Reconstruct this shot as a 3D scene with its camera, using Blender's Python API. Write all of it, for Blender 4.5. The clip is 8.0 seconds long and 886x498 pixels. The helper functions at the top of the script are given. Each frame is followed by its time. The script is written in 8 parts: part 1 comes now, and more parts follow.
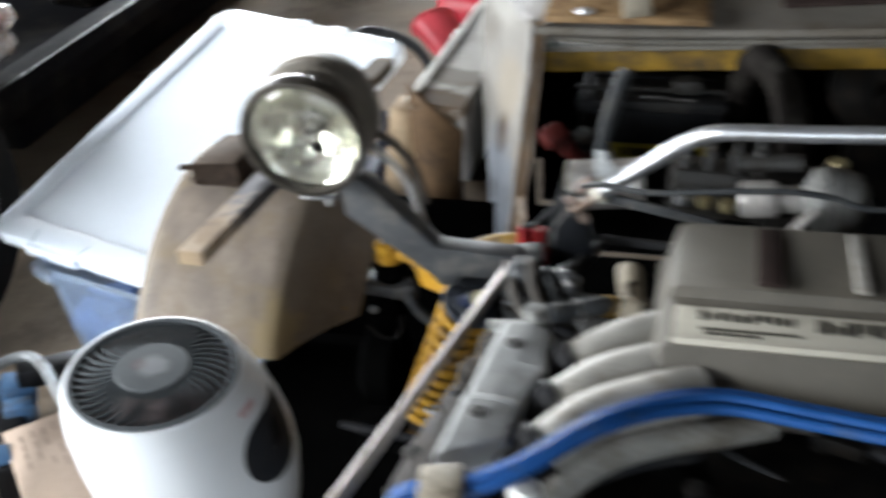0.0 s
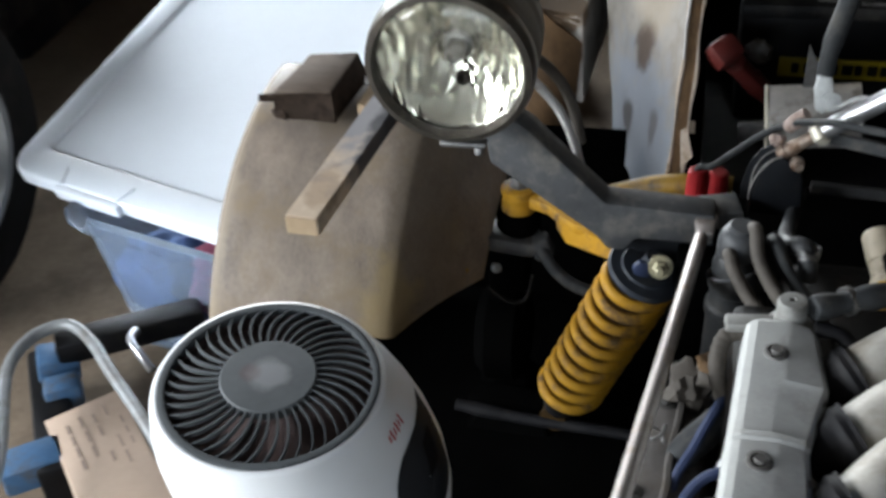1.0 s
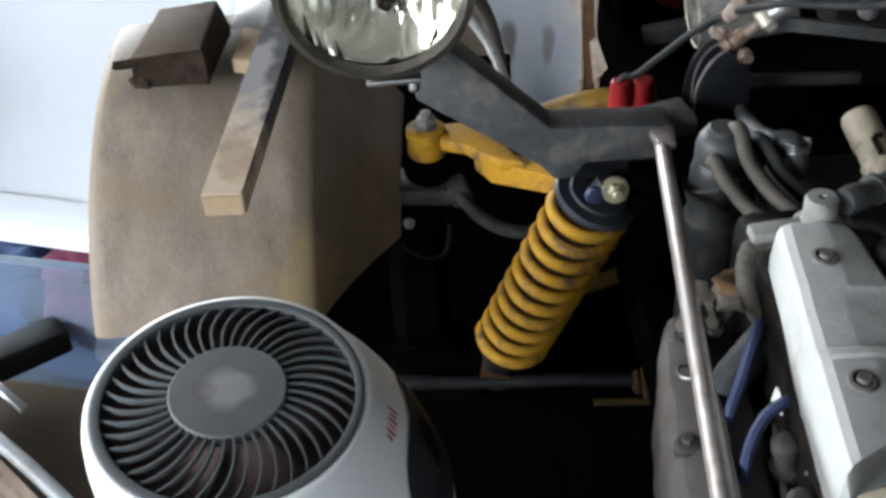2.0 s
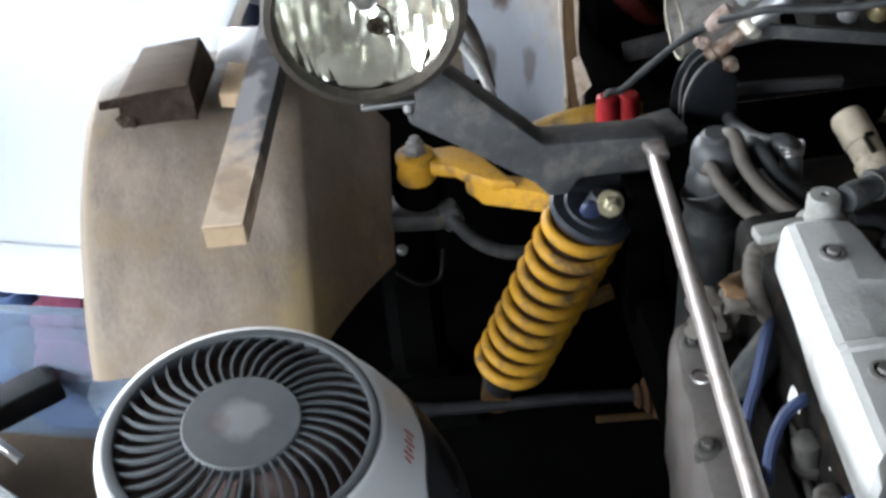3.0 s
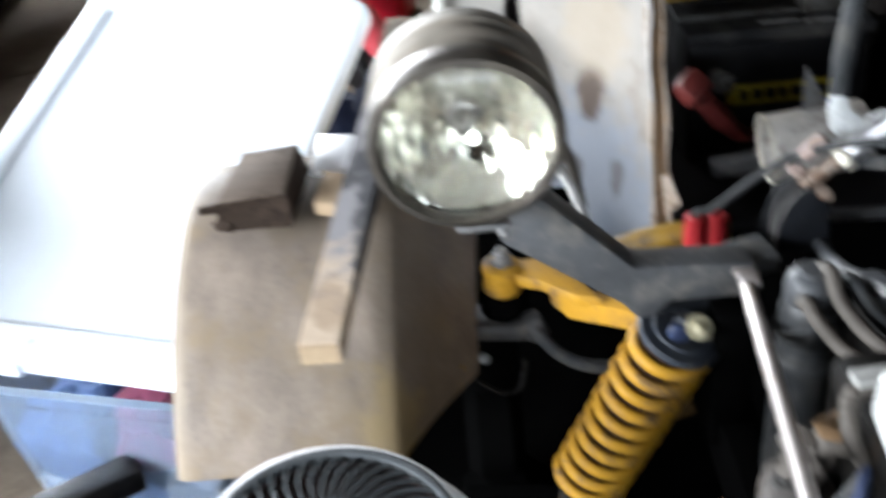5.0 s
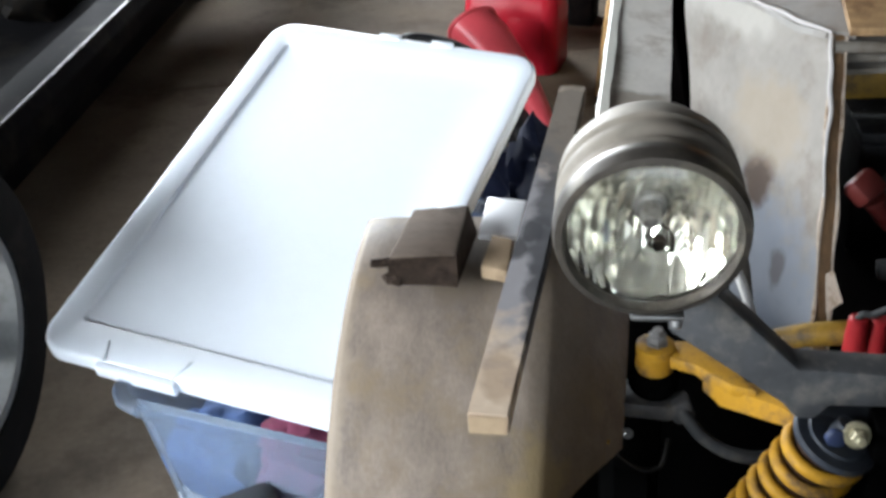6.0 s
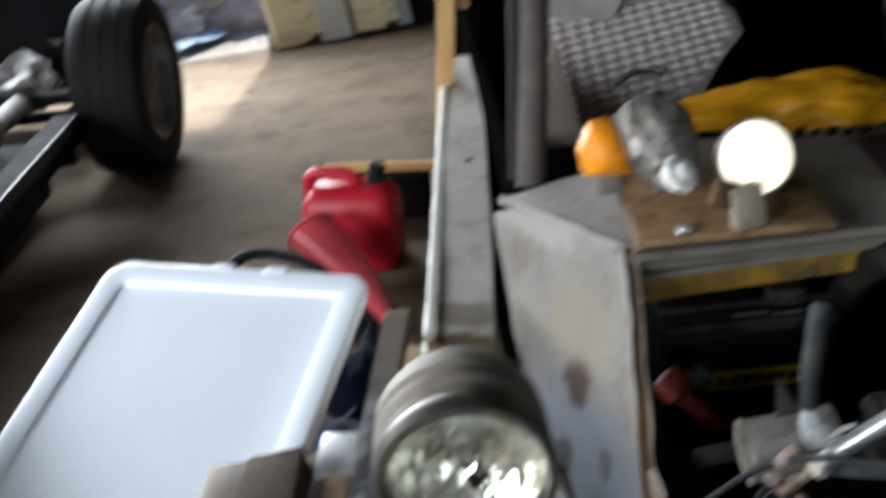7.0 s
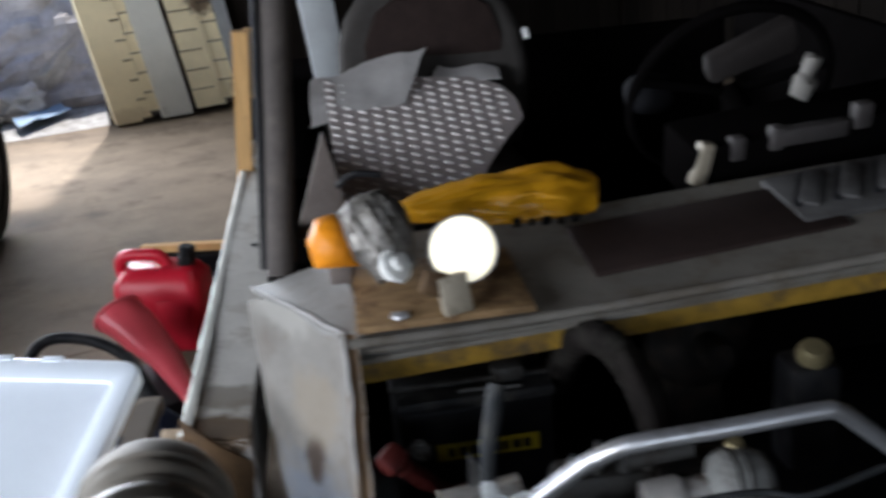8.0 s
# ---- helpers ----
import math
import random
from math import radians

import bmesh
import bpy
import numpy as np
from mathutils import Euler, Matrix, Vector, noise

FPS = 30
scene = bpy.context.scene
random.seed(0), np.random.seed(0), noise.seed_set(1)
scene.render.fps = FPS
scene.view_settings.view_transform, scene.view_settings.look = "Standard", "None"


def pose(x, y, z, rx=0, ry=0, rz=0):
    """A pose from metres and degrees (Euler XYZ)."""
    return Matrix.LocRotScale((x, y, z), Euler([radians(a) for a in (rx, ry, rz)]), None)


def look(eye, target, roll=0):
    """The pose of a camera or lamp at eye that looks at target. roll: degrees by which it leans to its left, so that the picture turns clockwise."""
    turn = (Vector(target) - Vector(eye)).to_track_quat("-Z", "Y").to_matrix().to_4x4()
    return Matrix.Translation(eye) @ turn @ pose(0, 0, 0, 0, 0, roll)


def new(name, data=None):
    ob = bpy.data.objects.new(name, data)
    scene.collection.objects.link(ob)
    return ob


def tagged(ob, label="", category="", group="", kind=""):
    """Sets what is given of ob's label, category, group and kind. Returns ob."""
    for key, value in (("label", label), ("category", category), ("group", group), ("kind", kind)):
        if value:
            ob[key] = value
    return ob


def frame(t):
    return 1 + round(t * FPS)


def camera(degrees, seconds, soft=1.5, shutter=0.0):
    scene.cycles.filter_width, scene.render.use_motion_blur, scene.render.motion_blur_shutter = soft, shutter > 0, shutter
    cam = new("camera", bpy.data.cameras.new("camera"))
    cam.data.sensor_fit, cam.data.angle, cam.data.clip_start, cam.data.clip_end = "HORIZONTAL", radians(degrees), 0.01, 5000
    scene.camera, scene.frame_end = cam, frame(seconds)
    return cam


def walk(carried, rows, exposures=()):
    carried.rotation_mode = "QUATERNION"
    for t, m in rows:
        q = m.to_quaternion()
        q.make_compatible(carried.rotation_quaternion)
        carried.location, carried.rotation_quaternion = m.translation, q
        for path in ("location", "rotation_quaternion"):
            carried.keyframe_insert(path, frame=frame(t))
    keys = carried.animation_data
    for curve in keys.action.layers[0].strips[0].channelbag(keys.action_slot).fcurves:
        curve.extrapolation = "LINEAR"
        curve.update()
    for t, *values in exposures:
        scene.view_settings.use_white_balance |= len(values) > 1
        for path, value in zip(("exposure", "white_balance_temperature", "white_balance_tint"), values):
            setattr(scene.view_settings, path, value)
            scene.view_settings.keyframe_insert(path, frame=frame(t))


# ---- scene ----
cam = camera(42.9, 8.0, soft=3.1, shutter=0.8)
PATH = [
    (0, (0.049, -0.014, 1.6), (0.03, 1.721, 0.604), -3.5),
    (0.3, (-0.071, 0.114, 1.562), (-0.153, 1.841, 0.556), -2.9),
    (0.5, (-0.131, 0.215, 1.541), (-0.208, 1.908, 0.479), -4.7),
    (1, (-0.223, 0.418, 1.481), (-0.21, 2.044, 0.317), -3.7),
    (1.5, (-0.319, 0.535, 1.411), (-0.132, 2.108, 0.19), -4.3),
    (2, (-0.418, 0.617, 1.364), (-0.024, 2.134, 0.122), -4.5),
    (3.5, (-0.461, 0.625, 1.349), (0.016, 2.176, 0.18), -6.4),
    (4, (-0.451, 0.632, 1.356), (0.038, 2.188, 0.199), -6.5),
    (4.5, (-0.445, 0.637, 1.363), (0.023, 2.22, 0.234), -7.2),
    (5, (-0.48, 0.655, 1.41), (-0.087, 2.287, 0.324), -5.9),
    (5.2, (-0.509, 0.662, 1.441), (-0.181, 2.322, 0.374), -4.5),
    (6.3, (-0.56, 0.673, 1.499), (-0.338, 2.391, 0.5), -3.1),
    (6.5, (-0.538, 0.658, 1.524), (-0.229, 2.404, 0.599), -3.6),
    (6.8, (-0.505, 0.654, 1.577), (-0.087, 2.417, 0.731), -4.8),
    (7, (-0.485, 0.639, 1.608), (0.005, 2.409, 0.816), -5.6),
    (7.3, (-0.415, 0.609, 1.643), (0.165, 2.378, 0.912), -6.3),
    (7.5, (-0.4, 0.547, 1.667), (0.222, 2.319, 0.979), -5.9),
    (7.8, (-0.33, 0.464, 1.691), (0.348, 2.21, 0.988), -4.9),
    (8, (-0.276, 0.418, 1.695), (0.43, 2.15, 0.986), -4.6),
]
EXPOSURES = [(0.0, 1.7, 6500, 10), (0.5, 1.58, 6500, 10), (1.0, 1.36, 6500, 10), (1.5, 1.36, 6500, 10), (2.0, 1.4, 6480, 10), (3.5, 1.95, 6330, 11), (4.5, 2.18, 6330, 11), (5.0, 2.13, 6350, 11), (6.5, 1.27, 6420, 10), (7.0, 1.02, 6350, 11), (7.5, 0.88, 6200, 12), (8.0, 0.9, 6120, 13)]
walk(cam, [(t, look(eye, target, roll)) for t, eye, target, roll in PATH], EXPOSURES)

# ---- world, sun, large lights ----
world = bpy.data.worlds.new("sky")
scene.world = world
world.use_nodes = True
wn = world.node_tree.nodes
sky = wn.new("ShaderNodeTexSky")
sky.sky_type = "NISHITA"
sky.sun_disc = False
sky.sun_elevation = radians(52)
sky.sun_rotation = radians(9.4)
wn["Background"].inputs["Strength"].default_value = 0.12
world.node_tree.links.new(sky.outputs["Color"], wn["Background"].inputs["Color"])

sun = new("sun", bpy.data.lights.new("sun", "SUN"))
sun.data.energy, sun.data.angle, sun.data.color = 5.0, radians(3.0), (1.0, 0.96, 0.90)
sun.matrix_world = look((1.95, 18.8, 15.8), (0.0, 7.0, 0.0))


def opening_lamp(name, eye, target, wide, high, watts, colour):
    """Daylight that enters through one doorway."""
    ob = new(name, bpy.data.lights.new(name, "AREA"))
    ob.data.shape, ob.data.size, ob.data.size_y = "RECTANGLE", wide, high
    ob.data.energy, ob.data.color = watts, colour
    ob.matrix_world = look(eye, target)
    return ob


opening_lamp("doorway_light_side", (-4.35, 1.2, 1.80), (0.0, 1.2, 0.60), 5.0, 1.25, 215, (0.92, 0.965, 1.0))
opening_lamp("doorway_light_front", (-1.2, -3.85, 1.80), (-1.2, 0.0, 0.80), 4.2, 1.25, 28, (0.91, 0.96, 1.0))
opening_lamp("doorway_light_far", (-1.5, 7.72, 1.55), (-1.5, 0.0, 0.50), 3.6, 1.3, 260, (0.92, 0.97, 1.0))


# ---- materials ----
def mat(name, colour, rough=0.6, metal=0.0, var=0.25, scale=9.0, fine=90.0, bump=0.15, dirt=None, dirt_at=0.58, dirt_scale=5.0, alpha=1.0, trans=0.0, ior=1.45, stretch=None, coat=0.0, emit=0.0, spec=0.3):
    m = bpy.data.materials.new(name)
    m.use_nodes = True
    nt = m.node_tree
    n, k = nt.nodes, nt.links
    b = n["Principled BSDF"]
    tc = n.new("ShaderNodeTexCoord")
    vec = tc.outputs["Object"]
    if stretch:
        mp = n.new("ShaderNodeMapping")
        mp.inputs["Scale"].default_value = stretch
        k.new(vec, mp.inputs["Vector"])
        vec = mp.outputs["Vector"]
    big = n.new("ShaderNodeTexNoise")
    big.inputs["Scale"].default_value, big.inputs["Detail"].default_value, big.inputs["Roughness"].default_value = scale, 4.0, 0.6
    small = n.new("ShaderNodeTexNoise")
    small.inputs["Scale"].default_value, small.inputs["Detail"].default_value = fine, 3.0
    k.new(vec, big.inputs["Vector"])
    k.new(vec, small.inputs["Vector"])
    add = n.new("ShaderNodeMath")
    add.operation = "MULTIPLY_ADD"
    add.inputs[1].default_value = 0.35
    k.new(small.outputs["Fac"], add.inputs[0])
    k.new(big.outputs["Fac"], add.inputs[2])
    ramp = n.new("ShaderNodeMapRange")
    ramp.inputs["From Min"].default_value, ramp.inputs["From Max"].default_value = 0.42, 0.95
    k.new(add.outputs[0], ramp.inputs["Value"])
    mix = n.new("ShaderNodeMix")
    mix.data_type = "RGBA"
    lo = [max(0.0, c * (1 - var)) for c in colour] + [1]
    hi = [min(1.0, c * (1 + var)) for c in colour] + [1]
    mix.inputs["A"].default_value, mix.inputs["B"].default_value = lo, hi
    k.new(ramp.outputs[0], mix.inputs["Factor"])
    col = mix.outputs["Result"]
    if dirt:
        dn = n.new("ShaderNodeTexNoise")
        dn.inputs["Scale"].default_value, dn.inputs["Detail"].default_value, dn.inputs["Roughness"].default_value = dirt_scale, 6.0, 0.68
        k.new(tc.outputs["Object"], dn.inputs["Vector"])
        dr = n.new("ShaderNodeMapRange")
        dr.inputs["From Min"].default_value, dr.inputs["From Max"].default_value = dirt_at - 0.08, dirt_at + 0.1
        k.new(dn.outputs["Fac"], dr.inputs["Value"])
        dm = n.new("ShaderNodeMix")
        dm.data_type = "RGBA"
        dm.inputs["B"].default_value = list(dirt) + [1]
        k.new(dr.outputs[0], dm.inputs["Factor"])
        k.new(col, dm.inputs["A"])
        col = dm.outputs["Result"]
    k.new(col, b.inputs["Base Color"])
    rr = n.new("ShaderNodeMapRange")
    rr.inputs["To Min"].default_value, rr.inputs["To Max"].default_value = max(0.02, rough * 0.8), min(1.0, rough * 1.2)
    k.new(big.outputs["Fac"], rr.inputs["Value"])
    k.new(rr.outputs[0], b.inputs["Roughness"])
    b.inputs["Metallic"].default_value = metal
    b.inputs["Specular IOR Level"].default_value = spec
    b.inputs["Alpha"].default_value = alpha
    b.inputs["Transmission Weight"].default_value = trans
    b.inputs["IOR"].default_value = ior
    b.inputs["Coat Weight"].default_value = coat
    if emit:
        b.inputs["Emission Color"].default_value = list(colour) + [1]
        b.inputs["Emission Strength"].default_value = emit
    if bump:
        bp = n.new("ShaderNodeBump")
        bp.inputs["Strength"].default_value, bp.inputs["Distance"].default_value = bump, 0.004
        k.new(add.outputs[0], bp.inputs["Height"])
        k.new(bp.outputs["Normal"], b.inputs["Normal"])
    return m


def glass(name, colour=(1, 1, 1), rough=0.02):
    m = bpy.data.materials.new(name)
    m.use_nodes = True
    b = m.node_tree.nodes["Principled BSDF"]
    b.inputs["Base Color"].default_value = (*colour, 1)
    b.inputs["Roughness"].default_value = rough
    b.inputs["Transmission Weight"].default_value = 1.0
    b.inputs["IOR"].default_value = 1.45
    return m


CONCRETE = mat("concrete", (0.148, 0.114, 0.082), 0.85, var=0.30, scale=3.2, fine=60, bump=0.35, dirt=(0.066, 0.050, 0.037), dirt_at=0.60, dirt_scale=2.6, spec=0.15)
GRAVEL = mat("gravel", (0.36, 0.35, 0.33), 0.95, var=0.5, scale=14, fine=160, bump=0.9, dirt=(0.22, 0.2, 0.17), dirt_at=0.55, dirt_scale=1.0, spec=0.10)
TARP = mat("faded_blue_tarp", (0.20, 0.30, 0.42), 0.6, var=0.2, scale=12, bump=0.2)
BANK = mat("shaded_rock_and_soil", (0.56, 0.55, 0.57), 0.95, var=0.4, scale=3, fine=40, bump=0.8, dirt=(0.36, 0.33, 0.30), dirt_at=0.55, dirt_scale=2.5, spec=0.05)
ROCK = mat("rock", (0.55, 0.53, 0.50), 0.95, var=0.35, scale=6, fine=60, bump=0.8)
WALLWOOD = mat("old_wall_boards", (0.019, 0.014, 0.011), 0.9, var=0.4, scale=4, fine=70, bump=0.5, stretch=(6, 6, 0.6), spec=0.10)
WALLBOARD = mat("old_wall_board", (0.009, 0.007, 0.0055), 0.9, var=0.45, scale=4, fine=70, bump=0.5, stretch=(6, 6, 0.6), spec=0.10)
vary = WALLBOARD.node_tree.nodes.new("ShaderNodeObjectInfo")
shade = WALLBOARD.node_tree.nodes.new("ShaderNodeHueSaturation")
spread = WALLBOARD.node_tree.nodes.new("ShaderNodeMapRange")
spread.inputs["To Min"].default_value, spread.inputs["To Max"].default_value = 0.65, 1.4
old = WALLBOARD.node_tree.nodes["Principled BSDF"].inputs["Base Color"].links[0].from_socket
WALLBOARD.node_tree.links.new(vary.outputs["Random"], spread.inputs["Value"])
WALLBOARD.node_tree.links.new(spread.outputs[0], shade.inputs["Value"])
WALLBOARD.node_tree.links.new(old, shade.inputs["Color"])
WALLBOARD.node_tree.links.new(shade.outputs["Color"], WALLBOARD.node_tree.nodes["Principled BSDF"].inputs["Base Color"])
SIDING = mat("cream_siding_paint", (0.82, 0.72, 0.48), 0.6, var=0.10, scale=5, fine=70, bump=0.15, dirt=(0.42, 0.33, 0.22), dirt_at=0.68, dirt_scale=4)
TRIMWHITE = mat("white_trim_paint", (0.68, 0.68, 0.62), 0.6, var=0.08, scale=6, bump=0.12, dirt=(0.4, 0.36, 0.3), dirt_at=0.70)
TRIMGREY = mat("grey_trim_paint", (0.336, 0.352, 0.360), 0.6, var=0.12, bump=0.12)
TYRE = mat("tyre_rubber", (0.009, 0.009, 0.009), 0.75, var=0.35, scale=12, fine=150, bump=0.3, dirt=(0.03, 0.026, 0.022), dirt_at=0.66, spec=0.15)
ALLOY = mat("dusty_alloy", (0.294, 0.294, 0.294), 0.42, metal=0.7, var=0.2, bump=0.1, dirt=(0.140, 0.133, 0.126), dirt_at=0.6)
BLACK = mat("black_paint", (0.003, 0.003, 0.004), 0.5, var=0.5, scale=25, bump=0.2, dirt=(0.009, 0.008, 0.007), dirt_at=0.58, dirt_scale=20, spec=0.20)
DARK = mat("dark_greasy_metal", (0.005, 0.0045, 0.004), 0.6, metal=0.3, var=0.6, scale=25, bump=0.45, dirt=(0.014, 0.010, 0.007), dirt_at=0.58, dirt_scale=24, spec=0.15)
RUBBER = mat("black_rubber", (0.006, 0.006, 0.007), 0.6, var=0.45, scale=25, bump=0.2, dirt=(0.016, 0.015, 0.015), dirt_at=0.56, dirt_scale=22, spec=0.14)
HOSEGREY = mat("dusty_grey_hose", (0.027, 0.029, 0.031), 0.6, var=0.35, scale=30, bump=0.2, dirt=(0.060, 0.056, 0.050), dirt_at=0.60, dirt_scale=30, spec=0.20)
STEEL = mat("dull_steel", (0.20, 0.20, 0.20), 0.42, metal=0.9, var=0.3, scale=25, bump=0.15, dirt=(0.095, 0.078, 0.060), dirt_at=0.58, dirt_scale=24)
CHROME = mat("satin_brace_tube", (0.50, 0.51, 0.53), 0.38, metal=0.85, var=0.12, scale=20, bump=0.04, dirt=(0.30, 0.29, 0.28), dirt_at=0.62, dirt_scale=18)
ALUBAR = mat("worn_aluminium_bar", (0.33, 0.30, 0.288), 0.47, metal=0.7, var=0.15, scale=30, bump=0.15, dirt=(0.22, 0.175, 0.14), dirt_at=0.60, dirt_scale=22)
ENGALU = mat("cast_aluminium", (0.375, 0.38, 0.37), 0.65, metal=0.05, var=0.10, scale=20, fine=240, bump=0.3, dirt=(0.27, 0.265, 0.25), dirt_at=0.62, dirt_scale=14)
RUNNER = mat("intake_aluminium", (0.33, 0.315, 0.285), 0.55, metal=0.15, var=0.22, scale=18, fine=200, bump=0.35, dirt=(0.19, 0.168, 0.138), dirt_at=0.57, dirt_scale=12)
PLENUM = mat("dusty_plastic_cover", (0.080, 0.072, 0.059), 0.5, var=0.14, scale=10, bump=0.12, dirt=(0.100, 0.088, 0.070), dirt_at=0.6)
BADGE = mat("badge_plate", (0.46, 0.43, 0.36), 0.4, metal=0.3, var=0.1, bump=0.06)
BADGEDARK = mat("badge_relief", (0.040, 0.037, 0.030), 0.5, var=0.15)
BRACKET = mat("grey_bracket_paint", (0.042, 0.043, 0.045), 0.5, var=0.25, scale=18, bump=0.25, dirt=(0.085, 0.078, 0.070), dirt_at=0.57, dirt_scale=20, spec=0.25)
YELLOW = mat("yellow_paint", (0.385, 0.200, 0.014), 0.6, var=0.22, scale=24, bump=0.15, dirt=(0.12, 0.072, 0.030), dirt_at=0.55, dirt_scale=24)
YELLOWDIRTY = mat("dirty_yellow_paint", (0.23, 0.135, 0.018), 0.55, var=0.3, scale=16, bump=0.2, dirt=(0.075, 0.050, 0.025), dirt_at=0.55, dirt_scale=14)
FENDER = mat("bare_fibreglass", (0.165, 0.135, 0.110), 0.58, var=0.44, scale=7, fine=120, bump=0.36, dirt=(0.168, 0.130, 0.088), dirt_at=0.55, dirt_scale=12, stretch=(2.2, 1, 1), spec=0.25)
FENDERIN = mat("raw_fibreglass_inside", (0.110, 0.090, 0.060), 0.8, var=0.3, bump=0.4, spec=0.10)
PLASTICWHITE = mat("white_plastic", (0.80, 0.82, 0.84), 0.32, var=0.03, scale=5, fine=30, bump=0.02, dirt=(0.70, 0.71, 0.71), dirt_at=0.74, spec=0.50)
LIDWHITE = mat("white_lid_plastic", (0.80, 0.86, 0.93), 0.24, var=0.03, scale=3, fine=40, bump=0.04, dirt=(0.7, 0.73, 0.76), dirt_at=0.72, spec=0.50)
GRILLE = mat("grey_plastic_grille", (0.078, 0.085, 0.090), 0.85, var=0.14, scale=20, bump=0.05, dirt=(0.10, 0.098, 0.095), dirt_at=0.68, dirt_scale=20, spec=0.15)
DISPLAY = mat("dark_display_plastic", (0.016, 0.018, 0.022), 0.5, var=0.25, bump=0.0)
REDPRINT = mat("red_print", (0.495, 0.036, 0.045), 0.5, var=0.1)
TOTE = mat("clear_blue_plastic", (0.50, 0.60, 0.74), 0.16, var=0.06, bump=0.03, trans=0.88, ior=1.10)
BLUECLOTH = mat("blue_cloth", (0.050, 0.080, 0.155), 0.9, var=0.4, scale=12, bump=0.5, spec=0.05)
MAROON = mat("maroon_cloth", (0.105, 0.028, 0.048), 0.9, var=0.4, scale=16, bump=0.6, spec=0.05)
WOOD = mat("raw_pine", (0.50, 0.30, 0.125), 0.75, var=0.2, scale=5, fine=60, bump=0.25, stretch=(9, 9, 1), dirt=(0.27, 0.17, 0.09), dirt_at=0.66, spec=0.15)
WOODOLD = mat("aged_stick", (0.33, 0.245, 0.16), 0.8, var=0.25, scale=7, fine=90, bump=0.4, dirt=(0.15, 0.11, 0.075), dirt_at=0.62, dirt_scale=11, spec=0.15)
BLOCKWOOD = mat("dark_wood_block", (0.105, 0.083, 0.067), 0.85, var=0.25, scale=10, fine=90, bump=0.35, dirt=(0.060, 0.045, 0.036), dirt_at=0.60, dirt_scale=12, stretch=(1, 3, 1), spec=0.10)
# dark wood for the block's end, and for the shade on its side
DARKFACE = mat("dark_grain_and_side_shade", (0.036, 0.026, 0.020), 0.9, var=0.4, scale=24, fine=150, bump=0.6, dirt=(0.016, 0.011, 0.009), dirt_at=0.55, dirt_scale=30, spec=0.08)
SEATDISC = mat("blue_grey_spring_seat", (0.026, 0.031, 0.040), 0.5, var=0.25, scale=20, bump=0.15, dirt=(0.05, 0.047, 0.044), dirt_at=0.60, dirt_scale=26, spec=0.25)
PLYEDGE = mat("plywood_edge", (0.115, 0.068, 0.034), 0.8, var=0.4, scale=8, fine=60, bump=0.5, stretch=(14, 14, 1.5))
EDGEPALE = mat("frayed_paint_edge", (0.30, 0.25, 0.205), 0.75, var=0.3, scale=30, bump=0.3, dirt=(0.13, 0.085, 0.05), dirt_at=0.56, dirt_scale=30, spec=0.1)
PANELPAINT = mat("scuffed_grey_primer", (0.20, 0.192, 0.18), 0.5, var=0.22, scale=5, fine=60, bump=0.12, dirt=(0.118, 0.093, 0.074), dirt_at=0.60, dirt_scale=4.5, spec=0.25)
RAILPAINT = mat("grey_weathered_paint", (0.60, 0.575, 0.53), 0.6, var=0.14, scale=7, bump=0.15, dirt=(0.36, 0.32, 0.27), dirt_at=0.60, dirt_scale=9, spec=0.20)
BROWNEND = mat("brown_fibreboard", (0.095, 0.055, 0.026), 0.6, var=0.4, scale=12, bump=0.4, dirt=(0.05, 0.03, 0.016), dirt_at=0.55, dirt_scale=12)
COWLPAINT = mat("grey_cowl_paint", (0.125, 0.114, 0.099), 0.55, var=0.2, scale=9, bump=0.12, dirt=(0.077, 0.063, 0.047), dirt_at=0.58, dirt_scale=10, spec=0.20)
PAD = mat("dark_brown_pad", (0.024, 0.016, 0.014), 0.8, var=0.25, scale=18, bump=0.3, spec=0.10)
OSB = mat("stained_plywood", (0.205, 0.128, 0.062), 0.75, var=0.4, scale=6, fine=70, bump=0.3, stretch=(2, 12, 2), dirt=(0.075, 0.038, 0.016), dirt_at=0.57, dirt_scale=16)
RED = mat("red_can_plastic", (0.375, 0.009, 0.022), 0.38, var=0.12, scale=6, bump=0.06)
REDCLEAR = mat("faded_red_plastic", (0.46, 0.058, 0.072), 0.35, var=0.14, scale=6, bump=0.06)
BLUE = mat("blue_cable_jacket", (0.012, 0.072, 0.25), 0.48, var=0.18, scale=24, bump=0.05, dirt=(0.05, 0.08, 0.14), dirt_at=0.62, dirt_scale=20)
BLUETOOL = mat("blue_tool_paint", (0.045, 0.105, 0.20), 0.5, var=0.25, scale=20, bump=0.1, dirt=(0.065, 0.07, 0.075), dirt_at=0.58, dirt_scale=20)
CARD = mat("tan_cardboard", (0.420, 0.322, 0.252), 0.8, var=0.08, scale=10, bump=0.1)
INK = mat("faded_ink", (0.30, 0.23, 0.19), 0.8, var=0.2)
HOUSING = mat("dusty_lamp_housing", (0.175, 0.158, 0.132), 0.6, metal=0.1, var=0.22, scale=16, bump=0.2, dirt=(0.19, 0.165, 0.135), dirt_at=0.58, dirt_scale=16)
BEZEL = mat("dark_lamp_bezel", (0.058, 0.052, 0.045), 0.42, metal=0.45, var=0.25, scale=22, bump=0.12, dirt=(0.10, 0.088, 0.070), dirt_at=0.58, dirt_scale=20)
REFLECT = mat("silvered_reflector", (0.84, 0.83, 0.75), 0.17, metal=0.95, var=0.05, bump=0.0)
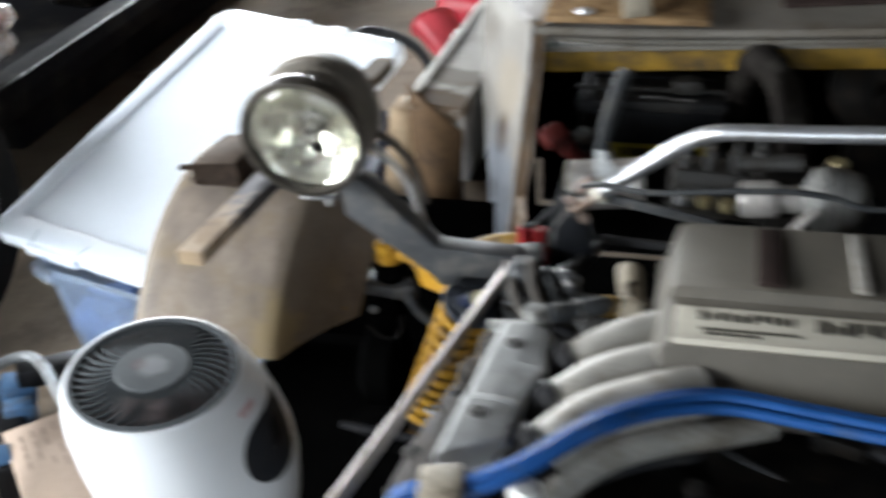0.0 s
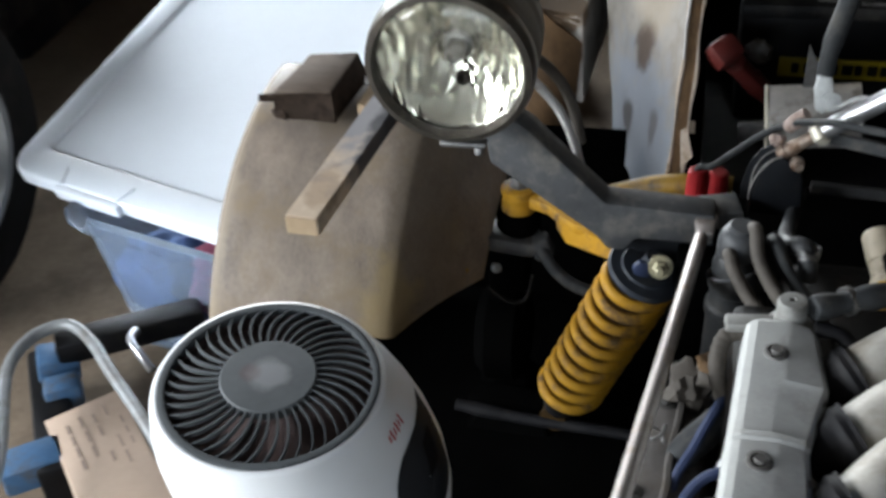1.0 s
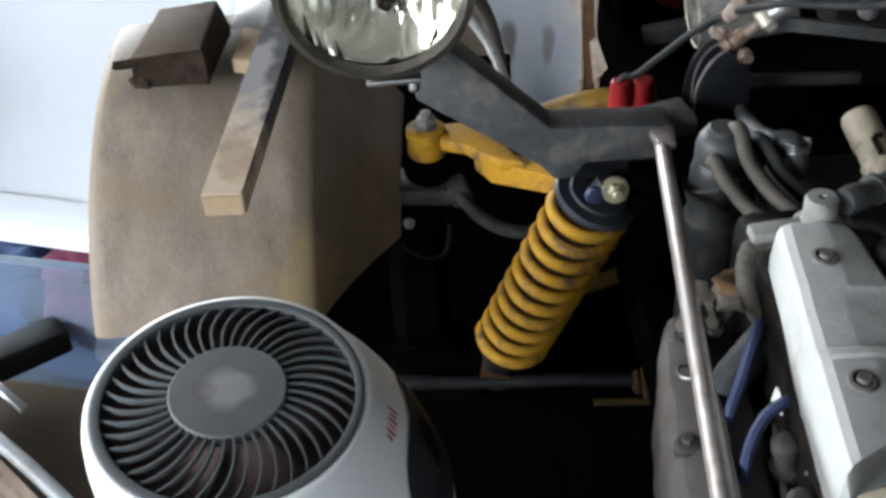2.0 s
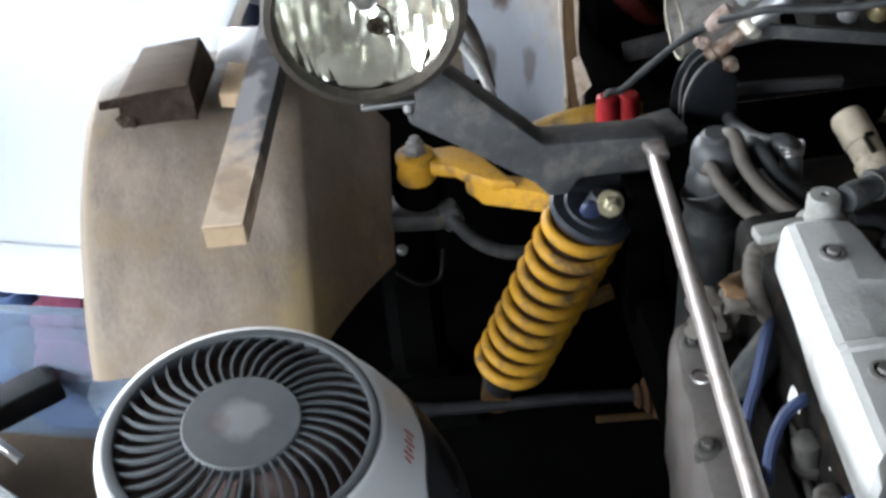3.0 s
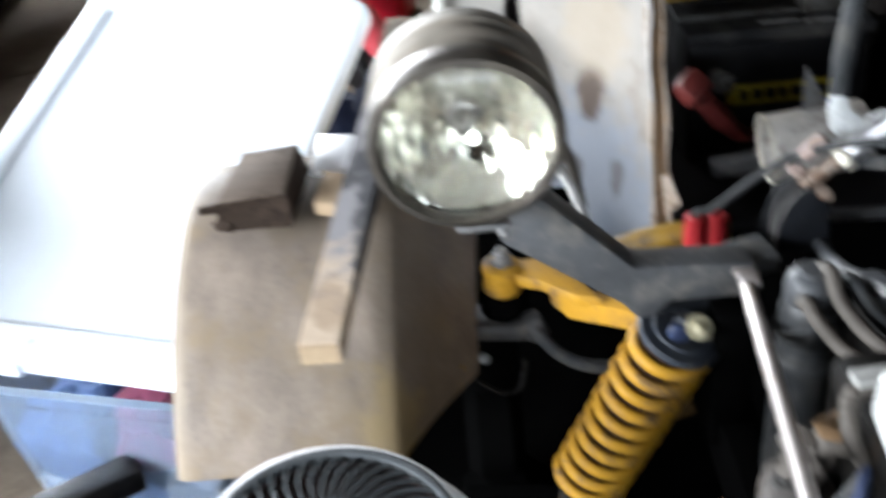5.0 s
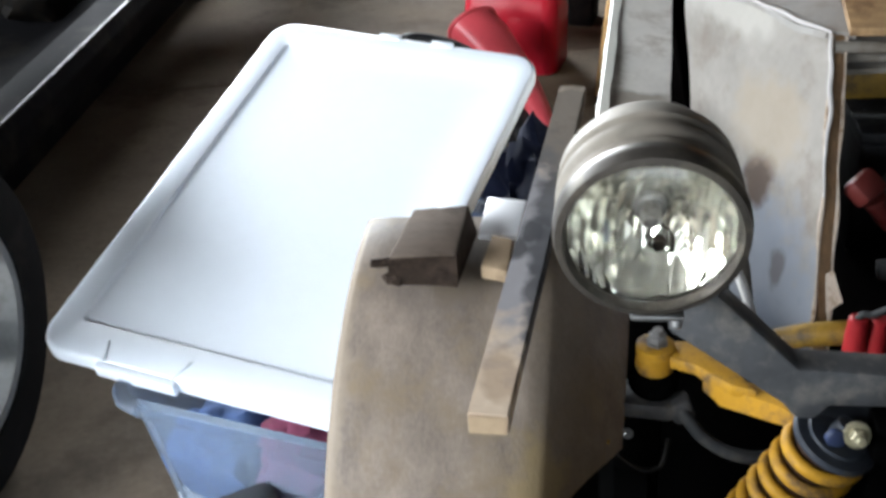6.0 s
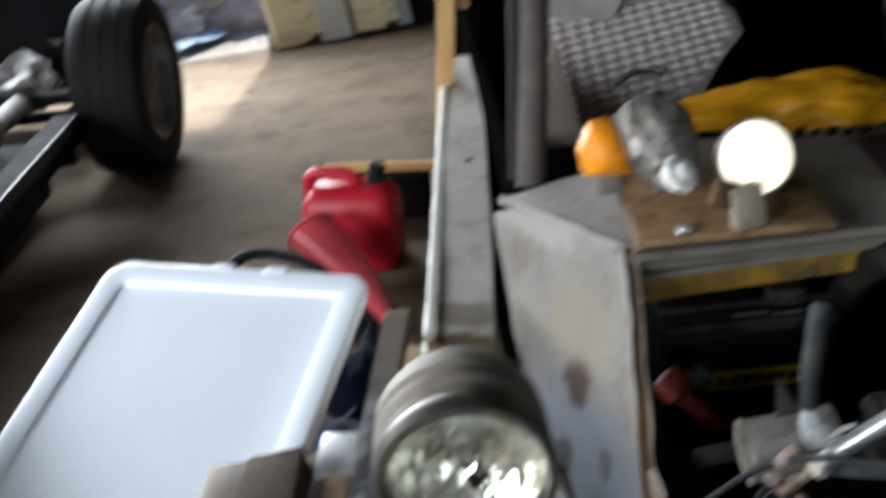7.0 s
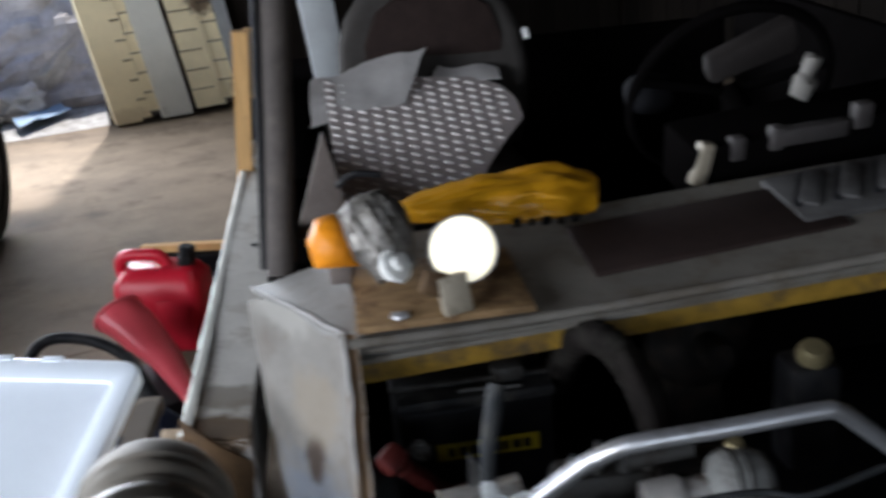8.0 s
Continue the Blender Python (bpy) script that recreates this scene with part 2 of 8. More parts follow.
LENSGLASS = glass("lens_glass", (0.98, 0.99, 0.96))
AMBER = mat("amber_lens", (0.60, 0.205, 0.006), 0.5, var=0.2, scale=40, bump=0.15)
GLOW = mat("lit_lamp_face", (1.0, 0.93, 0.72), 0.4, var=0.02, bump=0.0, emit=0.5)
BAG = mat("yellow_plastic_bag", (0.46, 0.215, 0.006), 0.36, var=0.18, scale=8, bump=0.25, coat=0.2)
PLATE = mat("tread_plate", (0.40, 0.352, 0.335), 0.45, metal=0.3, var=0.14, bump=0.08)
# bars paler than their sheet: the sky's glint on them is put into the colour
PLATEBAR = mat("tread_plate_bars", (0.66, 0.63, 0.61), 0.4, metal=0.2, var=0.12, bump=0.04)
HUBDUST = mat("dusty_dark_vinyl", (0.020, 0.017, 0.016), 0.7, var=0.25, scale=14, bump=0.2, spec=0.1)
SEATCLOTH = mat("grey_seat_cloth", (0.044, 0.040, 0.037), 0.9, var=0.2, scale=14, fine=260, bump=0.4, spec=0.05)
CHASSISBLACK = mat("matt_black_chassis", (0.007, 0.007, 0.008), 0.85, var=0.4, bump=0.2, dirt=(0.02, 0.018, 0.015), dirt_at=0.62, spec=0.05)
# near-black colour that holds the deep shade under the car
SHADEBLACK = mat("under_car_shade_black", (0.0015, 0.0015, 0.0015), 0.95, var=0.4, bump=0.1, spec=0.00)
DUSTPAPER = mat("grey_dusty_paper", (0.17, 0.16, 0.145), 0.8, var=0.2, bump=0.2)
FOAM = mat("grey_sheet", (0.32, 0.305, 0.295), 0.8, var=0.14, bump=0.2)
# near-black colour that holds the deep shade of cabin and bay
INTERIOR = mat("interior_shade_black", (0.0025, 0.0022, 0.0022), 0.95, var=0.3, bump=0.2, spec=0.0)
BRASS = mat("brass_cap", (0.24, 0.2, 0.11), 0.35, metal=0.6, var=0.2)
BEIGE = mat("beige_connector", (0.27, 0.235, 0.18), 0.5, var=0.2, scale=30, bump=0.1, dirt=(0.12, 0.10, 0.075), dirt_at=0.58, dirt_scale=30)
WHITEPART = mat("white_nylon", (0.75, 0.75, 0.72), 0.4, var=0.06)
REDRUB = mat("red_rubber_boot", (0.322, 0.017, 0.021), 0.5, var=0.18, bump=0.08)
REDDULL = mat("dull_red_paint", (0.075, 0.013, 0.011), 0.5, var=0.25)
LABELYEL = mat("grimy_yellow_label", (0.28, 0.215, 0.012), 0.4, var=0.06)
HUBGREY = mat("grey_hub_plastic", (0.080, 0.087, 0.092), 0.6, var=0.14, scale=30, bump=0.05)
CLEARBAG = mat("crinkled_clear_bag", (0.72, 0.68, 0.66), 0.15, var=0.1, bump=0.3, trans=0.7)
ZINC = mat("tarnished_zinc", (0.24, 0.19, 0.155), 0.45, metal=0.4, var=0.35, scale=50, bump=0.2, dirt=(0.09, 0.05, 0.03), dirt_at=0.54, dirt_scale=50)
GRIMYPALE = mat("dusty_grey_brown_casting", (0.068, 0.062, 0.058), 0.62, metal=0.1, var=0.30, scale=16, fine=150, bump=0.4, dirt=(0.058, 0.048, 0.040), dirt_at=0.56, dirt_scale=26)
GRIMY = mat("grimy_cast_alloy", (0.062, 0.060, 0.057), 0.55, metal=0.3, var=0.45, scale=22, fine=160, bump=0.5, dirt=(0.028, 0.024, 0.020), dirt_at=0.53, dirt_scale=22)
HOSEBROWN = mat("brown_grey_hose", (0.060, 0.053, 0.046), 0.65, var=0.25, scale=30, bump=0.15, spec=0.2)
DULLCONN = mat("dull_grey_connector", (0.045, 0.040, 0.039), 0.6, var=0.3, bump=0.1)
RUSTPALE = mat("pale_rust", (0.30, 0.235, 0.21), 0.6, metal=0.1, var=0.3, scale=40, bump=0.2, dirt=(0.15, 0.085, 0.055), dirt_at=0.56, dirt_scale=50)
ZINCBRIGHT = mat("bright_conduit", (0.50, 0.49, 0.47), 0.3, metal=0.3, var=0.15, scale=60, bump=0.1)
FADEDBLUE = mat("faded_blue_wire", (0.022, 0.032, 0.072), 0.5, var=0.2, scale=30, bump=0.05)
ARMGREY = mat("dusty_grey_arm", (0.055, 0.057, 0.060), 0.5, var=0.22, scale=16, bump=0.2, dirt=(0.115, 0.108, 0.098), dirt_at=0.58, dirt_scale=22, spec=0.25)
DUCTMETAL = mat("bare_duct_metal", (0.44, 0.42, 0.395), 0.38, metal=0.5, var=0.2, scale=22, bump=0.1, dirt=(0.15, 0.125, 0.105), dirt_at=0.6, dirt_scale=26)
PLATEDZINC = mat("yellow_zinc_plating", (0.30, 0.275, 0.185), 0.42, metal=0.45, var=0.3, scale=60, bump=0.15, dirt=(0.13, 0.11, 0.075), dirt_at=0.58, dirt_scale=60)
# yellow paint with the shade under the car put into its colour
DIMYELLOW = mat("shaded_yellow_paint", (0.032, 0.018, 0.005), 0.7, var=0.4, scale=24, bump=0.2, dirt=(0.020, 0.013, 0.007), dirt_at=0.54, dirt_scale=30, spec=0.1)
# brown for the shade between spring turns, and for the shaft boot
SLEEVE = mat("dark_brown_sleeve", (0.034, 0.017, 0.009), 0.85, var=0.5, scale=30, bump=0.2, spec=0.1)
POST = mat("brown_grey_post", (0.066, 0.057, 0.052), 0.7, var=0.3, scale=12, bump=0.2, dirt=(0.10, 0.086, 0.075), dirt_at=0.62, dirt_scale=14, spec=0.12)
CLEVIS = mat("dark_clevis_plate", (0.007, 0.008, 0.010), 0.5, var=0.3, scale=25, bump=0.2, dirt=(0.014, 0.013, 0.012), dirt_at=0.62, dirt_scale=30, spec=0.15)
NAVY = mat("dark_navy_cloth", (0.010, 0.013, 0.028), 0.8, var=0.5, scale=14, bump=0.5, spec=0.1)
CLIPWHITE = mat("dusty_white_nylon", (0.44, 0.455, 0.455), 0.45, var=0.15, scale=40, bump=0.1, dirt=(0.22, 0.22, 0.21), dirt_at=0.62, dirt_scale=40)
CAPALLOY = mat("weathered_cap_alloy", (0.20, 0.20, 0.19), 0.6, metal=0.1, var=0.2, scale=26, bump=0.2, dirt=(0.11, 0.105, 0.095), dirt_at=0.58, dirt_scale=30)
DUSTHOSE = mat("brown_dusted_hose", (0.012, 0.010, 0.009), 0.8, var=0.5, scale=22, bump=0.4, dirt=(0.022, 0.020, 0.017), dirt_at=0.56, dirt_scale=18, spec=0.06)
BATTOP = mat("dusty_battery_lid", (0.018, 0.018, 0.019), 0.6, var=0.4, scale=20, bump=0.15, dirt=(0.055, 0.052, 0.047), dirt_at=0.55, dirt_scale=16, spec=0.2)
BROWNPANEL = mat("brown_grey_panel", (0.135, 0.112, 0.100), 0.7, var=0.25, scale=9, bump=0.15, dirt=(0.09, 0.072, 0.062), dirt_at=0.58, dirt_scale=8, spec=0.15)
RIMSILVER = mat("silver_wheel_rim", (0.25, 0.25, 0.245), 0.5, metal=0.2, var=0.2, scale=10, bump=0.1, dirt=(0.16, 0.15, 0.135), dirt_at=0.58, dirt_scale=9)
VENTGREY = mat("dusty_dark_grey_vent", (0.060, 0.058, 0.057), 0.7, var=0.3, scale=12, bump=0.15, dirt=(0.035, 0.032, 0.030), dirt_at=0.56, dirt_scale=9, spec=0.15)
WELL = mat("dusty_maroon_plastic", (0.17, 0.125, 0.12), 0.85, var=0.3, scale=18, bump=0.2, spec=0.1)
DULLALLOY = mat("dull_dusty_alloy", (0.15, 0.145, 0.14), 0.6, metal=0.15, var=0.35, scale=14, bump=0.3, dirt=(0.06, 0.055, 0.05), dirt_at=0.55, dirt_scale=14)
TUBEGREY = mat("matt_grey_tube", (0.20, 0.21, 0.215), 0.5, metal=0.25, var=0.15, scale=18, bump=0.1, dirt=(0.13, 0.125, 0.12), dirt_at=0.6, dirt_scale=16)
CRINKLE = mat("crinkled_chrome", (0.19, 0.178, 0.162), 0.42, metal=0.5, var=0.4, scale=45, fine=160, bump=0.35, dirt=(0.07, 0.062, 0.052), dirt_at=0.55, dirt_scale=40)
CAPGREY = mat("dusty_grey_plastic", (0.037, 0.039, 0.042), 0.48, var=0.25, scale=24, bump=0.15, dirt=(0.060, 0.058, 0.055), dirt_at=0.60, dirt_scale=30, spec=0.3)
RESERVOIR = mat("dusty_black_plastic", (0.013, 0.014, 0.015), 0.45, var=0.35, scale=25, bump=0.15, dirt=(0.030, 0.029, 0.027), dirt_at=0.56, dirt_scale=26, spec=0.3)
BROWNSTUFF = mat("brown_paper_contents", (0.150, 0.090, 0.045), 0.8, var=0.35, scale=10, bump=0.4)


def stain(material, spots):
    """Soft-edged stains and patches of colour at fixed places: (centre, radius along x, y, z, colour, strength)."""
    n, k = material.node_tree.nodes, material.node_tree.links
    b = n["Principled BSDF"]
    tc = n.new("ShaderNodeTexCoord")
    for c, r, colour, strength in spots:
        source = b.inputs["Base Color"].links[0].from_socket
        mp = n.new("ShaderNodeMapping")
        mp.inputs["Location"].default_value = [-c[i] / r[i] for i in range(3)]
        mp.inputs["Scale"].default_value = [1 / q for q in r]
        k.new(tc.outputs["Object"], mp.inputs["Vector"])
        ln = n.new("ShaderNodeVectorMath")
        ln.operation = "LENGTH"
        k.new(mp.outputs["Vector"], ln.inputs[0])
        no = n.new("ShaderNodeTexNoise")
        no.inputs["Scale"].default_value, no.inputs["Detail"].default_value = 30.0, 5.0
        k.new(tc.outputs["Object"], no.inputs["Vector"])
        ad = n.new("ShaderNodeMath")
        ad.operation = "MULTIPLY_ADD"
        ad.inputs[1].default_value = 1.3
        k.new(no.outputs["Fac"], ad.inputs[0])
        k.new(ln.outputs["Value"], ad.inputs[2])
        mr = n.new("ShaderNodeMapRange")
        mr.inputs["From Min"].default_value, mr.inputs["From Max"].default_value = 1.35, 1.85
        mr.inputs["To Min"].default_value, mr.inputs["To Max"].default_value = strength, 0.0
        k.new(ad.outputs[0], mr.inputs["Value"])
        mx = n.new("ShaderNodeMix")
        mx.data_type = "RGBA"
        mx.inputs["B"].default_value = (*colour, 1)
        k.new(mr.outputs[0], mx.inputs["Factor"])
        k.new(source, mx.inputs["A"])
        k.new(mx.outputs["Result"], b.inputs["Base Color"])


PANELSTAINED = mat("scuffed_grey_primer_panel", (0.176, 0.163, 0.145), 0.5, var=0.22, scale=6, fine=60, bump=0.15, dirt=(0.120, 0.100, 0.082), dirt_at=0.60, dirt_scale=9, spec=0.25)
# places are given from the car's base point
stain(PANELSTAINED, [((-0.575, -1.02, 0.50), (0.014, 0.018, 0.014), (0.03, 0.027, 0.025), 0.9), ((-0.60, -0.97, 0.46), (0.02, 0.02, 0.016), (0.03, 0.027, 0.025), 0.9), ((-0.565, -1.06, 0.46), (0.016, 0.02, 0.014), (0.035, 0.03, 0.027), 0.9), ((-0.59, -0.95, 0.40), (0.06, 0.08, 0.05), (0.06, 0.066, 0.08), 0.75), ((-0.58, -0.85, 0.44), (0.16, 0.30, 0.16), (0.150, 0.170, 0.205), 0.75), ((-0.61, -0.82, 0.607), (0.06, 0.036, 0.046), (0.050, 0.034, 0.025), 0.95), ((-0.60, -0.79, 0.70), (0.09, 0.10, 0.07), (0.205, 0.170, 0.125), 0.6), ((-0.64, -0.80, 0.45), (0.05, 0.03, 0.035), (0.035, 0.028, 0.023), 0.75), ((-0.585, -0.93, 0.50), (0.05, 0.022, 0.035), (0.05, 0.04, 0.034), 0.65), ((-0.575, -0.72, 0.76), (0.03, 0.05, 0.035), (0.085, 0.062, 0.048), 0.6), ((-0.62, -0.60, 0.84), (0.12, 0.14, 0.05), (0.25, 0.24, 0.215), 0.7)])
STICKWOOD = mat("aged_stick_smeared", (0.44, 0.35, 0.262), 0.8, var=0.18, scale=9, fine=90, bump=0.4, dirt=(0.27, 0.20, 0.14), dirt_at=0.62, dirt_scale=18, spec=0.15)
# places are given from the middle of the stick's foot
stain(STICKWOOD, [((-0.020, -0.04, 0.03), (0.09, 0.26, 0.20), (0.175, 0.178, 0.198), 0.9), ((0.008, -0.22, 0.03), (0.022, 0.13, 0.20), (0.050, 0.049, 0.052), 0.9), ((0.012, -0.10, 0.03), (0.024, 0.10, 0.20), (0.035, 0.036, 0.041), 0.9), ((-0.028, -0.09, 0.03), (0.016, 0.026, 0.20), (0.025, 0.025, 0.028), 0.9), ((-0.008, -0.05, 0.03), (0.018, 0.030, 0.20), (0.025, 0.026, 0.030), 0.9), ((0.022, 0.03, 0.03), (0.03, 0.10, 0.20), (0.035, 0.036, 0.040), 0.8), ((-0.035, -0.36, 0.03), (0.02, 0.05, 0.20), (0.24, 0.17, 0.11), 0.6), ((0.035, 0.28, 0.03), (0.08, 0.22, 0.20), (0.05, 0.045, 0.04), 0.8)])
stain(RAILPAINT, [((-0.80, -0.63, 0.585), (0.12, 0.06, 0.06), (0.125, 0.075, 0.036), 0.9), ((-0.80, -0.50, 0.60), (0.10, 0.05, 0.05), (0.20, 0.165, 0.125), 0.7)])
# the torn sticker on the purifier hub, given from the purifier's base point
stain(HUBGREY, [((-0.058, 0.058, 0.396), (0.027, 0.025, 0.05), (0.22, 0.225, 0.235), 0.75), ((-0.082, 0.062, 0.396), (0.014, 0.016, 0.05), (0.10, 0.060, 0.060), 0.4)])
stain(SIDING, [((0.66, -0.02, 0.72), (0.10, 0.2, 0.10), (0.13, 0.085, 0.055), 0.9), ((0.58, -0.02, 0.86), (0.06, 0.2, 0.12), (0.20, 0.15, 0.11), 0.8), ((0.08, -0.02, 0.0), (0.2, 0.2, 0.10), (0.55, 0.44, 0.27), 0.6)])
# darker along the chamfer, paler along the left edge, yellowish low down
stain(FENDER, [((0.13, -0.10, 0.25), (0.055, 0.45, 0.30), (0.085, 0.066, 0.046), 0.45), ((0.10, -0.30, 0.20), (0.05, 0.10, 0.12), (0.21, 0.155, 0.075), 0.7), ((-0.10, -0.36, 0.10), (0.16, 0.10, 0.09), (0.20, 0.150, 0.078), 0.7), ((-0.19, -0.15, 0.38), (0.02, 0.4, 0.4), (0.22, 0.18, 0.135), 0.6), ((-0.05, -0.05, 0.42), (0.10, 0.14, 0.06), (0.095, 0.080, 0.070), 0.5)])

# ---- building helpers ----
CAR = pose(0, 0, 0, 0, 0, -15)
IDENT = Matrix.Identity(4)
FRAME = {}


def thing(name, base, label, category, space=IDENT, group="", kind=""):
    """An Empty at its base; its parts are written in the coordinates of space."""
    ob = new(name)
    ob.empty_display_size = 0.05
    ob.matrix_basis = space @ Matrix.Translation(base)
    FRAME[ob.name] = Vector(base)
    return tagged(ob, label, category, group, kind)


def part(name, bm, material, parent, label="", flat=False, angle=38):
    me = bpy.data.meshes.new(name)
    bm.normal_update()
    bm.to_mesh(me)
    bm.free()
    if not flat:
        me.shade_smooth()
        me.set_sharp_from_angle(angle=radians(angle))
    me.materials.append(material)
    ob = new(name, me)
    base = FRAME[parent.name]
    me.transform(Matrix.Translation(-base))
    ob.parent = parent
    FRAME[ob.name] = base
    if label:
        ob["label"] = label
    return ob


def solid(name, bm, material, label, category, space=IDENT, group="", kind="", flat=False, angle=38):
    """A thing that is one mesh, with its origin at the middle of its foot."""
    me = bpy.data.meshes.new(name)
    bm.normal_update()
    bm.to_mesh(me)
    bm.free()
    if not flat:
        me.shade_smooth()
        me.set_sharp_from_angle(angle=radians(angle))
    me.materials.append(material)
    co = [v.co for v in me.vertices]
    base = Vector(((min(c.x for c in co) + max(c.x for c in co)) / 2, (min(c.y for c in co) + max(c.y for c in co)) / 2, min(c.z for c in co)))
    me.transform(Matrix.Translation(-base))
    ob = new(name, me)
    ob.matrix_basis = space @ Matrix.Translation(base)
    FRAME[ob.name] = base
    return tagged(ob, label, category, group, kind)


def piece(name, mesh, parent, matrix):
    """One of many alike pieces that share a mesh."""
    ob = new(name, mesh)
    ob.parent = parent
    ob.matrix_basis = Matrix.Translation(-FRAME[parent.name]) @ matrix
    return ob


def bm_new():
    return bmesh.new()


def axes_for(d):
    d = Vector(d).normalized()
    s = Vector((0, 0, 1)) if abs(d.z) < 0.9 else Vector((1, 0, 0))
    u = d.cross(s).normalized()
    return u, d.cross(u).normalized(), d


def box(bm, c, s, turn=None, bev=0.0, seg=2):
    """A box with centre c and size s, turned by a matrix, with rounded edges."""
    t = bm_new()
    bmesh.ops.create_cube(t, size=1.0)
    for v in t.verts:
        v.co = Vector((v.co.x * s[0], v.co.y * s[1], v.co.z * s[2]))
    if bev:
        bmesh.ops.bevel(t, geom=t.edges[:], offset=bev, segments=seg, affect="EDGES", profile=0.5)
    m = Matrix.Translation(c) @ (turn.to_4x4() if turn else IDENT)
    for v in t.verts:
        v.co = m @ v.co
    return merge(bm, t)


def merge(bm, other):
    index = {v: bm.verts.new(v.co) for v in other.verts}
    for f in other.faces:
        try:
            bm.faces.new([index[v] for v in f.verts])
        except ValueError:
            pass
    other.free()
    return bm


def turned(x=0, y=0, z=0):
    return Euler((radians(x), radians(y), radians(z))).to_matrix()


def rings(bm, loops, cap=True, closed=False):
    """Joins loops of equally many points into a skin."""
    made = [[bm.verts.new(p) for p in loop] for loop in loops]
    n = len(made[0])
    pairs = list(zip(made, made[1:])) + ([(made[-1], made[0])] if closed else [])
    for a, b in pairs:
        for i in range(n):
            bm.faces.new((a[i], a[(i + 1) % n], b[(i + 1) % n], b[i]))
    if cap and not closed:
        bm.faces.new(made[0][::-1])
        bm.faces.new(made[-1])
    return bm


def sheet(bm, rows, thick=0.0):
    """A grid of points as a skin, doubled downwards by thick along z or a vector."""
    made = [[bm.verts.new(p) for p in row] for row in rows]
    for a, b in zip(made, made[1:]):
        for i in range(len(a) - 1):
            bm.faces.new((a[i], a[i + 1], b[i + 1], b[i]))
    if thick:
        off = Vector((0, 0, -thick)) if not isinstance(thick, Vector) else thick
        low = [[bm.verts.new(Vector(p) + off) for p in row] for row in rows]
        for a, b in zip(low, low[1:]):
            for i in range(len(a) - 1):
                bm.faces.new((b[i], b[i + 1], a[i + 1], a[i]))
        edge_t = made[0] + [r[-1] for r in made[1:]] + made[-1][-2::-1] + [r[0] for r in made[-2:0:-1]]
        edge_l = low[0] + [r[-1] for r in low[1:]] + low[-1][-2::-1] + [r[0] for r in low[-2:0:-1]]
        for i in range(len(edge_t)):
            j = (i + 1) % len(edge_t)
            bm.faces.new((edge_t[j], edge_t[i], edge_l[i], edge_l[j]))
    bmesh.ops.recalc_face_normals(bm, faces=bm.faces[:])
    return bm


def circle(c, u, v, r, n, start=0.0):
    return [Vector(c) + r * (math.cos(start + 2 * math.pi * i / n) * u + math.sin(start + 2 * math.pi * i / n) * v) for i in range(n)]


def lathe(bm, origin, axis, profile, n=40, cap=True):
    """Turns a profile of (radius, height along the axis)."""
    u, v, d = axes_for(axis)
    rings(bm, [circle(Vector(origin) + h * d, u, v, max(r, 0.0005), n) for r, h in profile], cap)
    bmesh.ops.recalc_face_normals(bm, faces=bm.faces[:])
    return bm


def rod(bm, a, b, r, r2=None, n=16):
    a, b = Vector(a), Vector(b)
    return lathe(bm, a, b - a, [(r, 0), (r if r2 is None else r2, (b - a).length)], n)


def spline(pts, steps=8):
    pts = [Vector(p) for p in pts]
    out = []
    for i in range(len(pts) - 1):
        p0, p1, p2, p3 = pts[max(i - 1, 0)], pts[i], pts[i + 1], pts[min(i + 2, len(pts) - 1)]
        for s in range(steps):
            t = s / steps
            out.append(0.5 * ((2 * p1) + (p2 - p0) * t + (2 * p0 - 5 * p1 + 4 * p2 - p3) * t * t + (3 * p1 - p0 - 3 * p2 + p3) * t ** 3))
    return out + [pts[-1]]


def tube(bm, pts, r, n=12, steps=8, smooth=True, flat=1.0):
    """A hose along pts; r is one radius or a function of the way from 0 to 1."""
    line = spline(pts, steps) if smooth else [Vector(p) for p in pts]
    u = None
    loops = []
    for i, p in enumerate(line):
        d = (line[min(i + 1, len(line) - 1)] - line[max(i - 1, 0)]).normalized()
        if u is None:
            u, v, _ = axes_for(d)
        u = (u - d * u.dot(d)).normalized()
        v = d.cross(u)
        rad = r(i / (len(line) - 1)) if callable(r) else r
        loops.append([p + rad * (math.cos(2 * math.pi * k / n) * u + flat * math.sin(2 * math.pi * k / n) * v) for k in range(n)])
    rings(bm, loops)
    bmesh.ops.recalc_face_normals(bm, faces=bm.faces[:])
    return bm


def prism(bm, pts, off, bev=0.0):
    """A flat polygon pulled along off."""
    t = bm_new()
    rings(t, [[Vector(p) for p in pts], [Vector(p) + Vector(off) for p in pts]])
    bmesh.ops.recalc_face_normals(t, faces=t.faces[:])
    if bev:
        bmesh.ops.bevel(t, geom=t.edges[:], offset=bev, segments=2, affect="EDGES", profile=0.5)
    return merge(bm, t)


def lump(bm, c, s, seed=0, rough=0.25, sub=3, turn=None):
    """An uneven rounded mass."""
    t = bm_new()
    bmesh.ops.create_icosphere(t, subdivisions=sub, radius=1.0)
    m = Matrix.Translation(c) @ (turn.to_4x4() if turn else IDENT)
    for v in t.verts:
        k = 1 + rough * noise.noise(v.co * 1.7 + Vector((seed * 7.1, seed * 3.3, 0))) + 0.4 * rough * noise.noise(v.co * 4.3 + Vector((0, seed * 5.7, seed)))
        v.co = m @ Vector((v.co.x * s[0] * k, v.co.y * s[1] * k, v.co.z * s[2] * k))
    return merge(bm, t)


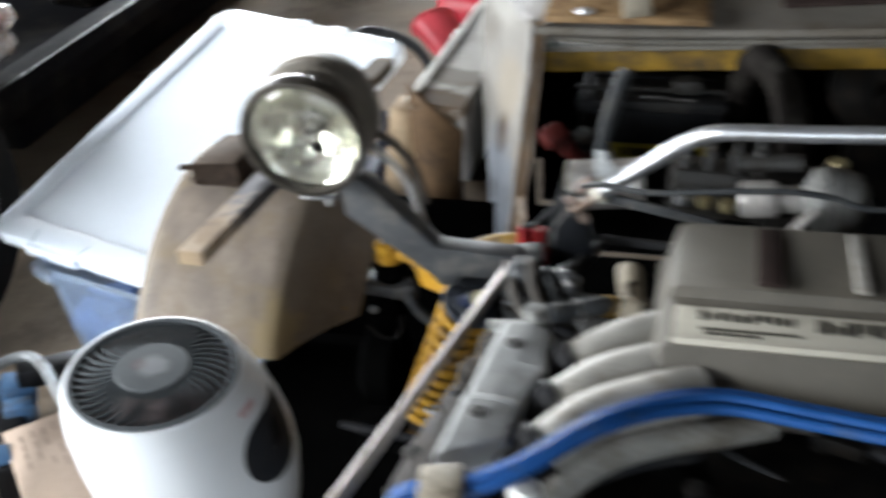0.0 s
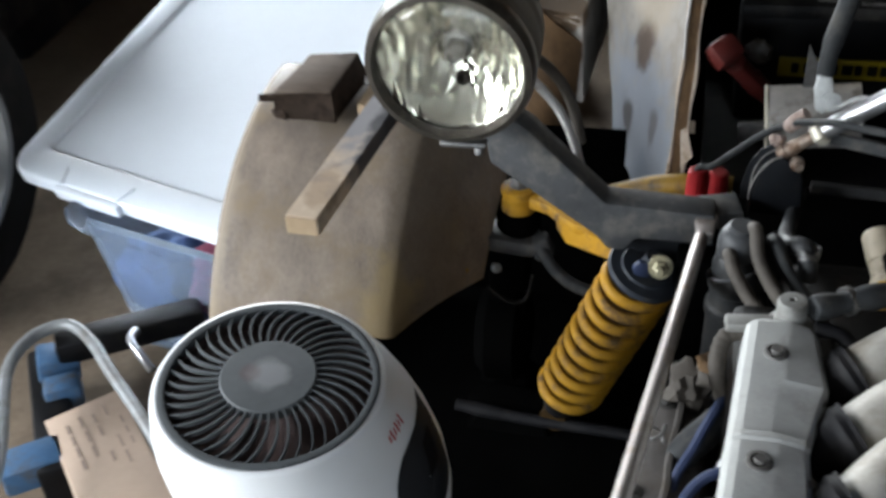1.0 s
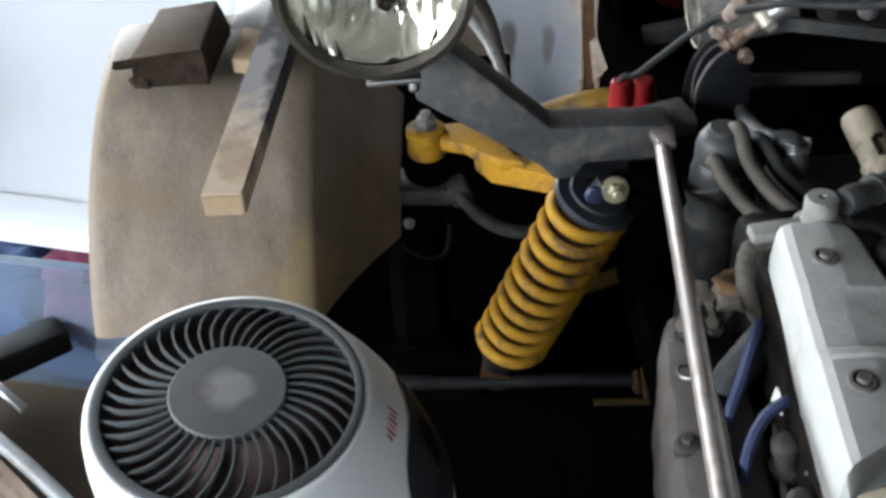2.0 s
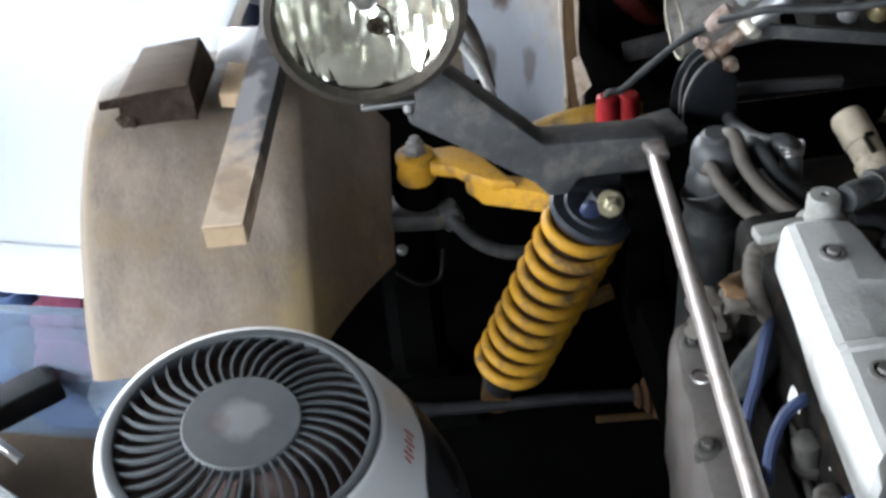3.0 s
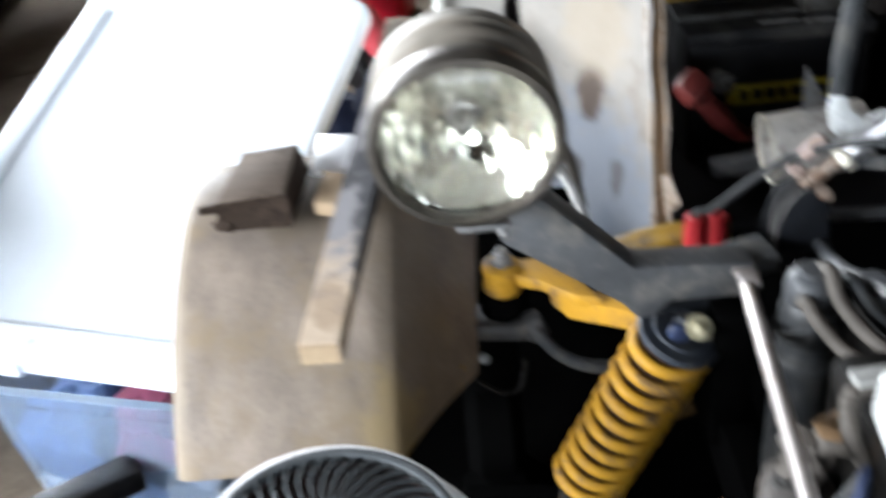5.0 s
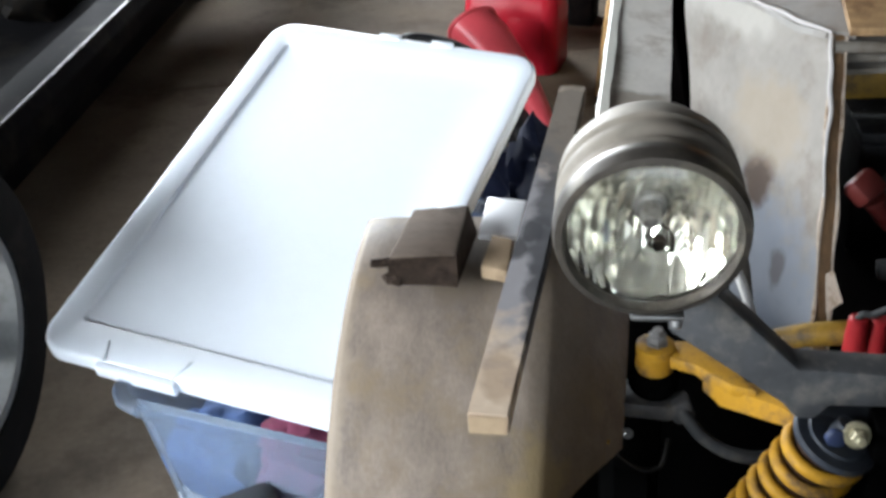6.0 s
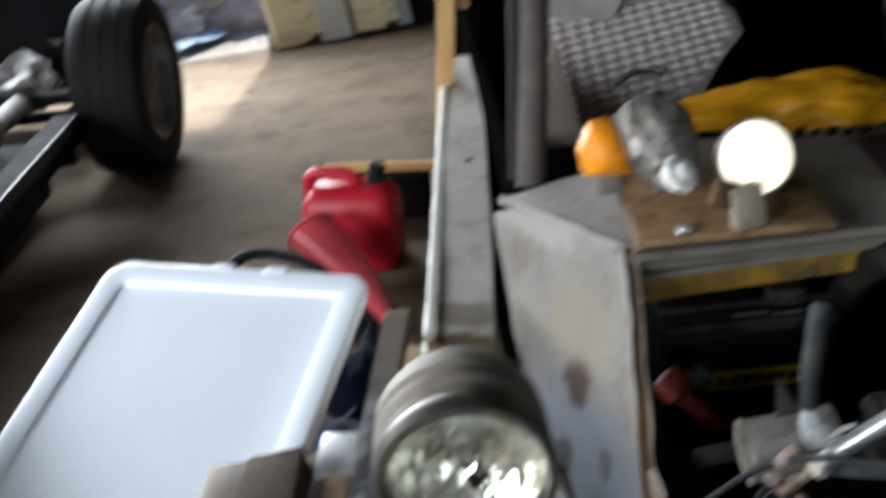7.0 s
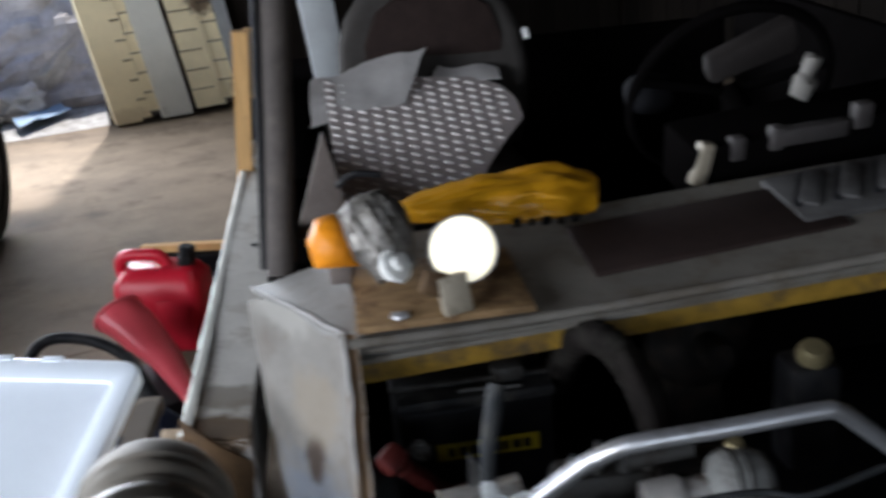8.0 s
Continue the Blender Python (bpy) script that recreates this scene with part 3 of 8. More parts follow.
def rounded(w, h, r, n=6):
    """The outline of a rounded rectangle round the origin."""
    out = []
    for cx, cy, a in ((w / 2 - r, h / 2 - r, 0), (-w / 2 + r, h / 2 - r, 90), (-w / 2 + r, -h / 2 + r, 180), (w / 2 - r, -h / 2 + r, 270)):
        for i in range(n + 1):
            t = radians(a + 90 * i / n)
            out.append((cx + r * math.cos(t), cy + r * math.sin(t)))
    return out


def bolt(bm, c, axis, r=0.008, h=0.006):
    u, v, d = axes_for(axis)
    rings(bm, [circle(Vector(c) + k * d, u, v, q, 6) for q, k in ((r, -0.002), (r, h * 0.8), (r * 0.8, h))])
    lathe(bm, Vector(c) - 0.002 * d, axis, [(r * 1.5, 0), (r * 1.5, 0.003)], 14)
    return bm


def quad_grid(a, b, c, d, n=6, m=6, wave=0.0, seed=0):
    """A grid between four corners a, b (first row) and d, c (last row)."""
    a, b, c, d = (Vector(p) for p in (a, b, c, d))
    out = []
    for j in range(m + 1):
        row = []
        for i in range(n + 1):
            s, t = i / n, j / m
            p = (a * (1 - s) + b * s) * (1 - t) + (d * (1 - s) + c * s) * t
            if wave:
                p = p + Vector((1, 1, 1)) * wave * noise.noise(p * 9 + Vector((seed, 0, 0)))
            row.append(p)
        out.append(row)
    return out


# ---- large structure ----
X0, X1, Y0, Y1, HIGH = -4.5, 4.5, -4.0, 7.8, 2.75


def structure(name, bm, material, label, category):
    return solid(name, bm, material, label, category, kind="structure", flat=True)


# concrete floor in slabs with open joints
floor = thing("floor", (0, 0, 0), "stained brown-grey concrete garage floor with dust and joints", "floor", kind="structure")
for i, (xa, xb) in enumerate(((X0, -1.55), (-1.545, 1.6), (1.605, X1))):
    for ya, yb in ((Y0, 0.8), (0.805, 4.35), (4.355, Y1 + 0.12)):
        bm = bm_new()
        box(bm, ((xa + xb) / 2, (ya + yb) / 2, -0.05), (xb - xa, yb - ya, 0.1), bev=0.003, seg=1)
        part("slab", bm, CONCRETE, floor, flat=True)

bm = bm_new()
GR = 60
pts = []
for j in range(-GR, GR + 1):
    row = []
    for i in range(-GR, GR + 1):
        x, y = math.copysign(abs(i / GR) ** 3 * 900, i), 8 + math.copysign(abs(j / GR) ** 3 * 900, j)
        inside = X0 - 0.3 < x < X1 + 0.3 and Y0 - 0.3 < y < Y1 + 0.3
        row.append((x, y, -0.12 if inside else -0.10 + 0.05 * noise.noise(Vector((x * 0.8, y * 0.8, 0)))))
    pts.append(row)
sheet(bm, pts)
structure("ground", bm, GRAVEL, "grey gravel yard outside the garage", "ground")


def wall_with_gap(name, a, b, gap0, gap1, top, label):
    """A wall from a to b with one doorway from gap0 to gap1 metres along it."""
    a, b = Vector((*a, 0)), Vector((*b, 0))
    d = (b - a).normalized()
    ang = math.degrees(math.atan2(d.y, d.x))
    long = (b - a).length
    bm = bm_new()
    for s0, s1, z0, z1 in ((0, gap0, -0.1, HIGH), (gap1, long, -0.1, HIGH), (gap0, gap1, top, HIGH)):
        if s1 - s0 > 0.01:
            c = a + d * (s0 + s1) / 2
            box(bm, (c.x, c.y, (z0 + z1) / 2), (s1 - s0, 0.12, z1 - z0), turned(0, 0, ang))
    return structure(name, bm, WALLWOOD, label, "wall")


wall_n = wall_with_gap("wall_north", (X0 - 0.06, Y1 + 0.2), (X1 + 0.06, Y1 + 0.2), 0.96, 5.08, 2.35, "old dark board wall with an open doorway")
wall_s = wall_with_gap("wall_south", (X0 - 0.06, Y0), (X1 + 0.06, Y0), 1.26, 5.46, 2.45, "dark board wall with a wide open garage doorway")
wall_w = wall_with_gap("wall_west", (X0, Y0 + 0.06), (X0, Y1 + 0.14), 2.64, 7.64, 2.45, "dark board wall with a wide open side doorway")
wall_e = wall_with_gap("wall_east", (X1, Y0 + 0.06), (X1, Y1 + 0.14), 0.0, 0.0, HIGH, "old dark board garage wall")
bm = bm_new()
box(bm, (0, (Y0 + Y1) / 2, HIGH + 0.06), (X1 - X0 + 0.3, Y1 - Y0 + 0.5, 0.12))
structure("ceiling", bm, WALLWOOD, "old dark board garage ceiling", "ceiling")

# cream siding beside the doorway
SID = pose(0.535, 7.80, 0.02, 0, 0, 4)
LEANX = -0.16
siding = thing("wall_siding", (0, 0, 0), "cream lap siding with white corner trim beside the doorway", "siding wall", SID, kind="structure")


def upright(x0, x1, y0, y1, z0, z1):
    """A board that stands with the wall's slight lean."""
    lo = [(x0, y0), (x1, y0), (x1, y1), (x0, y1)]
    bm = bm_new()
    rings(bm, [[(x + LEANX * z0, y, z0) for x, y in lo], [(x + LEANX * z1, y, z1) for x, y in lo]])
    bmesh.ops.recalc_face_normals(bm, faces=bm.faces[:])
    return bm


part("corner_board", upright(0.0, 0.17, -0.03, 0.06, 0, 2.4), SIDING, siding)
part("trim_board", upright(0.30, 0.50, -0.05, 0.02, 0.0, 2.4), TRIMWHITE, siding, "white vertical trim board")
part("trim_board", upright(0.84, 0.92, -0.04, 0.03, 0.02, 2.4), TRIMGREY, siding, "grey vertical trim board")
part("trim_board", upright(0.70, 0.735, -0.035, 0.02, 0.02, 2.4), SIDING, siding)
# dark board added behind the gaps: stands for lap shadows and a shadow strip
part("backing", upright(0.17, 0.84, 0.006, 0.03, 0.015, 2.4), POST, siding, "dark board added for the shadows between the planks")
for x0, x1 in ((0.17, 0.235), (0.235, 0.30), (0.54, 0.70), (0.735, 0.84)):
    for i in range(18):
        z0 = 0.02 + i * 0.130 + (0.035 if x0 in (0.235, 0.735) else 0.0)
        bm = bm_new()
        out = 0.034 if x0 in (0.17, 0.54) else 0.022
        lo = [(x0, -out), (x1 - 0.004, -out), (x1 - 0.004, 0.004), (x0, 0.004)]
        hi = [(x0, 0.006 - out), (x1 - 0.004, 0.006 - out), (x1 - 0.004, 0.004), (x0, 0.004)]
        rings(bm, [[(x + LEANX * z0, y, z0) for x, y in lo], [(x + LEANX * (z0 + 0.118), y, z0 + 0.118) for x, y in hi]])
        bmesh.ops.recalc_face_normals(bm, faces=bm.faces[:])
        part("plank", bm, SIDING, siding, flat=True)

# steep rock bank outside the doorway, its face in its own shade
bm = bm_new()
rows = []
for j in range(40):
    s = j / 39
    row = []
    for i in range(110):
        x = -7.0 + 9.5 * i / 109
        f = min(1.0, s / 0.62)
        p = Vector((x, 9.0 + 0.72 * f + 6.0 * max(0.0, s - 0.62), -0.15 + 1.25 * f ** 0.9))
        q = Vector((x * 1.6, p.y * 1.6, p.z * 2.2))
        k = 0.30 * noise.noise(q) + 0.16 * abs(noise.noise(q * 2.3)) + 0.05 * noise.noise(q * 6.1)
        row.append(p + Vector((0.10 * noise.noise(q * 1.3 + Vector((9, 0, 0))), -k * 0.8, 0.25 * k)))
    rows.append(row)
sheet(bm, rows)
structure("rock_bank", bm, BANK, "dark grey rock bank in shade outside the doorway", "rock bank")
for x, y, z, s, ln, tn in ((0.30, 9.18, 0.20, 0.10, 0.26, -38), (0.58, 9.38, 0.52, 0.09, 0.22, -48), (0.02, 9.00, 0.02, 0.13, 0.20, -12), (-0.35, 8.98, 0.00, 0.16, 0.22, 8), (-0.9, 9.05, 0.02, 0.15, 0.25, 15)):
    bm = bm_new()
    lump(bm, (x, y, z), (ln, s, s * 0.8), seed=int(x * 10 + y * 3), rough=0.6, turn=turned(10, tn, 4))
    solid("rock", bm, ROCK, "pale grey rock lying against the bank", "rock", group="rocks outside the doorway")
bm = bm_new()
sheet(bm, quad_grid((-0.02, 8.52, -0.045), (0.36, 8.82, -0.045), (0.30, 9.02, -0.035), (-0.06, 8.74, -0.035), n=16, m=8, wave=0.03, seed=6), 0.003)
solid("blue_tarp", bm, TARP, "crumpled pale blue tarp scrap on the ground outside", "tarp")

# ---- the second vehicle, a bare chassis ----
chassis = thing("vehicle_chassis", (-2.4, 3.8, 0.0), "bare black vehicle chassis on wheels parked beside the car", "vehicle", CAR)
bm = bm_new()
prism(bm, [(-2.16, 2.15, 0.30), (-2.04, 2.15, 0.30), (-2.04, 2.15, 0.36), (-2.06, 2.15, 0.40), (-2.16, 2.15, 0.40)], (0, 2.95, 0), bev=0.006)
frame_rail = part("frame_rail", bm, CHASSISBLACK, chassis)
bm = bm_new()
box(bm, (-2.052, 3.62, 0.405), (0.010, 2.9, 0.006), bev=0.002)
part("edge_strip", bm, BLACK, frame_rail, "scuffed metal edge strip")
bm = bm_new()
box(bm, (-2.75, 3.5, 0.31), (1.18, 2.9, 0.05), bev=0.01)
part("floor_pan", bm, CHASSISBLACK, chassis)
for c, size, bv in (((-2.9, 2.3, 0.52), (1.2, 0.6, 0.4), 0.06), ((-2.8, 4.2, 0.47), (0.7, 0.9, 0.28), 0.05)):
    bm = bm_new()
    box(bm, c, size, bev=bv)
    part("drive_train", bm, CHASSISBLACK, chassis)
bm = bm_new()
box(bm, (-2.78, 6.35, 0.50), (1.25, 0.5, 0.62), bev=0.05)
part("rear_frame", bm, CHASSISBLACK, chassis)
# unseen black box added under the pan to block side light on the floor
bm = bm_new()
box(bm, (-2.80, 4.05, 0.175), (1.15, 2.1, 0.23), bev=0.03)
part("shadow_block", bm, CHASSISBLACK, chassis)
for c, size, sd in (((-2.45, 4.75, 0.43), (0.16, 0.2, 0.12), 3), ((-2.4, 3.9, 0.40), (0.14, 0.25, 0.1), 5)):
    bm = bm_new()
    lump(bm, c, size, sd)
    part("gearbox", bm, DARK, chassis)
for a in (1.93, 5.55):
    bm = bm_new()
    rod(bm, (-3.5, a, 0.36), (-1.95, a, 0.36), 0.035)
    part("axle", bm, DARK, chassis)
bm = bm_new()
lump(bm, (-2.47, 5.70, 0.40), (0.17, 0.16, 0.12), 8, rough=0.7)
rod(bm, (-2.42, 5.6, 0.36), (-2.42, 5.1, 0.37), 0.05)
part("differential", bm, DULLALLOY, chassis, "grey alloy differential housing")


def wheel(parent, c, r, wide, spokes, steer=0, rim=DULLALLOY):
    """A wheel whose axle lies along the chassis's width, outer face towards +x."""
    tn = turned(0, 0, steer)
    ax = tn @ Vector((1, 0, 0))
    c = Vector(c)
    bm = bm_new()
    prof = [(r * 0.66, -wide / 2), (r * 0.80, -wide * 0.5), (r * 0.95, -wide * 0.47), (r, -wide * 0.36), (r, wide * 0.36), (r * 0.95, wide * 0.47), (r * 0.80, wide * 0.5), (r * 0.66, wide / 2), (r * 0.63, wide * 0.40), (r * 0.63, -wide * 0.40)]
    u, v, d = axes_for(ax)
    rings(bm, [circle(c + h * d, u, v, q, 56) for q, h in prof], closed=True)
    bmesh.ops.recalc_face_normals(bm, faces=bm.faces[:])
    w = part("wheel", bm_from_disc(c - 0.02 * ax, ax, r * 0.2, wide * 0.8), DARK, parent)
    tyre = part("tyre", bm, TYRE, w, "black tyre with circular tread grooves")
    for k in (-0.22, 0.0, 0.22):
        bm = bm_new()
        rings(bm, [circle(c + (k * wide + o) * d, u, v, q, 56) for o, q in ((-0.012, r * 1.0), (-0.012, r * 1.014), (0.012, r * 1.014), (0.012, r))], closed=True)
        bmesh.ops.recalc_face_normals(bm, faces=bm.faces[:])
        part("tread_rib", bm, TYRE, w)
    bm = bm_new()
    rings(bm, [circle(c + h * d, u, v, q, 48) for q, h in ((r * 0.655, wide * 0.42), (r * 0.655, wide * 0.47), (r * 0.60, wide * 0.46), (r * 0.57, wide * 0.25), (r * 0.55, wide * 0.1), (r * 0.60, wide * 0.08))], closed=True)
    for i in range(spokes):
        a0 = 2 * math.pi * i / spokes
        out = math.cos(a0) * u + math.sin(a0) * v
        side = -math.sin(a0) * u + math.cos(a0) * v
        lo, hi = c + wide * 0.28 * d, c + wide * 0.36 * d
        p = [hi + out * r * 0.14 - side * r * 0.09, hi + out * r * 0.14 + side * r * 0.09, lo + out * r * 0.60 + side * r * 0.13, lo + out * r * 0.60 - side * r * 0.13]
        prism(bm, p, d * -0.02)
    lathe(bm, c + wide * 0.2 * d, d, [(r * 0.2, 0), (r * 0.2, wide * 0.16), (r * 0.14, wide * 0.2), (0.001, wide * 0.2)], 24)
    bmesh.ops.recalc_face_normals(bm, faces=bm.faces[:])
    part("rim", bm, rim, w, "dusty spoked alloy rim")
    return w


def bm_from_disc(c, ax, r, long):
    bm = bm_new()
    return lathe(bm, c - ax * long / 2, ax, [(r, 0), (r, long)], 20)


wheel(chassis, (-1.88, 2.03, 0.345), 0.345, 0.21, 5, rim=RIMSILVER)
wheel(chassis, (-1.93, 5.53, 0.40), 0.40, 0.30, 6, steer=-4)
for a, b, r in (((-2.56, 6.30, 0.52), (-2.25, 5.75, 0.56), 0.016), ((-2.95, 5.45, 0.30), (-2.10, 5.36, 0.33), 0.03), ((-2.9, 5.25, 0.16), (-2.15, 5.22, 0.18), 0.04)):
    bm = bm_new()
    rod(bm, a, b, r)
    part("suspension_link", bm, CHASSISBLACK, chassis)

# brown paper goods in a clear bag on the chassis
pack = thing("parts_bag", (-2.35, 2.75, 0.42), "brown paper goods in a crinkled clear plastic bag", "bag", CAR)
bm = bm_new()
lump(bm, (-2.40, 2.82, 0.53), (0.22, 0.2, 0.10), 2, rough=0.3)
part("contents", bm, BROWNSTUFF, pack)
bm = bm_new()
lump(bm, (-2.36, 2.80, 0.535), (0.28, 0.27, 0.13), 4, rough=0.35, sub=4)
part("clear_film", bm, CLEARBAG, pack)

# ---- the car: body ----
car_body = thing("off_road_car", (0.2, 3.0, 0.0), "unfinished grey off-road car with its bonnet off and a yellow frame", "car", CAR)

# side panel of the engine bay, its front edge raw plywood
bm = bm_new()
grid = quad_grid((-0.352, 1.888, 0.40), (-0.330, 2.150, 0.862), (-0.512, 2.52, 0.862), (-0.462, 2.27, 0.33), n=16, m=12, wave=0.006)
for j, row in enumerate(grid):
    for i, q in enumerate(row):
        h, back = i / 16, j / 12
        q += Vector((-0.012 * back * math.sin(math.pi * h), 0, -0.060 * back ** 3 * h ** 5))
sheet(bm, grid, Vector((0.012, 0.004, 0)))
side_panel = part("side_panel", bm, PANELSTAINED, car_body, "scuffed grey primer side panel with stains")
bm = bm_new()
rows = []
for i in range(31):
    t = i / 30
    p = Vector((-0.352, 1.880, 0.40)).lerp(Vector((-0.330, 2.142, 0.866)), t)
    w = 0.016 + 0.004 * t + 0.0025 * noise.noise(Vector((i * 0.5, 3, 0)))
    rows.append([p + Vector((-0.002, 0.0, 0)), p + Vector((w * 0.3, -0.002, 0)), p + Vector((w * 0.7, 0.001, 0)), p + Vector((w, 0.002, 0))])
sheet(bm, rows, Vector((0.002, 0.020, 0)))
part("plywood_edge", bm, PLYEDGE, side_panel, "raw brown plywood edge")
for off, rad, sd in ((Vector((-0.002, -0.002, 0)), 0.0030, 3), (Vector((0.020, 0.0, 0)), 0.0026, 9)):
    bm = bm_new()
    a, b = Vector((-0.352, 1.880, 0.40)) + off, Vector((-0.330, 2.142, 0.866)) + off
    tube(bm, [a.lerp(b, i / 24) + 0.004 * noise.noise_vector(Vector((i * 0.3, sd * 1.7, 0))) for i in range(25)], lambda t: rad * (1 + 0.4 * math.sin(t * 23 + sd)), n=6, smooth=True, steps=2)
    part("frayed_edge", bm, EDGEPALE, side_panel, "frayed pale paint edge")
bm = bm_new()
sheet(bm, quad_grid((-0.338, 1.935, 0.500), (-0.318, 1.925, 0.532), (-0.330, 1.950, 0.570), (-0.340, 1.955, 0.560), n=4, m=5, wave=0.006, seed=4), Vector((0, 0.003, 0)))
part("torn_flap", bm, EDGEPALE, side_panel, "torn flap of the skin")

# cowl: rolled front lip, upper skin, yellow band below
def cowl_z(lat, a):
    return 0.855 + 0.05 * max(0.0, lat) + (a - 2.14) * 0.16


bm = bm_new()
rows = []
for a in (2.14, 2.16, 2.25, 2.34, 2.42, 2.50):
    rows.append([(l, a, cowl_z(l, a)) for l in [-0.33 + 0.11 * i for i in range(15)]])
sheet(bm, rows, 0.012)
cowl = part("cowl", bm, COWLPAINT, car_body, "dusty grey painted cowl")
bm = bm_new()
tube(bm, [(l, 2.136, cowl_z(l, 2.14) - 0.006) for l in (-0.33, -0.1, 0.2, 0.6, 1.2)], 0.010, n=10)
tube(bm, [(l, 2.146, cowl_z(l, 2.14) - 0.026) for l in (-0.33, -0.1, 0.2, 0.6, 1.2)], 0.007, n=8)
part("cowl_lip", bm, COWLPAINT, cowl, "rolled metal lip")
bm = bm_new()
box(bm, (0.45, 2.19, 0.808), (1.54, 0.014, 0.055), turned(0, -2.8, 0), bev=0.003)
part("cross_beam", bm, YELLOWDIRTY, car_body, "grimy yellow cross beam under the cowl")
bm = bm_new()
box(bm, (0.33, 2.17, 0.836), (1.32, 0.05, 0.010), turned(0, -2.8, 0), bev=0.002)
part("cross_flange", bm, COWLPAINT, car_body)
# corner gusset on top of the side panel
bm = bm_new()
sheet(bm, quad_grid((-0.345, 2.140, 0.868), (-0.30, 2.140, 0.868), (-0.315, 2.42, 0.905), (-0.500, 2.50, 0.838), n=5, m=6, wave=0.008, seed=3), 0.010)
part("corner_skin", bm, PANELPAINT, car_body, "crumpled grey primer corner")
# peeled pale edges of the skin at the corner
for a, b, seed in (((-0.335, 2.138, 0.872), (-0.502, 2.495, 0.842), 1), ((-0.334, 2.136, 0.868), (-0.342, 2.02, 0.66), 4)):
    bm = bm_new()
    a, b = Vector(a), Vector(b)
    tube(bm, [a.lerp(b, i / 24) + 0.005 * noise.noise_vector(Vector((i * 0.22, seed * 3.1, 0))) for i in range(25)], lambda t: 0.0028 + 0.0010 * math.sin(t * 5), n=6, smooth=True, steps=2)
    part("peeled_edge", bm, FOAM, side_panel, "peeled pale edge of the skin")
bm = bm_new()
box(bm, (0.40, 2.328, 0.910), (0.52, 0.19, 0.010), turned(9.1, -2.9, 3), bev=0.003)
part("dash_pad", bm, PAD, car_body, "dark brown dash pad")
# vent cluster on the far side of the cowl
bm = bm_new()
box(bm, (0.745, 2.38, 0.934), (0.34, 0.19, 0.020), turned(10, -3, 4), bev=0.006)
vent = part("cowl_vent", bm, VENTGREY, car_body, "dull dark grey louvred vent")
for i in range(4):
    bm = bm_new()
    o = Vector((0.085 * i, 0.002 * i, 0.0045 * i))
    box(bm, Vector((0.620, 2.385, 0.9395)) + o, (0.016, 0.135, 0.012), turned(10, -3, -28), bev=0.002)
    part("slot", bm, BLACK, vent)
    bm = bm_new()
    box(bm, Vector((0.645, 2.385, 0.944)) + o, (0.040, 0.140, 0.010), turned(10, 5, -28), bev=0.003)
    part("louvre", bm, VENTGREY, vent)

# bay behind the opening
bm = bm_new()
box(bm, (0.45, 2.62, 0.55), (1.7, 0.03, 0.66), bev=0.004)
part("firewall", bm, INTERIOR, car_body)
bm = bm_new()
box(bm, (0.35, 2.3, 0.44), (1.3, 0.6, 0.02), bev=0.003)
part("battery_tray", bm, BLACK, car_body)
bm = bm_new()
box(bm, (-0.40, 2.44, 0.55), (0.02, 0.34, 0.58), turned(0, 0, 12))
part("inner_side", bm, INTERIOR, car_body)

# side rail
bm = bm_new()
top = [[(-0.668, 2.345, 0.597), (-0.538, 2.352, 0.580)], [(-0.60, 3.27, 0.655), (-0.475, 3.27, 0.645)], [(-0.535, 4.2, 0.70), (-0.425, 4.2, 0.70)]]
loops = []
for (l, r) in top:
    l, r = Vector(l), Vector(r)
    loops.append([l, r, r - Vector((0.0, 0, 0.19)), l - Vector((-0.02, 0, 0.19))])
fine = []
for q, w in zip(loops, loops[1:]):
    for k in range(8):
        t = k / 8
        fine.append([a.lerp(b, t) + Vector((0.004, 0, 0.003)) * noise.noise((a.lerp(b, t)) * 11) for a, b in zip(q, w)])
fine.append(loops[-1])
rings(bm, fine)
bmesh.ops.recalc_face_normals(bm, faces=bm.faces[:])
rail = part("side_rail", bm, RAILPAINT, car_body, "long grey weathered side rail")
bm = bm_new()
rings(bm, [[Vector((-0.603 + x * w, 2.346 - dep * (1 - (2 * x) ** 2), z - 0.12 * x * (z > 0.5))) for x, dep in [(-0.5 + k / 10, 0.020) for k in range(11)] + [(0.5 - k / 10, 0.006) for k in range(11)]] for z, w in ((0.583, 0.130), (0.55, 0.130), (0.48, 0.122), (0.40, 0.108), (0.30, 0.090))])
bmesh.ops.recalc_face_normals(bm, faces=bm.faces[:])
part("rail_end", bm, BROWNEND, rail, "brown fibreboard rail end")
bm = bm_new()
for k in range(2):
    tube(bm, [Vector((-0.668, 2.334, 0.592)).lerp(Vector((-0.538, 2.340, 0.576)), i / 16) + Vector((0, -0.003 * k, -0.008 * k)) + 0.005 * noise.noise_vector(Vector((i * 0.33, k * 5.0, 2))) for i in range(17)], 0.0022, n=6)
part("frayed_edge", bm, RAILPAINT, rail, "frayed pale edge")
bm = bm_new()
rows = []
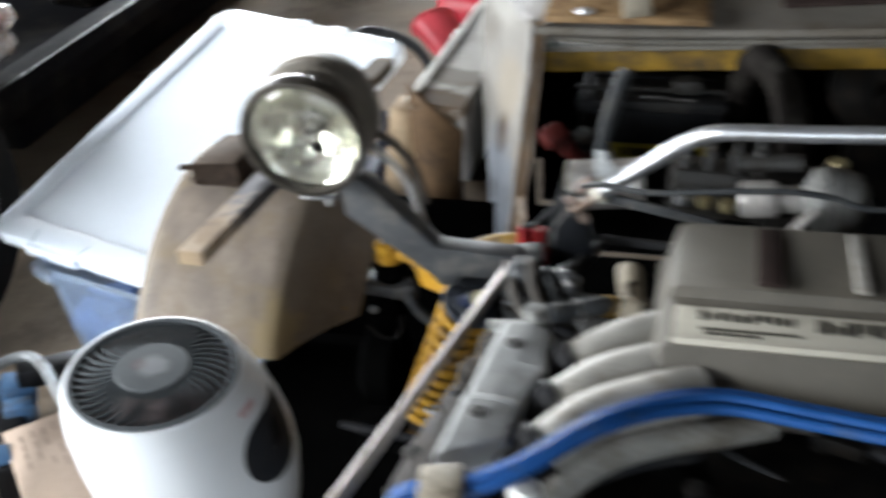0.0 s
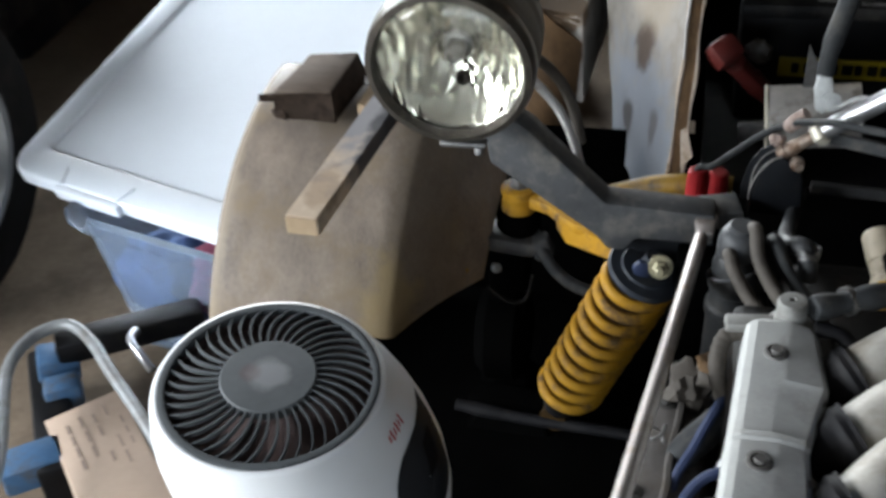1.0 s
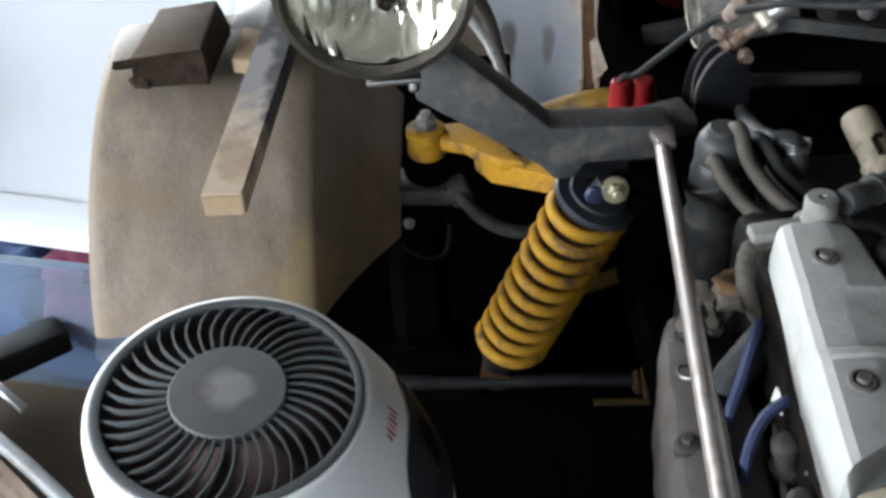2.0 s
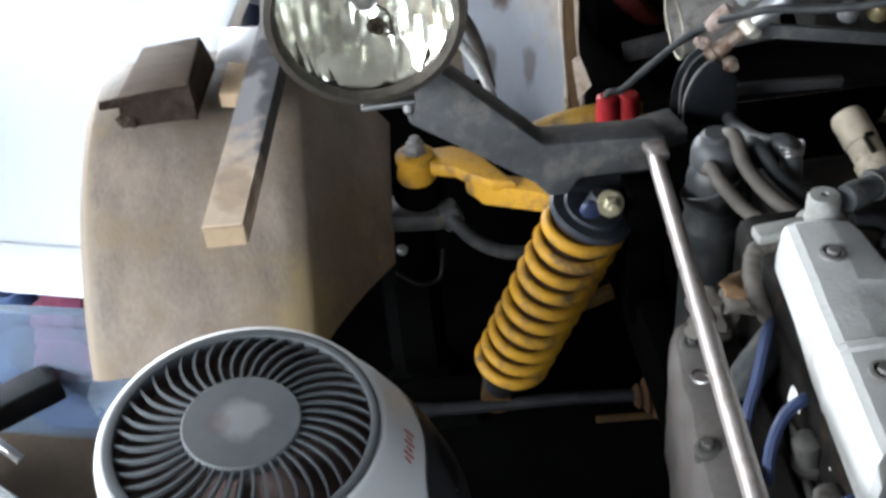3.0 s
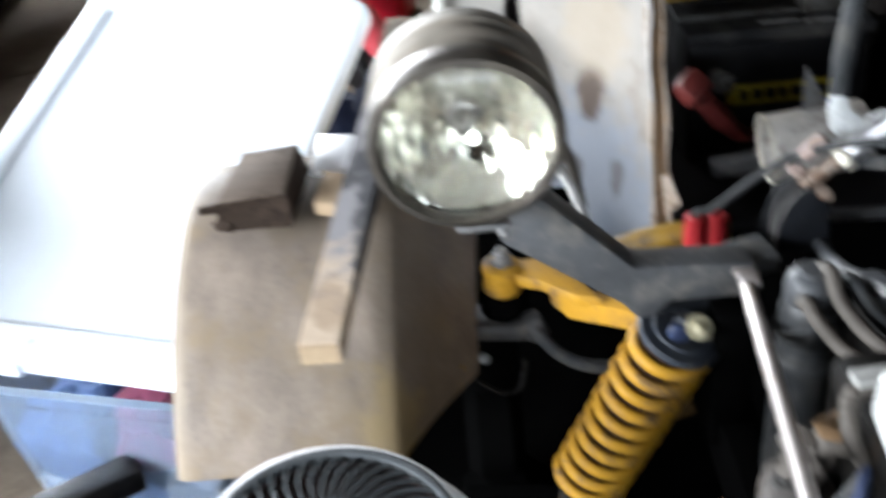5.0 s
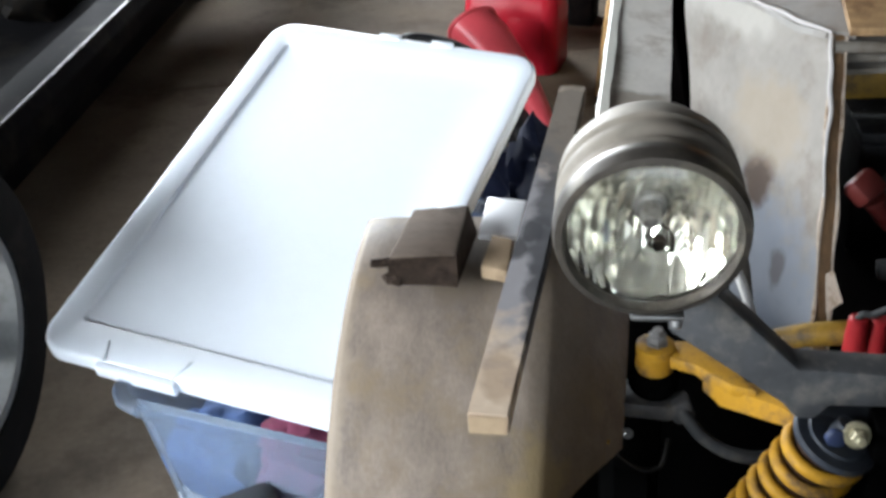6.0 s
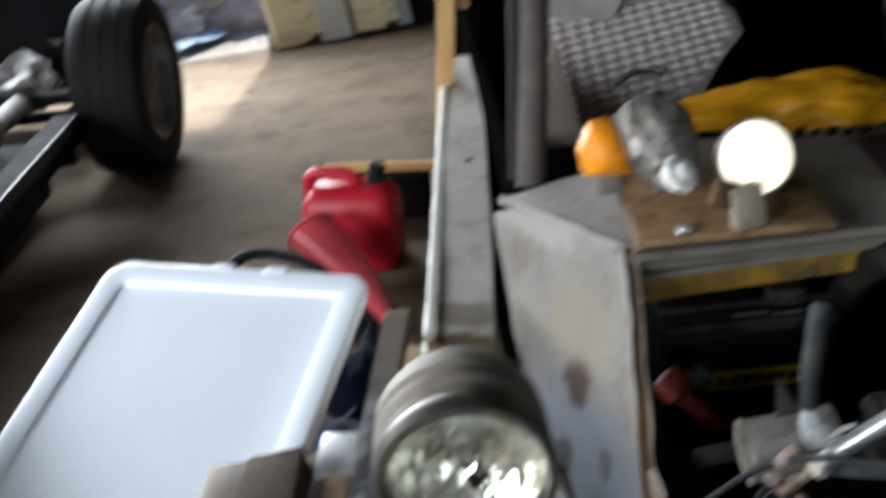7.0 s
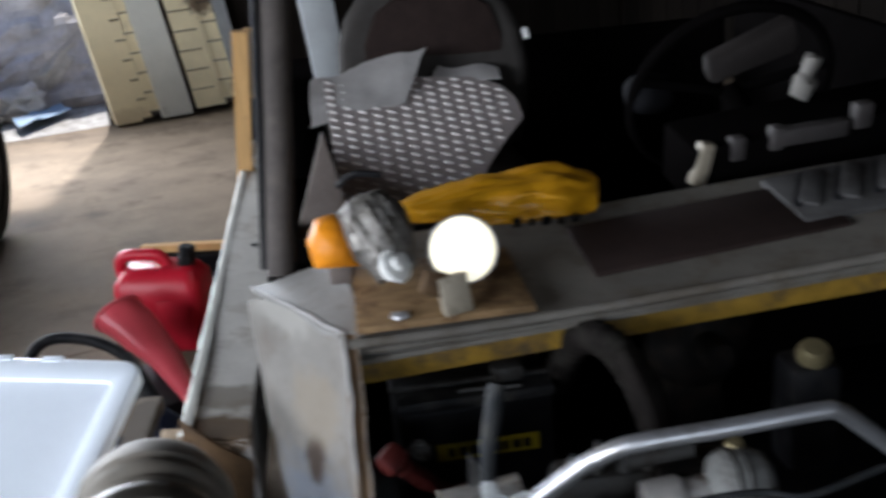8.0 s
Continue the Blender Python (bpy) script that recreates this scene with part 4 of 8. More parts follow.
for i in range(60):
    t = i / 59
    p = Vector((-0.670, 2.345, 0.600)).lerp(Vector((-0.537, 4.2, 0.702)), t)
    out = 0.006 + 0.004 * noise.noise(Vector((i * 0.35, 2, 0))) + 0.002 * noise.noise(Vector((i * 1.1, 7, 0)))
    wide = 0.017 + 0.005 * noise.noise(Vector((i * 0.28, 4, 3))) + 0.003 * noise.noise(Vector((i * 0.9, 1, 8)))
    rows.append([p + Vector((-out, 0, -0.010)), p + Vector((-out * 0.8, 0, 0.001)), p + Vector((0, 0, 0.0055)), p + Vector((wide, 0, 0.0050 - wide * 0.12))])
sheet(bm, rows, 0.003)
part("torn_edge", bm, TRIMWHITE, rail, "ragged whitish edge of the skin")
bm = bm_new()
lathe(bm, (-0.522, 3.28, 0.648), (0.05, -0.05, 1), [(0.010, 0), (0.010, 0.003), (0.004, 0.0045), (0.001, 0.0045)], 12)
part("rivet", bm, DARK, rail)

# windscreen post and frame
bm = bm_new()
tube(bm, [(-0.438, 2.51, 0.85), (-0.41, 2.58, 1.10), (-0.38, 2.68, 1.40), (-0.34, 2.80, 1.75)], 0.029, n=16)
post = part("windscreen_post", bm, POST, car_body, "dusty brown-grey windscreen post")
bm = bm_new()
tube(bm, [(-0.468, 2.53, 0.86), (-0.446, 2.59, 1.10), (-0.420, 2.685, 1.40), (-0.385, 2.80, 1.75)], 0.011, n=10)
part("rubber_seal", bm, RUBBER, post)
bm = bm_new()
for z, a in ((0.98, 2.61), (1.02, 2.62)):
    lathe(bm, (-0.425, a - 0.05, z), (0.3, -1, 0), [(0.012, 0), (0.012, 0.006), (0.004, 0.008)], 12)
part("bolt", bm, BLACK, post)

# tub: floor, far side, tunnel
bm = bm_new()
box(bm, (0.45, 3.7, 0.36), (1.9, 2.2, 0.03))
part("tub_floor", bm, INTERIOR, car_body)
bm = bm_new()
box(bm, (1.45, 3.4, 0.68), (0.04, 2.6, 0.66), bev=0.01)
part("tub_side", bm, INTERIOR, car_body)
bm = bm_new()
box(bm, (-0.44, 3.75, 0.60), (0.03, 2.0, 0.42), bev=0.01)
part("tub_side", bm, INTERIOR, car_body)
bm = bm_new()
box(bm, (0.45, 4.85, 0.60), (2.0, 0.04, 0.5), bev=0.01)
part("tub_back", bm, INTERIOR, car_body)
bm = bm_new()
box(bm, (-0.222, 4.50, 0.92), (0.125, 0.02, 0.66), turned(0, -6, 6), bev=0.004)
part("rear_panel", bm, TRIMGREY, car_body, "pale grey panel behind the seat")

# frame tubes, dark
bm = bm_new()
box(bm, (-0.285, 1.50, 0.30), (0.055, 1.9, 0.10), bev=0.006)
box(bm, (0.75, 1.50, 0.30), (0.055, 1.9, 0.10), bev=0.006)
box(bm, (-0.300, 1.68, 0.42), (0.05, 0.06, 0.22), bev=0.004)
part("frame_member", bm, SHADEBLACK, car_body)
bm = bm_new()
box(bm, (0.23, 0.78, 0.62), (1.5, 0.05, 0.05), bev=0.008)
part("front_cross_tube", bm, BLACK, car_body)
bm = bm_new()
tube(bm, [(-0.47, 1.93, 0.440), (-0.43, 1.925, 0.456), (-0.38, 1.915, 0.480), (-0.34, 1.905, 0.494), (-0.30, 1.90, 0.500), (-0.25, 1.90, 0.500)], 0.0185, n=16)
part("frame_tube", bm, YELLOWDIRTY, car_body, "yellow painted frame tube")

# wheel behind the fender and lower links in shade
bm = bm_new()
tube(bm, [(-0.68, 1.74, 0.118), (-0.56, 1.73, 0.112), (-0.40, 1.715, 0.118), (-0.27, 1.70, 0.118)], lambda t: 0.0105 + 0.002 * (0.10 < t < 0.22), n=12)
part("drive_shaft", bm, RUBBER, car_body, "dull grey drive shaft")
bm = bm_new()
lathe(bm, (-0.30, 1.70, 0.118), (1, -0.03, 0), [(0.014, 0), (0.020, 0.006), (0.018, 0.012), (0.028, 0.018), (0.025, 0.024), (0.038, 0.030), (0.034, 0.036), (0.046, 0.042), (0.046, 0.055)], 24)
part("shaft_boot", bm, SLEEVE, car_body, "brown dusty shaft boot")
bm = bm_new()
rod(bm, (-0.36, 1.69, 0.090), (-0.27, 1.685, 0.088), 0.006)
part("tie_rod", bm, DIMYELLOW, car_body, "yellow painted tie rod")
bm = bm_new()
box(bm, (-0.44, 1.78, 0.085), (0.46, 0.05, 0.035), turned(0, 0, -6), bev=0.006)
part("lower_arm", bm, SHADEBLACK, car_body)
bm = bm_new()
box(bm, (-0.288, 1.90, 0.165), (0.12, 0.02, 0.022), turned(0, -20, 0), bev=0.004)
part("rear_link", bm, DIMYELLOW, car_body, "yellow rear link, darkened for shade")

# black panel added behind the suspension, standing for the shade there
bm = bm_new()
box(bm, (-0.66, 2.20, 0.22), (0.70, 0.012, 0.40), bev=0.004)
part("shade_panel", bm, SHADEBLACK, car_body)

# black sheet added on the floor: stands for deep shade under the engine bay
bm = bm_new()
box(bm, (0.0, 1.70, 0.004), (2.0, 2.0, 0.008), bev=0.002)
solid("shade_sheet", bm, SHADEBLACK, "black sheet added on the floor for the shade under the car", "rubber mat", CAR)

# ---- suspension ----
coil = thing("coilover", (-0.49, 1.74, 0.10), "yellow coil spring over a black damper", "suspension spring", CAR)
top, low = Vector((-0.370, 1.674, 0.488)), Vector((-0.484, 1.733, 0.186))
ax = (top - low).normalized()
u, v, _ = axes_for(ax)
bm = bm_new()
TURNS, N = 10.2, 320
line = []
for i in range(N + 1):
    t = i / N
    h = t * (top - low).length
    ang = 2 * math.pi * TURNS * t
    line.append((low + ax * h, ang))
loops = []
for c, ang in line:
    out = math.cos(ang) * u + math.sin(ang) * v
    loops.append([c + out * (0.0478 + 0.0088 * math.cos(k)) + ax * 0.0096 * math.sin(k) for k in [2 * math.pi * q / 8 for q in range(8)]])
rings(bm, loops)
bmesh.ops.recalc_face_normals(bm, faces=bm.faces[:])
part("spring", bm, YELLOW, coil, "glossy yellow coil spring with close turns", angle=60)
bm = bm_new()
lathe(bm, low - ax * 0.05, ax, [(0.026, 0), (0.030, 0.02), (0.030, 0.30), (0.012, 0.31), (0.012, 0.36)], 24)
part("damper", bm, RUBBER, coil)
# added brown tube: stands for the shade between the spring's turns
bm = bm_new()
lathe(bm, low - ax * 0.008, ax, [(0.030, 0), (0.041, 0.004), (0.041, (top - low).length + 0.002), (0.03, (top - low).length + 0.006)], 24)
part("turn_gap_shade", bm, SLEEVE, coil)
bm = bm_new()
lathe(bm, top - ax * 0.002, ax, [(0.050, 0), (0.0565, 0.002), (0.0575, 0.007), (0.055, 0.011), (0.040, 0.0125), (0.038, 0.016), (0.014, 0.017), (0.012, 0.04)], 40)
part("top_hat", bm, SEATDISC, coil, "blue-grey flat spring seat")
bm = bm_new()
lathe(bm, low - ax * 0.022, ax, [(0.034, 0), (0.044, 0.010), (0.044, 0.018)], 32)
part("lower_seat", bm, DARK, coil)
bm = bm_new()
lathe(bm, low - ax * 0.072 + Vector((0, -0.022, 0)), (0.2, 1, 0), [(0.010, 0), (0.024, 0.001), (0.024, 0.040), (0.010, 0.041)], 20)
part("lower_eye", bm, DIMYELLOW, coil, "yellow lower eye, darkened for shade")
bm = bm_new()
lathe(bm, (-0.374, 1.660, 0.506), (0.25, -1, 0.15), [(0.013, 0), (0.013, 0.010), (0.008, 0.012)], 20)
part("bushing", bm, FADEDBLUE, coil, "blue bushing")
bm = bm_new()
lathe(bm, (-0.347, 1.658, 0.513), (0.05, -1, 0.35), [(0.018, 0), (0.018, 0.003), (0.016, 0.004), (0.012, 0.005)], 24)
bolt(bm, (-0.347, 1.652, 0.515), (0.05, -1, 0.35), 0.0115, 0.011)
lathe(bm, (-0.347, 1.643, 0.518), (0.05, -1, 0.35), [(0.007, 0), (0.007, 0.012), (0.005, 0.014), (0.001, 0.014)], 16)
part("top_bolt", bm, PLATEDZINC, coil, "yellow zinc top bolt with washer")

arm = thing("suspension_arm", (-0.51, 1.81, 0.49), "yellow stamped upper suspension arm with ball joint", "suspension arm", CAR)
bm = bm_new()
prism(bm, [(-0.566, 1.890, 0.466), (-0.532, 1.892, 0.466), (-0.500, 1.872, 0.466), (-0.452, 1.776, 0.466), (-0.486, 1.786, 0.466), (-0.516, 1.812, 0.466), (-0.532, 1.832, 0.466), (-0.566, 1.846, 0.466)], (0, 0, 0.020), bev=0.004)
part("arm_plate", bm, YELLOW, arm)
bm = bm_new()
prism(bm, [(-0.518, 1.832, 0.440), (-0.516, 1.828, 0.474), (-0.498, 1.800, 0.440)], (0.004, 0.004, 0), bev=0.001)
rings(bm, [[Vector(p) for p in q] for q in (((-0.520, 1.836, 0.476), (-0.500, 1.798, 0.474), (-0.498, 1.794, 0.442), (-0.518, 1.832, 0.444)), ((-0.434, 1.792, 0.478), (-0.424, 1.756, 0.476), (-0.420, 1.752, 0.446), (-0.432, 1.788, 0.448)), ((-0.400, 1.752, 0.480), (-0.396, 1.722, 0.478), (-0.392, 1.718, 0.448), (-0.398, 1.748, 0.450)))])
bmesh.ops.recalc_face_normals(bm, faces=bm.faces[:])
part("arm_box", bm, YELLOW, arm, "folded yellow lower half of the arm")
bm = bm_new()
lathe(bm, (-0.586, 1.872, 0.448), (0, 0, 1), [(0.026, 0), (0.0285, 0.003), (0.0285, 0.016), (0.0265, 0.018), (0.0265, 0.030), (0.0285, 0.032), (0.0285, 0.043), (0.020, 0.046), (0.014, 0.046)], 28)
part("ball_joint", bm, YELLOW, arm)
bm = bm_new()
lathe(bm, (-0.584, 1.872, 0.494), (0, 0, 1), [(0.017, 0), (0.017, 0.003), (0.0145, 0.004), (0.0145, 0.014), (0.011, 0.016)], 6)
lathe(bm, (-0.584, 1.872, 0.508), (0, 0, 1), [(0.008, 0), (0.008, 0.010), (0.001, 0.011)], 14)
part("nut", bm, DULLALLOY, arm, "dusty castle nut")

upright_k = thing("steering_knuckle", (-0.60, 1.83, 0.0), "black steering knuckle with rubber boot and brake hose", "steering knuckle", CAR)
bm = bm_new()
lathe(bm, (-0.586, 1.872, 0.408), (0, 0, 1), [(0.030, 0), (0.038, 0.012), (0.034, 0.024), (0.038, 0.030), (0.030, 0.040)], 24)
part("boot", bm, SHADEBLACK, upright_k)
bm = bm_new()
box(bm, (-0.602, 1.862, 0.396), (0.098, 0.065, 0.030), turned(0, 6, 0), bev=0.010)
box(bm, (-0.545, 1.850, 0.392), (0.034, 0.034, 0.040), turned(0, -20, 10), bev=0.008)
part("knuckle_top", bm, BRACKET, upright_k, "dusty grey knuckle top")
bm = bm_new()
box(bm, (-0.605, 1.88, 0.27), (0.07, 0.06, 0.22), bev=0.016)
lathe(bm, (-0.66, 1.88, 0.18), (1, 0, 0), [(0.07, 0), (0.09, 0.02), (0.09, 0.07), (0.05, 0.09)], 28)
part("knuckle", bm, SHADEBLACK, upright_k)
bm = bm_new()
tube(bm, [(-0.548, 1.845, 0.400), (-0.535, 1.83, 0.385), (-0.510, 1.815, 0.362), (-0.470, 1.80, 0.348), (-0.42, 1.80, 0.345), (-0.37, 1.82, 0.36)], 0.010, n=12)
part("brake_hose", bm, HOSEGREY, upright_k, "dusty grey brake hose")
bm = bm_new()
bolt(bm, (-0.622, 1.848, 0.340), (0, -1, 0.2), 0.006)
part("bolt", bm, STEEL, upright_k)
bm = bm_new()
tube(bm, [(-0.635, 1.84, 0.305), (-0.60, 1.83, 0.285), (-0.570, 1.835, 0.29), (-0.560, 1.85, 0.33)], 0.0035, n=8)
part("wire", bm, DARK, upright_k)
stand = thing("axle_stand", (-0.60, 1.86, 0.0), "black axle stand under the suspension", "axle stand", CAR)
bm = bm_new()
rings(bm, [[Vector((-0.60 + x, 1.87 + y, z)) for x, y in rounded(w, w, 0.01, 3)] for w, z in ((0.16, 0.0), (0.15, 0.012), (0.06, 0.10), (0.05, 0.11))])
bmesh.ops.recalc_face_normals(bm, faces=bm.faces[:])
part("stand_base", bm, SHADEBLACK, stand)

# ---- fender ----
fender = thing("front_fender", (-0.85, 1.9, 0.2), "bare brown fibreglass front fender, unpainted and dusty", "fender", CAR)
FC = Vector((0, 2.005, 0.224))


def fender_point(lat, drop, ang):
    return Vector((lat, FC.y - (0.420 - drop) * math.cos(ang), FC.z + (0.388 - drop) * math.sin(ang)))


rows, inner = [], []
for i in range(25):
    t = i / 24
    ang = radians(21 + 72 * t)
    left = -1.046 + 0.016 * t
    crease = -0.748 + 0.020 * t
    row = [fender_point(left - 0.004, 0.022, ang), fender_point(left, 0.006, ang), fender_point(left + 0.012, 0.0, ang)]
    for k in range(1, 8):
        row.append(fender_point(left + 0.012 + (crease - 0.012 - left) * k / 8, -0.004 * math.sin(math.pi * k / 8), ang))
    f = min(1.0, t * 5.0)
    row += [fender_point(crease - 0.006, 0.0, ang), fender_point(crease + 0.004, 0.006, ang), fender_point(crease + 0.004 + 0.054 * f, 0.006 + 0.070 * f, ang), fender_point(crease + 0.006 + 0.105 * f, 0.008 + 0.142 * f, ang)]
    rows.append(row)
bm = bm_new()
sheet(bm, rows)
t2 = [[p + (Vector((p.x, FC.y, FC.z)) - p).normalized() * 0.006 for p in r] for r in rows]
low_bm = bm_new()
sheet(low_bm, t2)
part("shell", bm, FENDER, fender, angle=50)
part("shell_inside", low_bm, FENDERIN, fender)
bm = bm_new()
box(bm, (-0.668, 1.79, 0.372), (0.012, 0.05, 0.05), turned(0, 30, 0), bev=0.004)
part("mounting_tab", bm, YELLOWDIRTY, fender, "yellow mounting tab")
bm = bm_new()
bolt(bm, (-0.676, 1.765, 0.395), (0.6, -0.6, 0.5), 0.007)
part("bolt", bm, STEEL, fender)

# ---- headlamp on its bracket ----
lamp = thing("headlamp", (-0.43, 1.69, 0.56), "round dusty metal driving lamp with clear lens on a grey arm", "headlamp", CAR)
LC, LA = Vector((-0.624, 1.592, 0.842)), Vector((0.0, -0.992, -0.10)).normalized()
bm = bm_new()
lathe(bm, LC, -LA, [(0.094, 0.0), (0.099, -0.012), (0.107, -0.010), (0.110, 0.004), (0.110, 0.018), (0.106, 0.024), (0.099, 0.02)], 64, cap=False)
part("bezel", bm, BEZEL, lamp, "dark rolled bezel ring")
bm = bm_new()
lathe(bm, LC, -LA, [(0.106, 0.018), (0.108, 0.030), (0.104, 0.036), (0.104, 0.044), (0.108, 0.050), (0.108, 0.066), (0.103, 0.072), (0.103, 0.080), (0.107, 0.086), (0.105, 0.110), (0.095, 0.132), (0.075, 0.150), (0.03, 0.158), (0.001, 0.158)], 64, cap=False)
part("housing", bm, HOUSING, lamp, "ribbed grey-brown metal housing")
# faceted bowl behind the glass: rings of flat mirrors, fluted at both sides
u, v, d = axes_for(-LA)
random.seed(21)
bm = bm_new()


def bowl(cu, cv):
    return LC + d * (0.006 + 0.060 * (1 - (cu * cu + cv * cv) / 0.094 ** 2)) + cu * u + cv * v


def facet(corners, tu, tv):
    """One flat mirror patch, tilted by tu across and tv along against the bowl."""
    mid_p = sum(corners, Vector()) / len(corners)
    bm.faces.new([bm.verts.new(p + d * (tu * u.dot(p - mid_p) + tv * v.dot(p - mid_p) + 0.0006)) for p in corners])


def inside(x, y):
    k = math.hypot(x, y)
    f = min(1.0, 0.0945 / k) if k else 1.0
    return bowl(x * f, y * f)


# narrow upright flutes at both sides, larger slanted facets between them
x0 = -0.0945
i = 0
while x0 < 0.094:
    side = abs(x0 + 0.004) > 0.040
    w = 0.0072 if side else 0.0205
    y0 = -0.0945 + (0.006 * (i % 3) if side else 0.009 * (i % 2))
    y0 -= 0.02
    while y0 < 0.094:
        h = random.uniform(0.022, 0.045) if side else 0.0235
        xs, ys = (x0, x0 + w), (y0, y0 + h)
        if min(math.hypot(x, y) for x in xs for y in ys) < 0.0944:
            if side:
                corners = [inside(x0, y0), inside(x0 + w, y0), inside(x0 + w, y0 + h), inside(x0, y0 + h)]
                calm = 0.35 if y0 + h / 2 > 0.045 else 1.0
                tilt = (calm * ((0.17 if i % 2 else -0.17) + random.uniform(-0.06, 0.06)), random.uniform(-0.05, 0.05))
            else:
                m = 0.006
                corners = [inside(x0, y0 + m), inside(x0 + w / 2, y0 - m), inside(x0 + w, y0 + m), inside(x0 + w, y0 + h + m), inside(x0 + w / 2, y0 + h - m), inside(x0, y0 + h + m)]
                calm = 0.25 if y0 + h / 2 > 0.045 else 1.0
                tilt = (calm * random.uniform(-0.19, 0.19), calm * random.uniform(-0.19, 0.19))
            if len({tuple(round(q, 5) for q in p) for p in corners}) == len(corners):
                facet(corners, *tilt)
        y0 += h
    x0 += w
    i += 1
bmesh.ops.recalc_face_normals(bm, faces=bm.faces[:])
for f in bm.faces:
    if f.normal.dot(LA) < 0:
        f.normal_flip()
part("reflector", bm, REFLECT, lamp, "faceted silver reflector", flat=True)
bm = bm_new()
lathe(bm, LC + d * 0.0745, LA, [(0.094, 0.0), (0.094, 0.002)], 48)
part("reflector_back", bm, ALLOY, lamp)
bm = bm_new()
lathe(bm, LC + d * 0.066, LA, [(0.020, 0), (0.020, 0.012), (0.013, 0.014), (0.013, 0.034), (0.008, 0.042), (0.001, 0.044)], 24)
shield = part("bulb_shield", bm, STEEL, lamp)
bm = bm_new()
tube(bm, [LC + d * 0.040 + Vector((0.012, 0, -0.012)), LC + d * 0.030 + Vector((0.024, 0, -0.016)), LC + d * 0.030 + Vector((0.026, 0, -0.040)), LC + d * 0.045 + Vector((0.020, 0, -0.050))], 0.0018, n=8)
part("bulb_wire", bm, DARK, shield)
bm = bm_new()
lathe(bm, LC + d * 0.040 + Vector((0.010, 0, -0.034)), LA, [(0.010, 0), (0.011, 0.004), (0.008, 0.010), (0.006, 0.006), (0.001, 0.004)], 20)
part("bulb_socket", bm, DARK, shield)
bm = bm_new()
lathe(bm, LC, LA, [(0.095, -0.004), (0.095, 0.002), (0.080, 0.007), (0.05, 0.011), (0.02, 0.0125), (0.001, 0.013)], 64, cap=False)
lathe(bm, LC, LA, [(0.094, -0.004), (0.079, 0.004), (0.05, 0.008), (0.02, 0.0095), (0.001, 0.010)], 64, cap=False)
lens = part("lens", bm, LENSGLASS, lamp, "clear glass lens")
lens.visible_shadow = False
# clip, foot and arm
bm = bm_new()
box(bm, (LC.x + 0.012, LC.y + 0.012, LC.z - 0.114), (0.062, 0.020, 0.008), bev=0.003)
lathe(bm, (LC.x + 0.034, LC.y + 0.004, LC.z - 0.115), (0, -0.3, -1), [(0.0065, 0), (0.0065, 0.008), (0.004, 0.011), (0.001, 0.012)], 16)
part("clip", bm, STEEL, lamp, "bright steel clip and screw")
bm = bm_new()
prism(bm, [(-0.600, 1.662, 0.742), (-0.560, 1.662, 0.736), (-0.534, 1.662, 0.716), (-0.428, 1.662, 0.609), (-0.352, 1.662, 0.605), (-0.278, 1.662, 0.601), (-0.278, 1.662, 0.553), (-0.384, 1.662, 0.553), (-0.400, 1.662, 0.531), (-0.424, 1.662, 0.531), (-0.442, 1.662, 0.554), (-0.590, 1.662, 0.662)], (0, 0.050, 0), bev=0.005)
part("arm", bm, ARMGREY, lamp, "grey painted lamp arm welded to its bracket tube")
bm = bm_new()
box(bm, (-0.275, 1.708, 0.580), (0.062, 0.055, 0.026), turned(0, -4, 12), bev=0.004)
part("bracket_foot", bm, ARMGREY, lamp)
bm = bm_new()
box(bm, (-0.338, 1.700, 0.500), (0.125, 0.012, 0.11), bev=0.003)
part("gusset", bm, CLEVIS, lamp, "dark gusset plate under the tube")
bm = bm_new()
tube(bm, [(-0.548, 1.72, 0.775), (-0.530, 1.74, 0.742), (-0.508, 1.75, 0.708), (-0.492, 1.75, 0.676), (-0.480, 1.75, 0.640), (-0.470, 1.75, 0.600)], lambda t: 0.0062 + 0.0009 * math.sin(t * 190), n=12, steps=26)
bm_arc = bm_new()
tube(bm_arc, [(-0.560, 1.71, 0.815), (-0.530, 1.745, 0.780), (-0.504, 1.77, 0.735), (-0.488, 1.785, 0.685), (-0.478, 1.79, 0.63)], 0.008, n=12)
part("rubber_conduit", bm_arc, HOSEBROWN, lamp, "grey-brown rubber conduit")
part("flexible_conduit", bm, ZINCBRIGHT, lamp, "flexible metal conduit")

# ---- strut bar ----
bar = thing("strut_bar", (-0.33, 1.36, 0.62), "worn bare aluminium strut bar with flattened ends", "strut bar", CAR)
b0, b1 = Vector((-0.290, 1.678, 0.584)), Vector((-0.392, 0.815, 0.672))
bm = bm_new()
tube(bm, [b0.lerp(b1, 0.03), b0.lerp(b1, 0.06), b0.lerp(b1, 0.10), b0.lerp(b1, 0.5), b1], lambda t: 0.0098, n=18)
part("tube", bm, ALUBAR, bar)
bm = bm_new()
prism(bm, [b0 + Vector(p) for p in ((-0.016, 0.014, 0.0), (0.012, 0.012, 0.0), (0.016, -0.006, 0.0), (0.010, -0.052, 0.004), (-0.012, -0.050, 0.004), (-0.017, -0.006, 0.0))], (0, 0, 0.011), bev=0.003)
part("flattened_end", bm, ALUBAR, bar)
bm = bm_new()
bolt(bm, b0 + Vector((0, 0, 0.004)), (0, 0, 1), 0.008)
part("bolt", bm, DARK, bar)

# ---- engine ----
engine = thing("engine", (0.1, 1.4, 0.3), "dusty flat engine with silver intake runners and blue leads", "engine", CAR)
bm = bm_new()
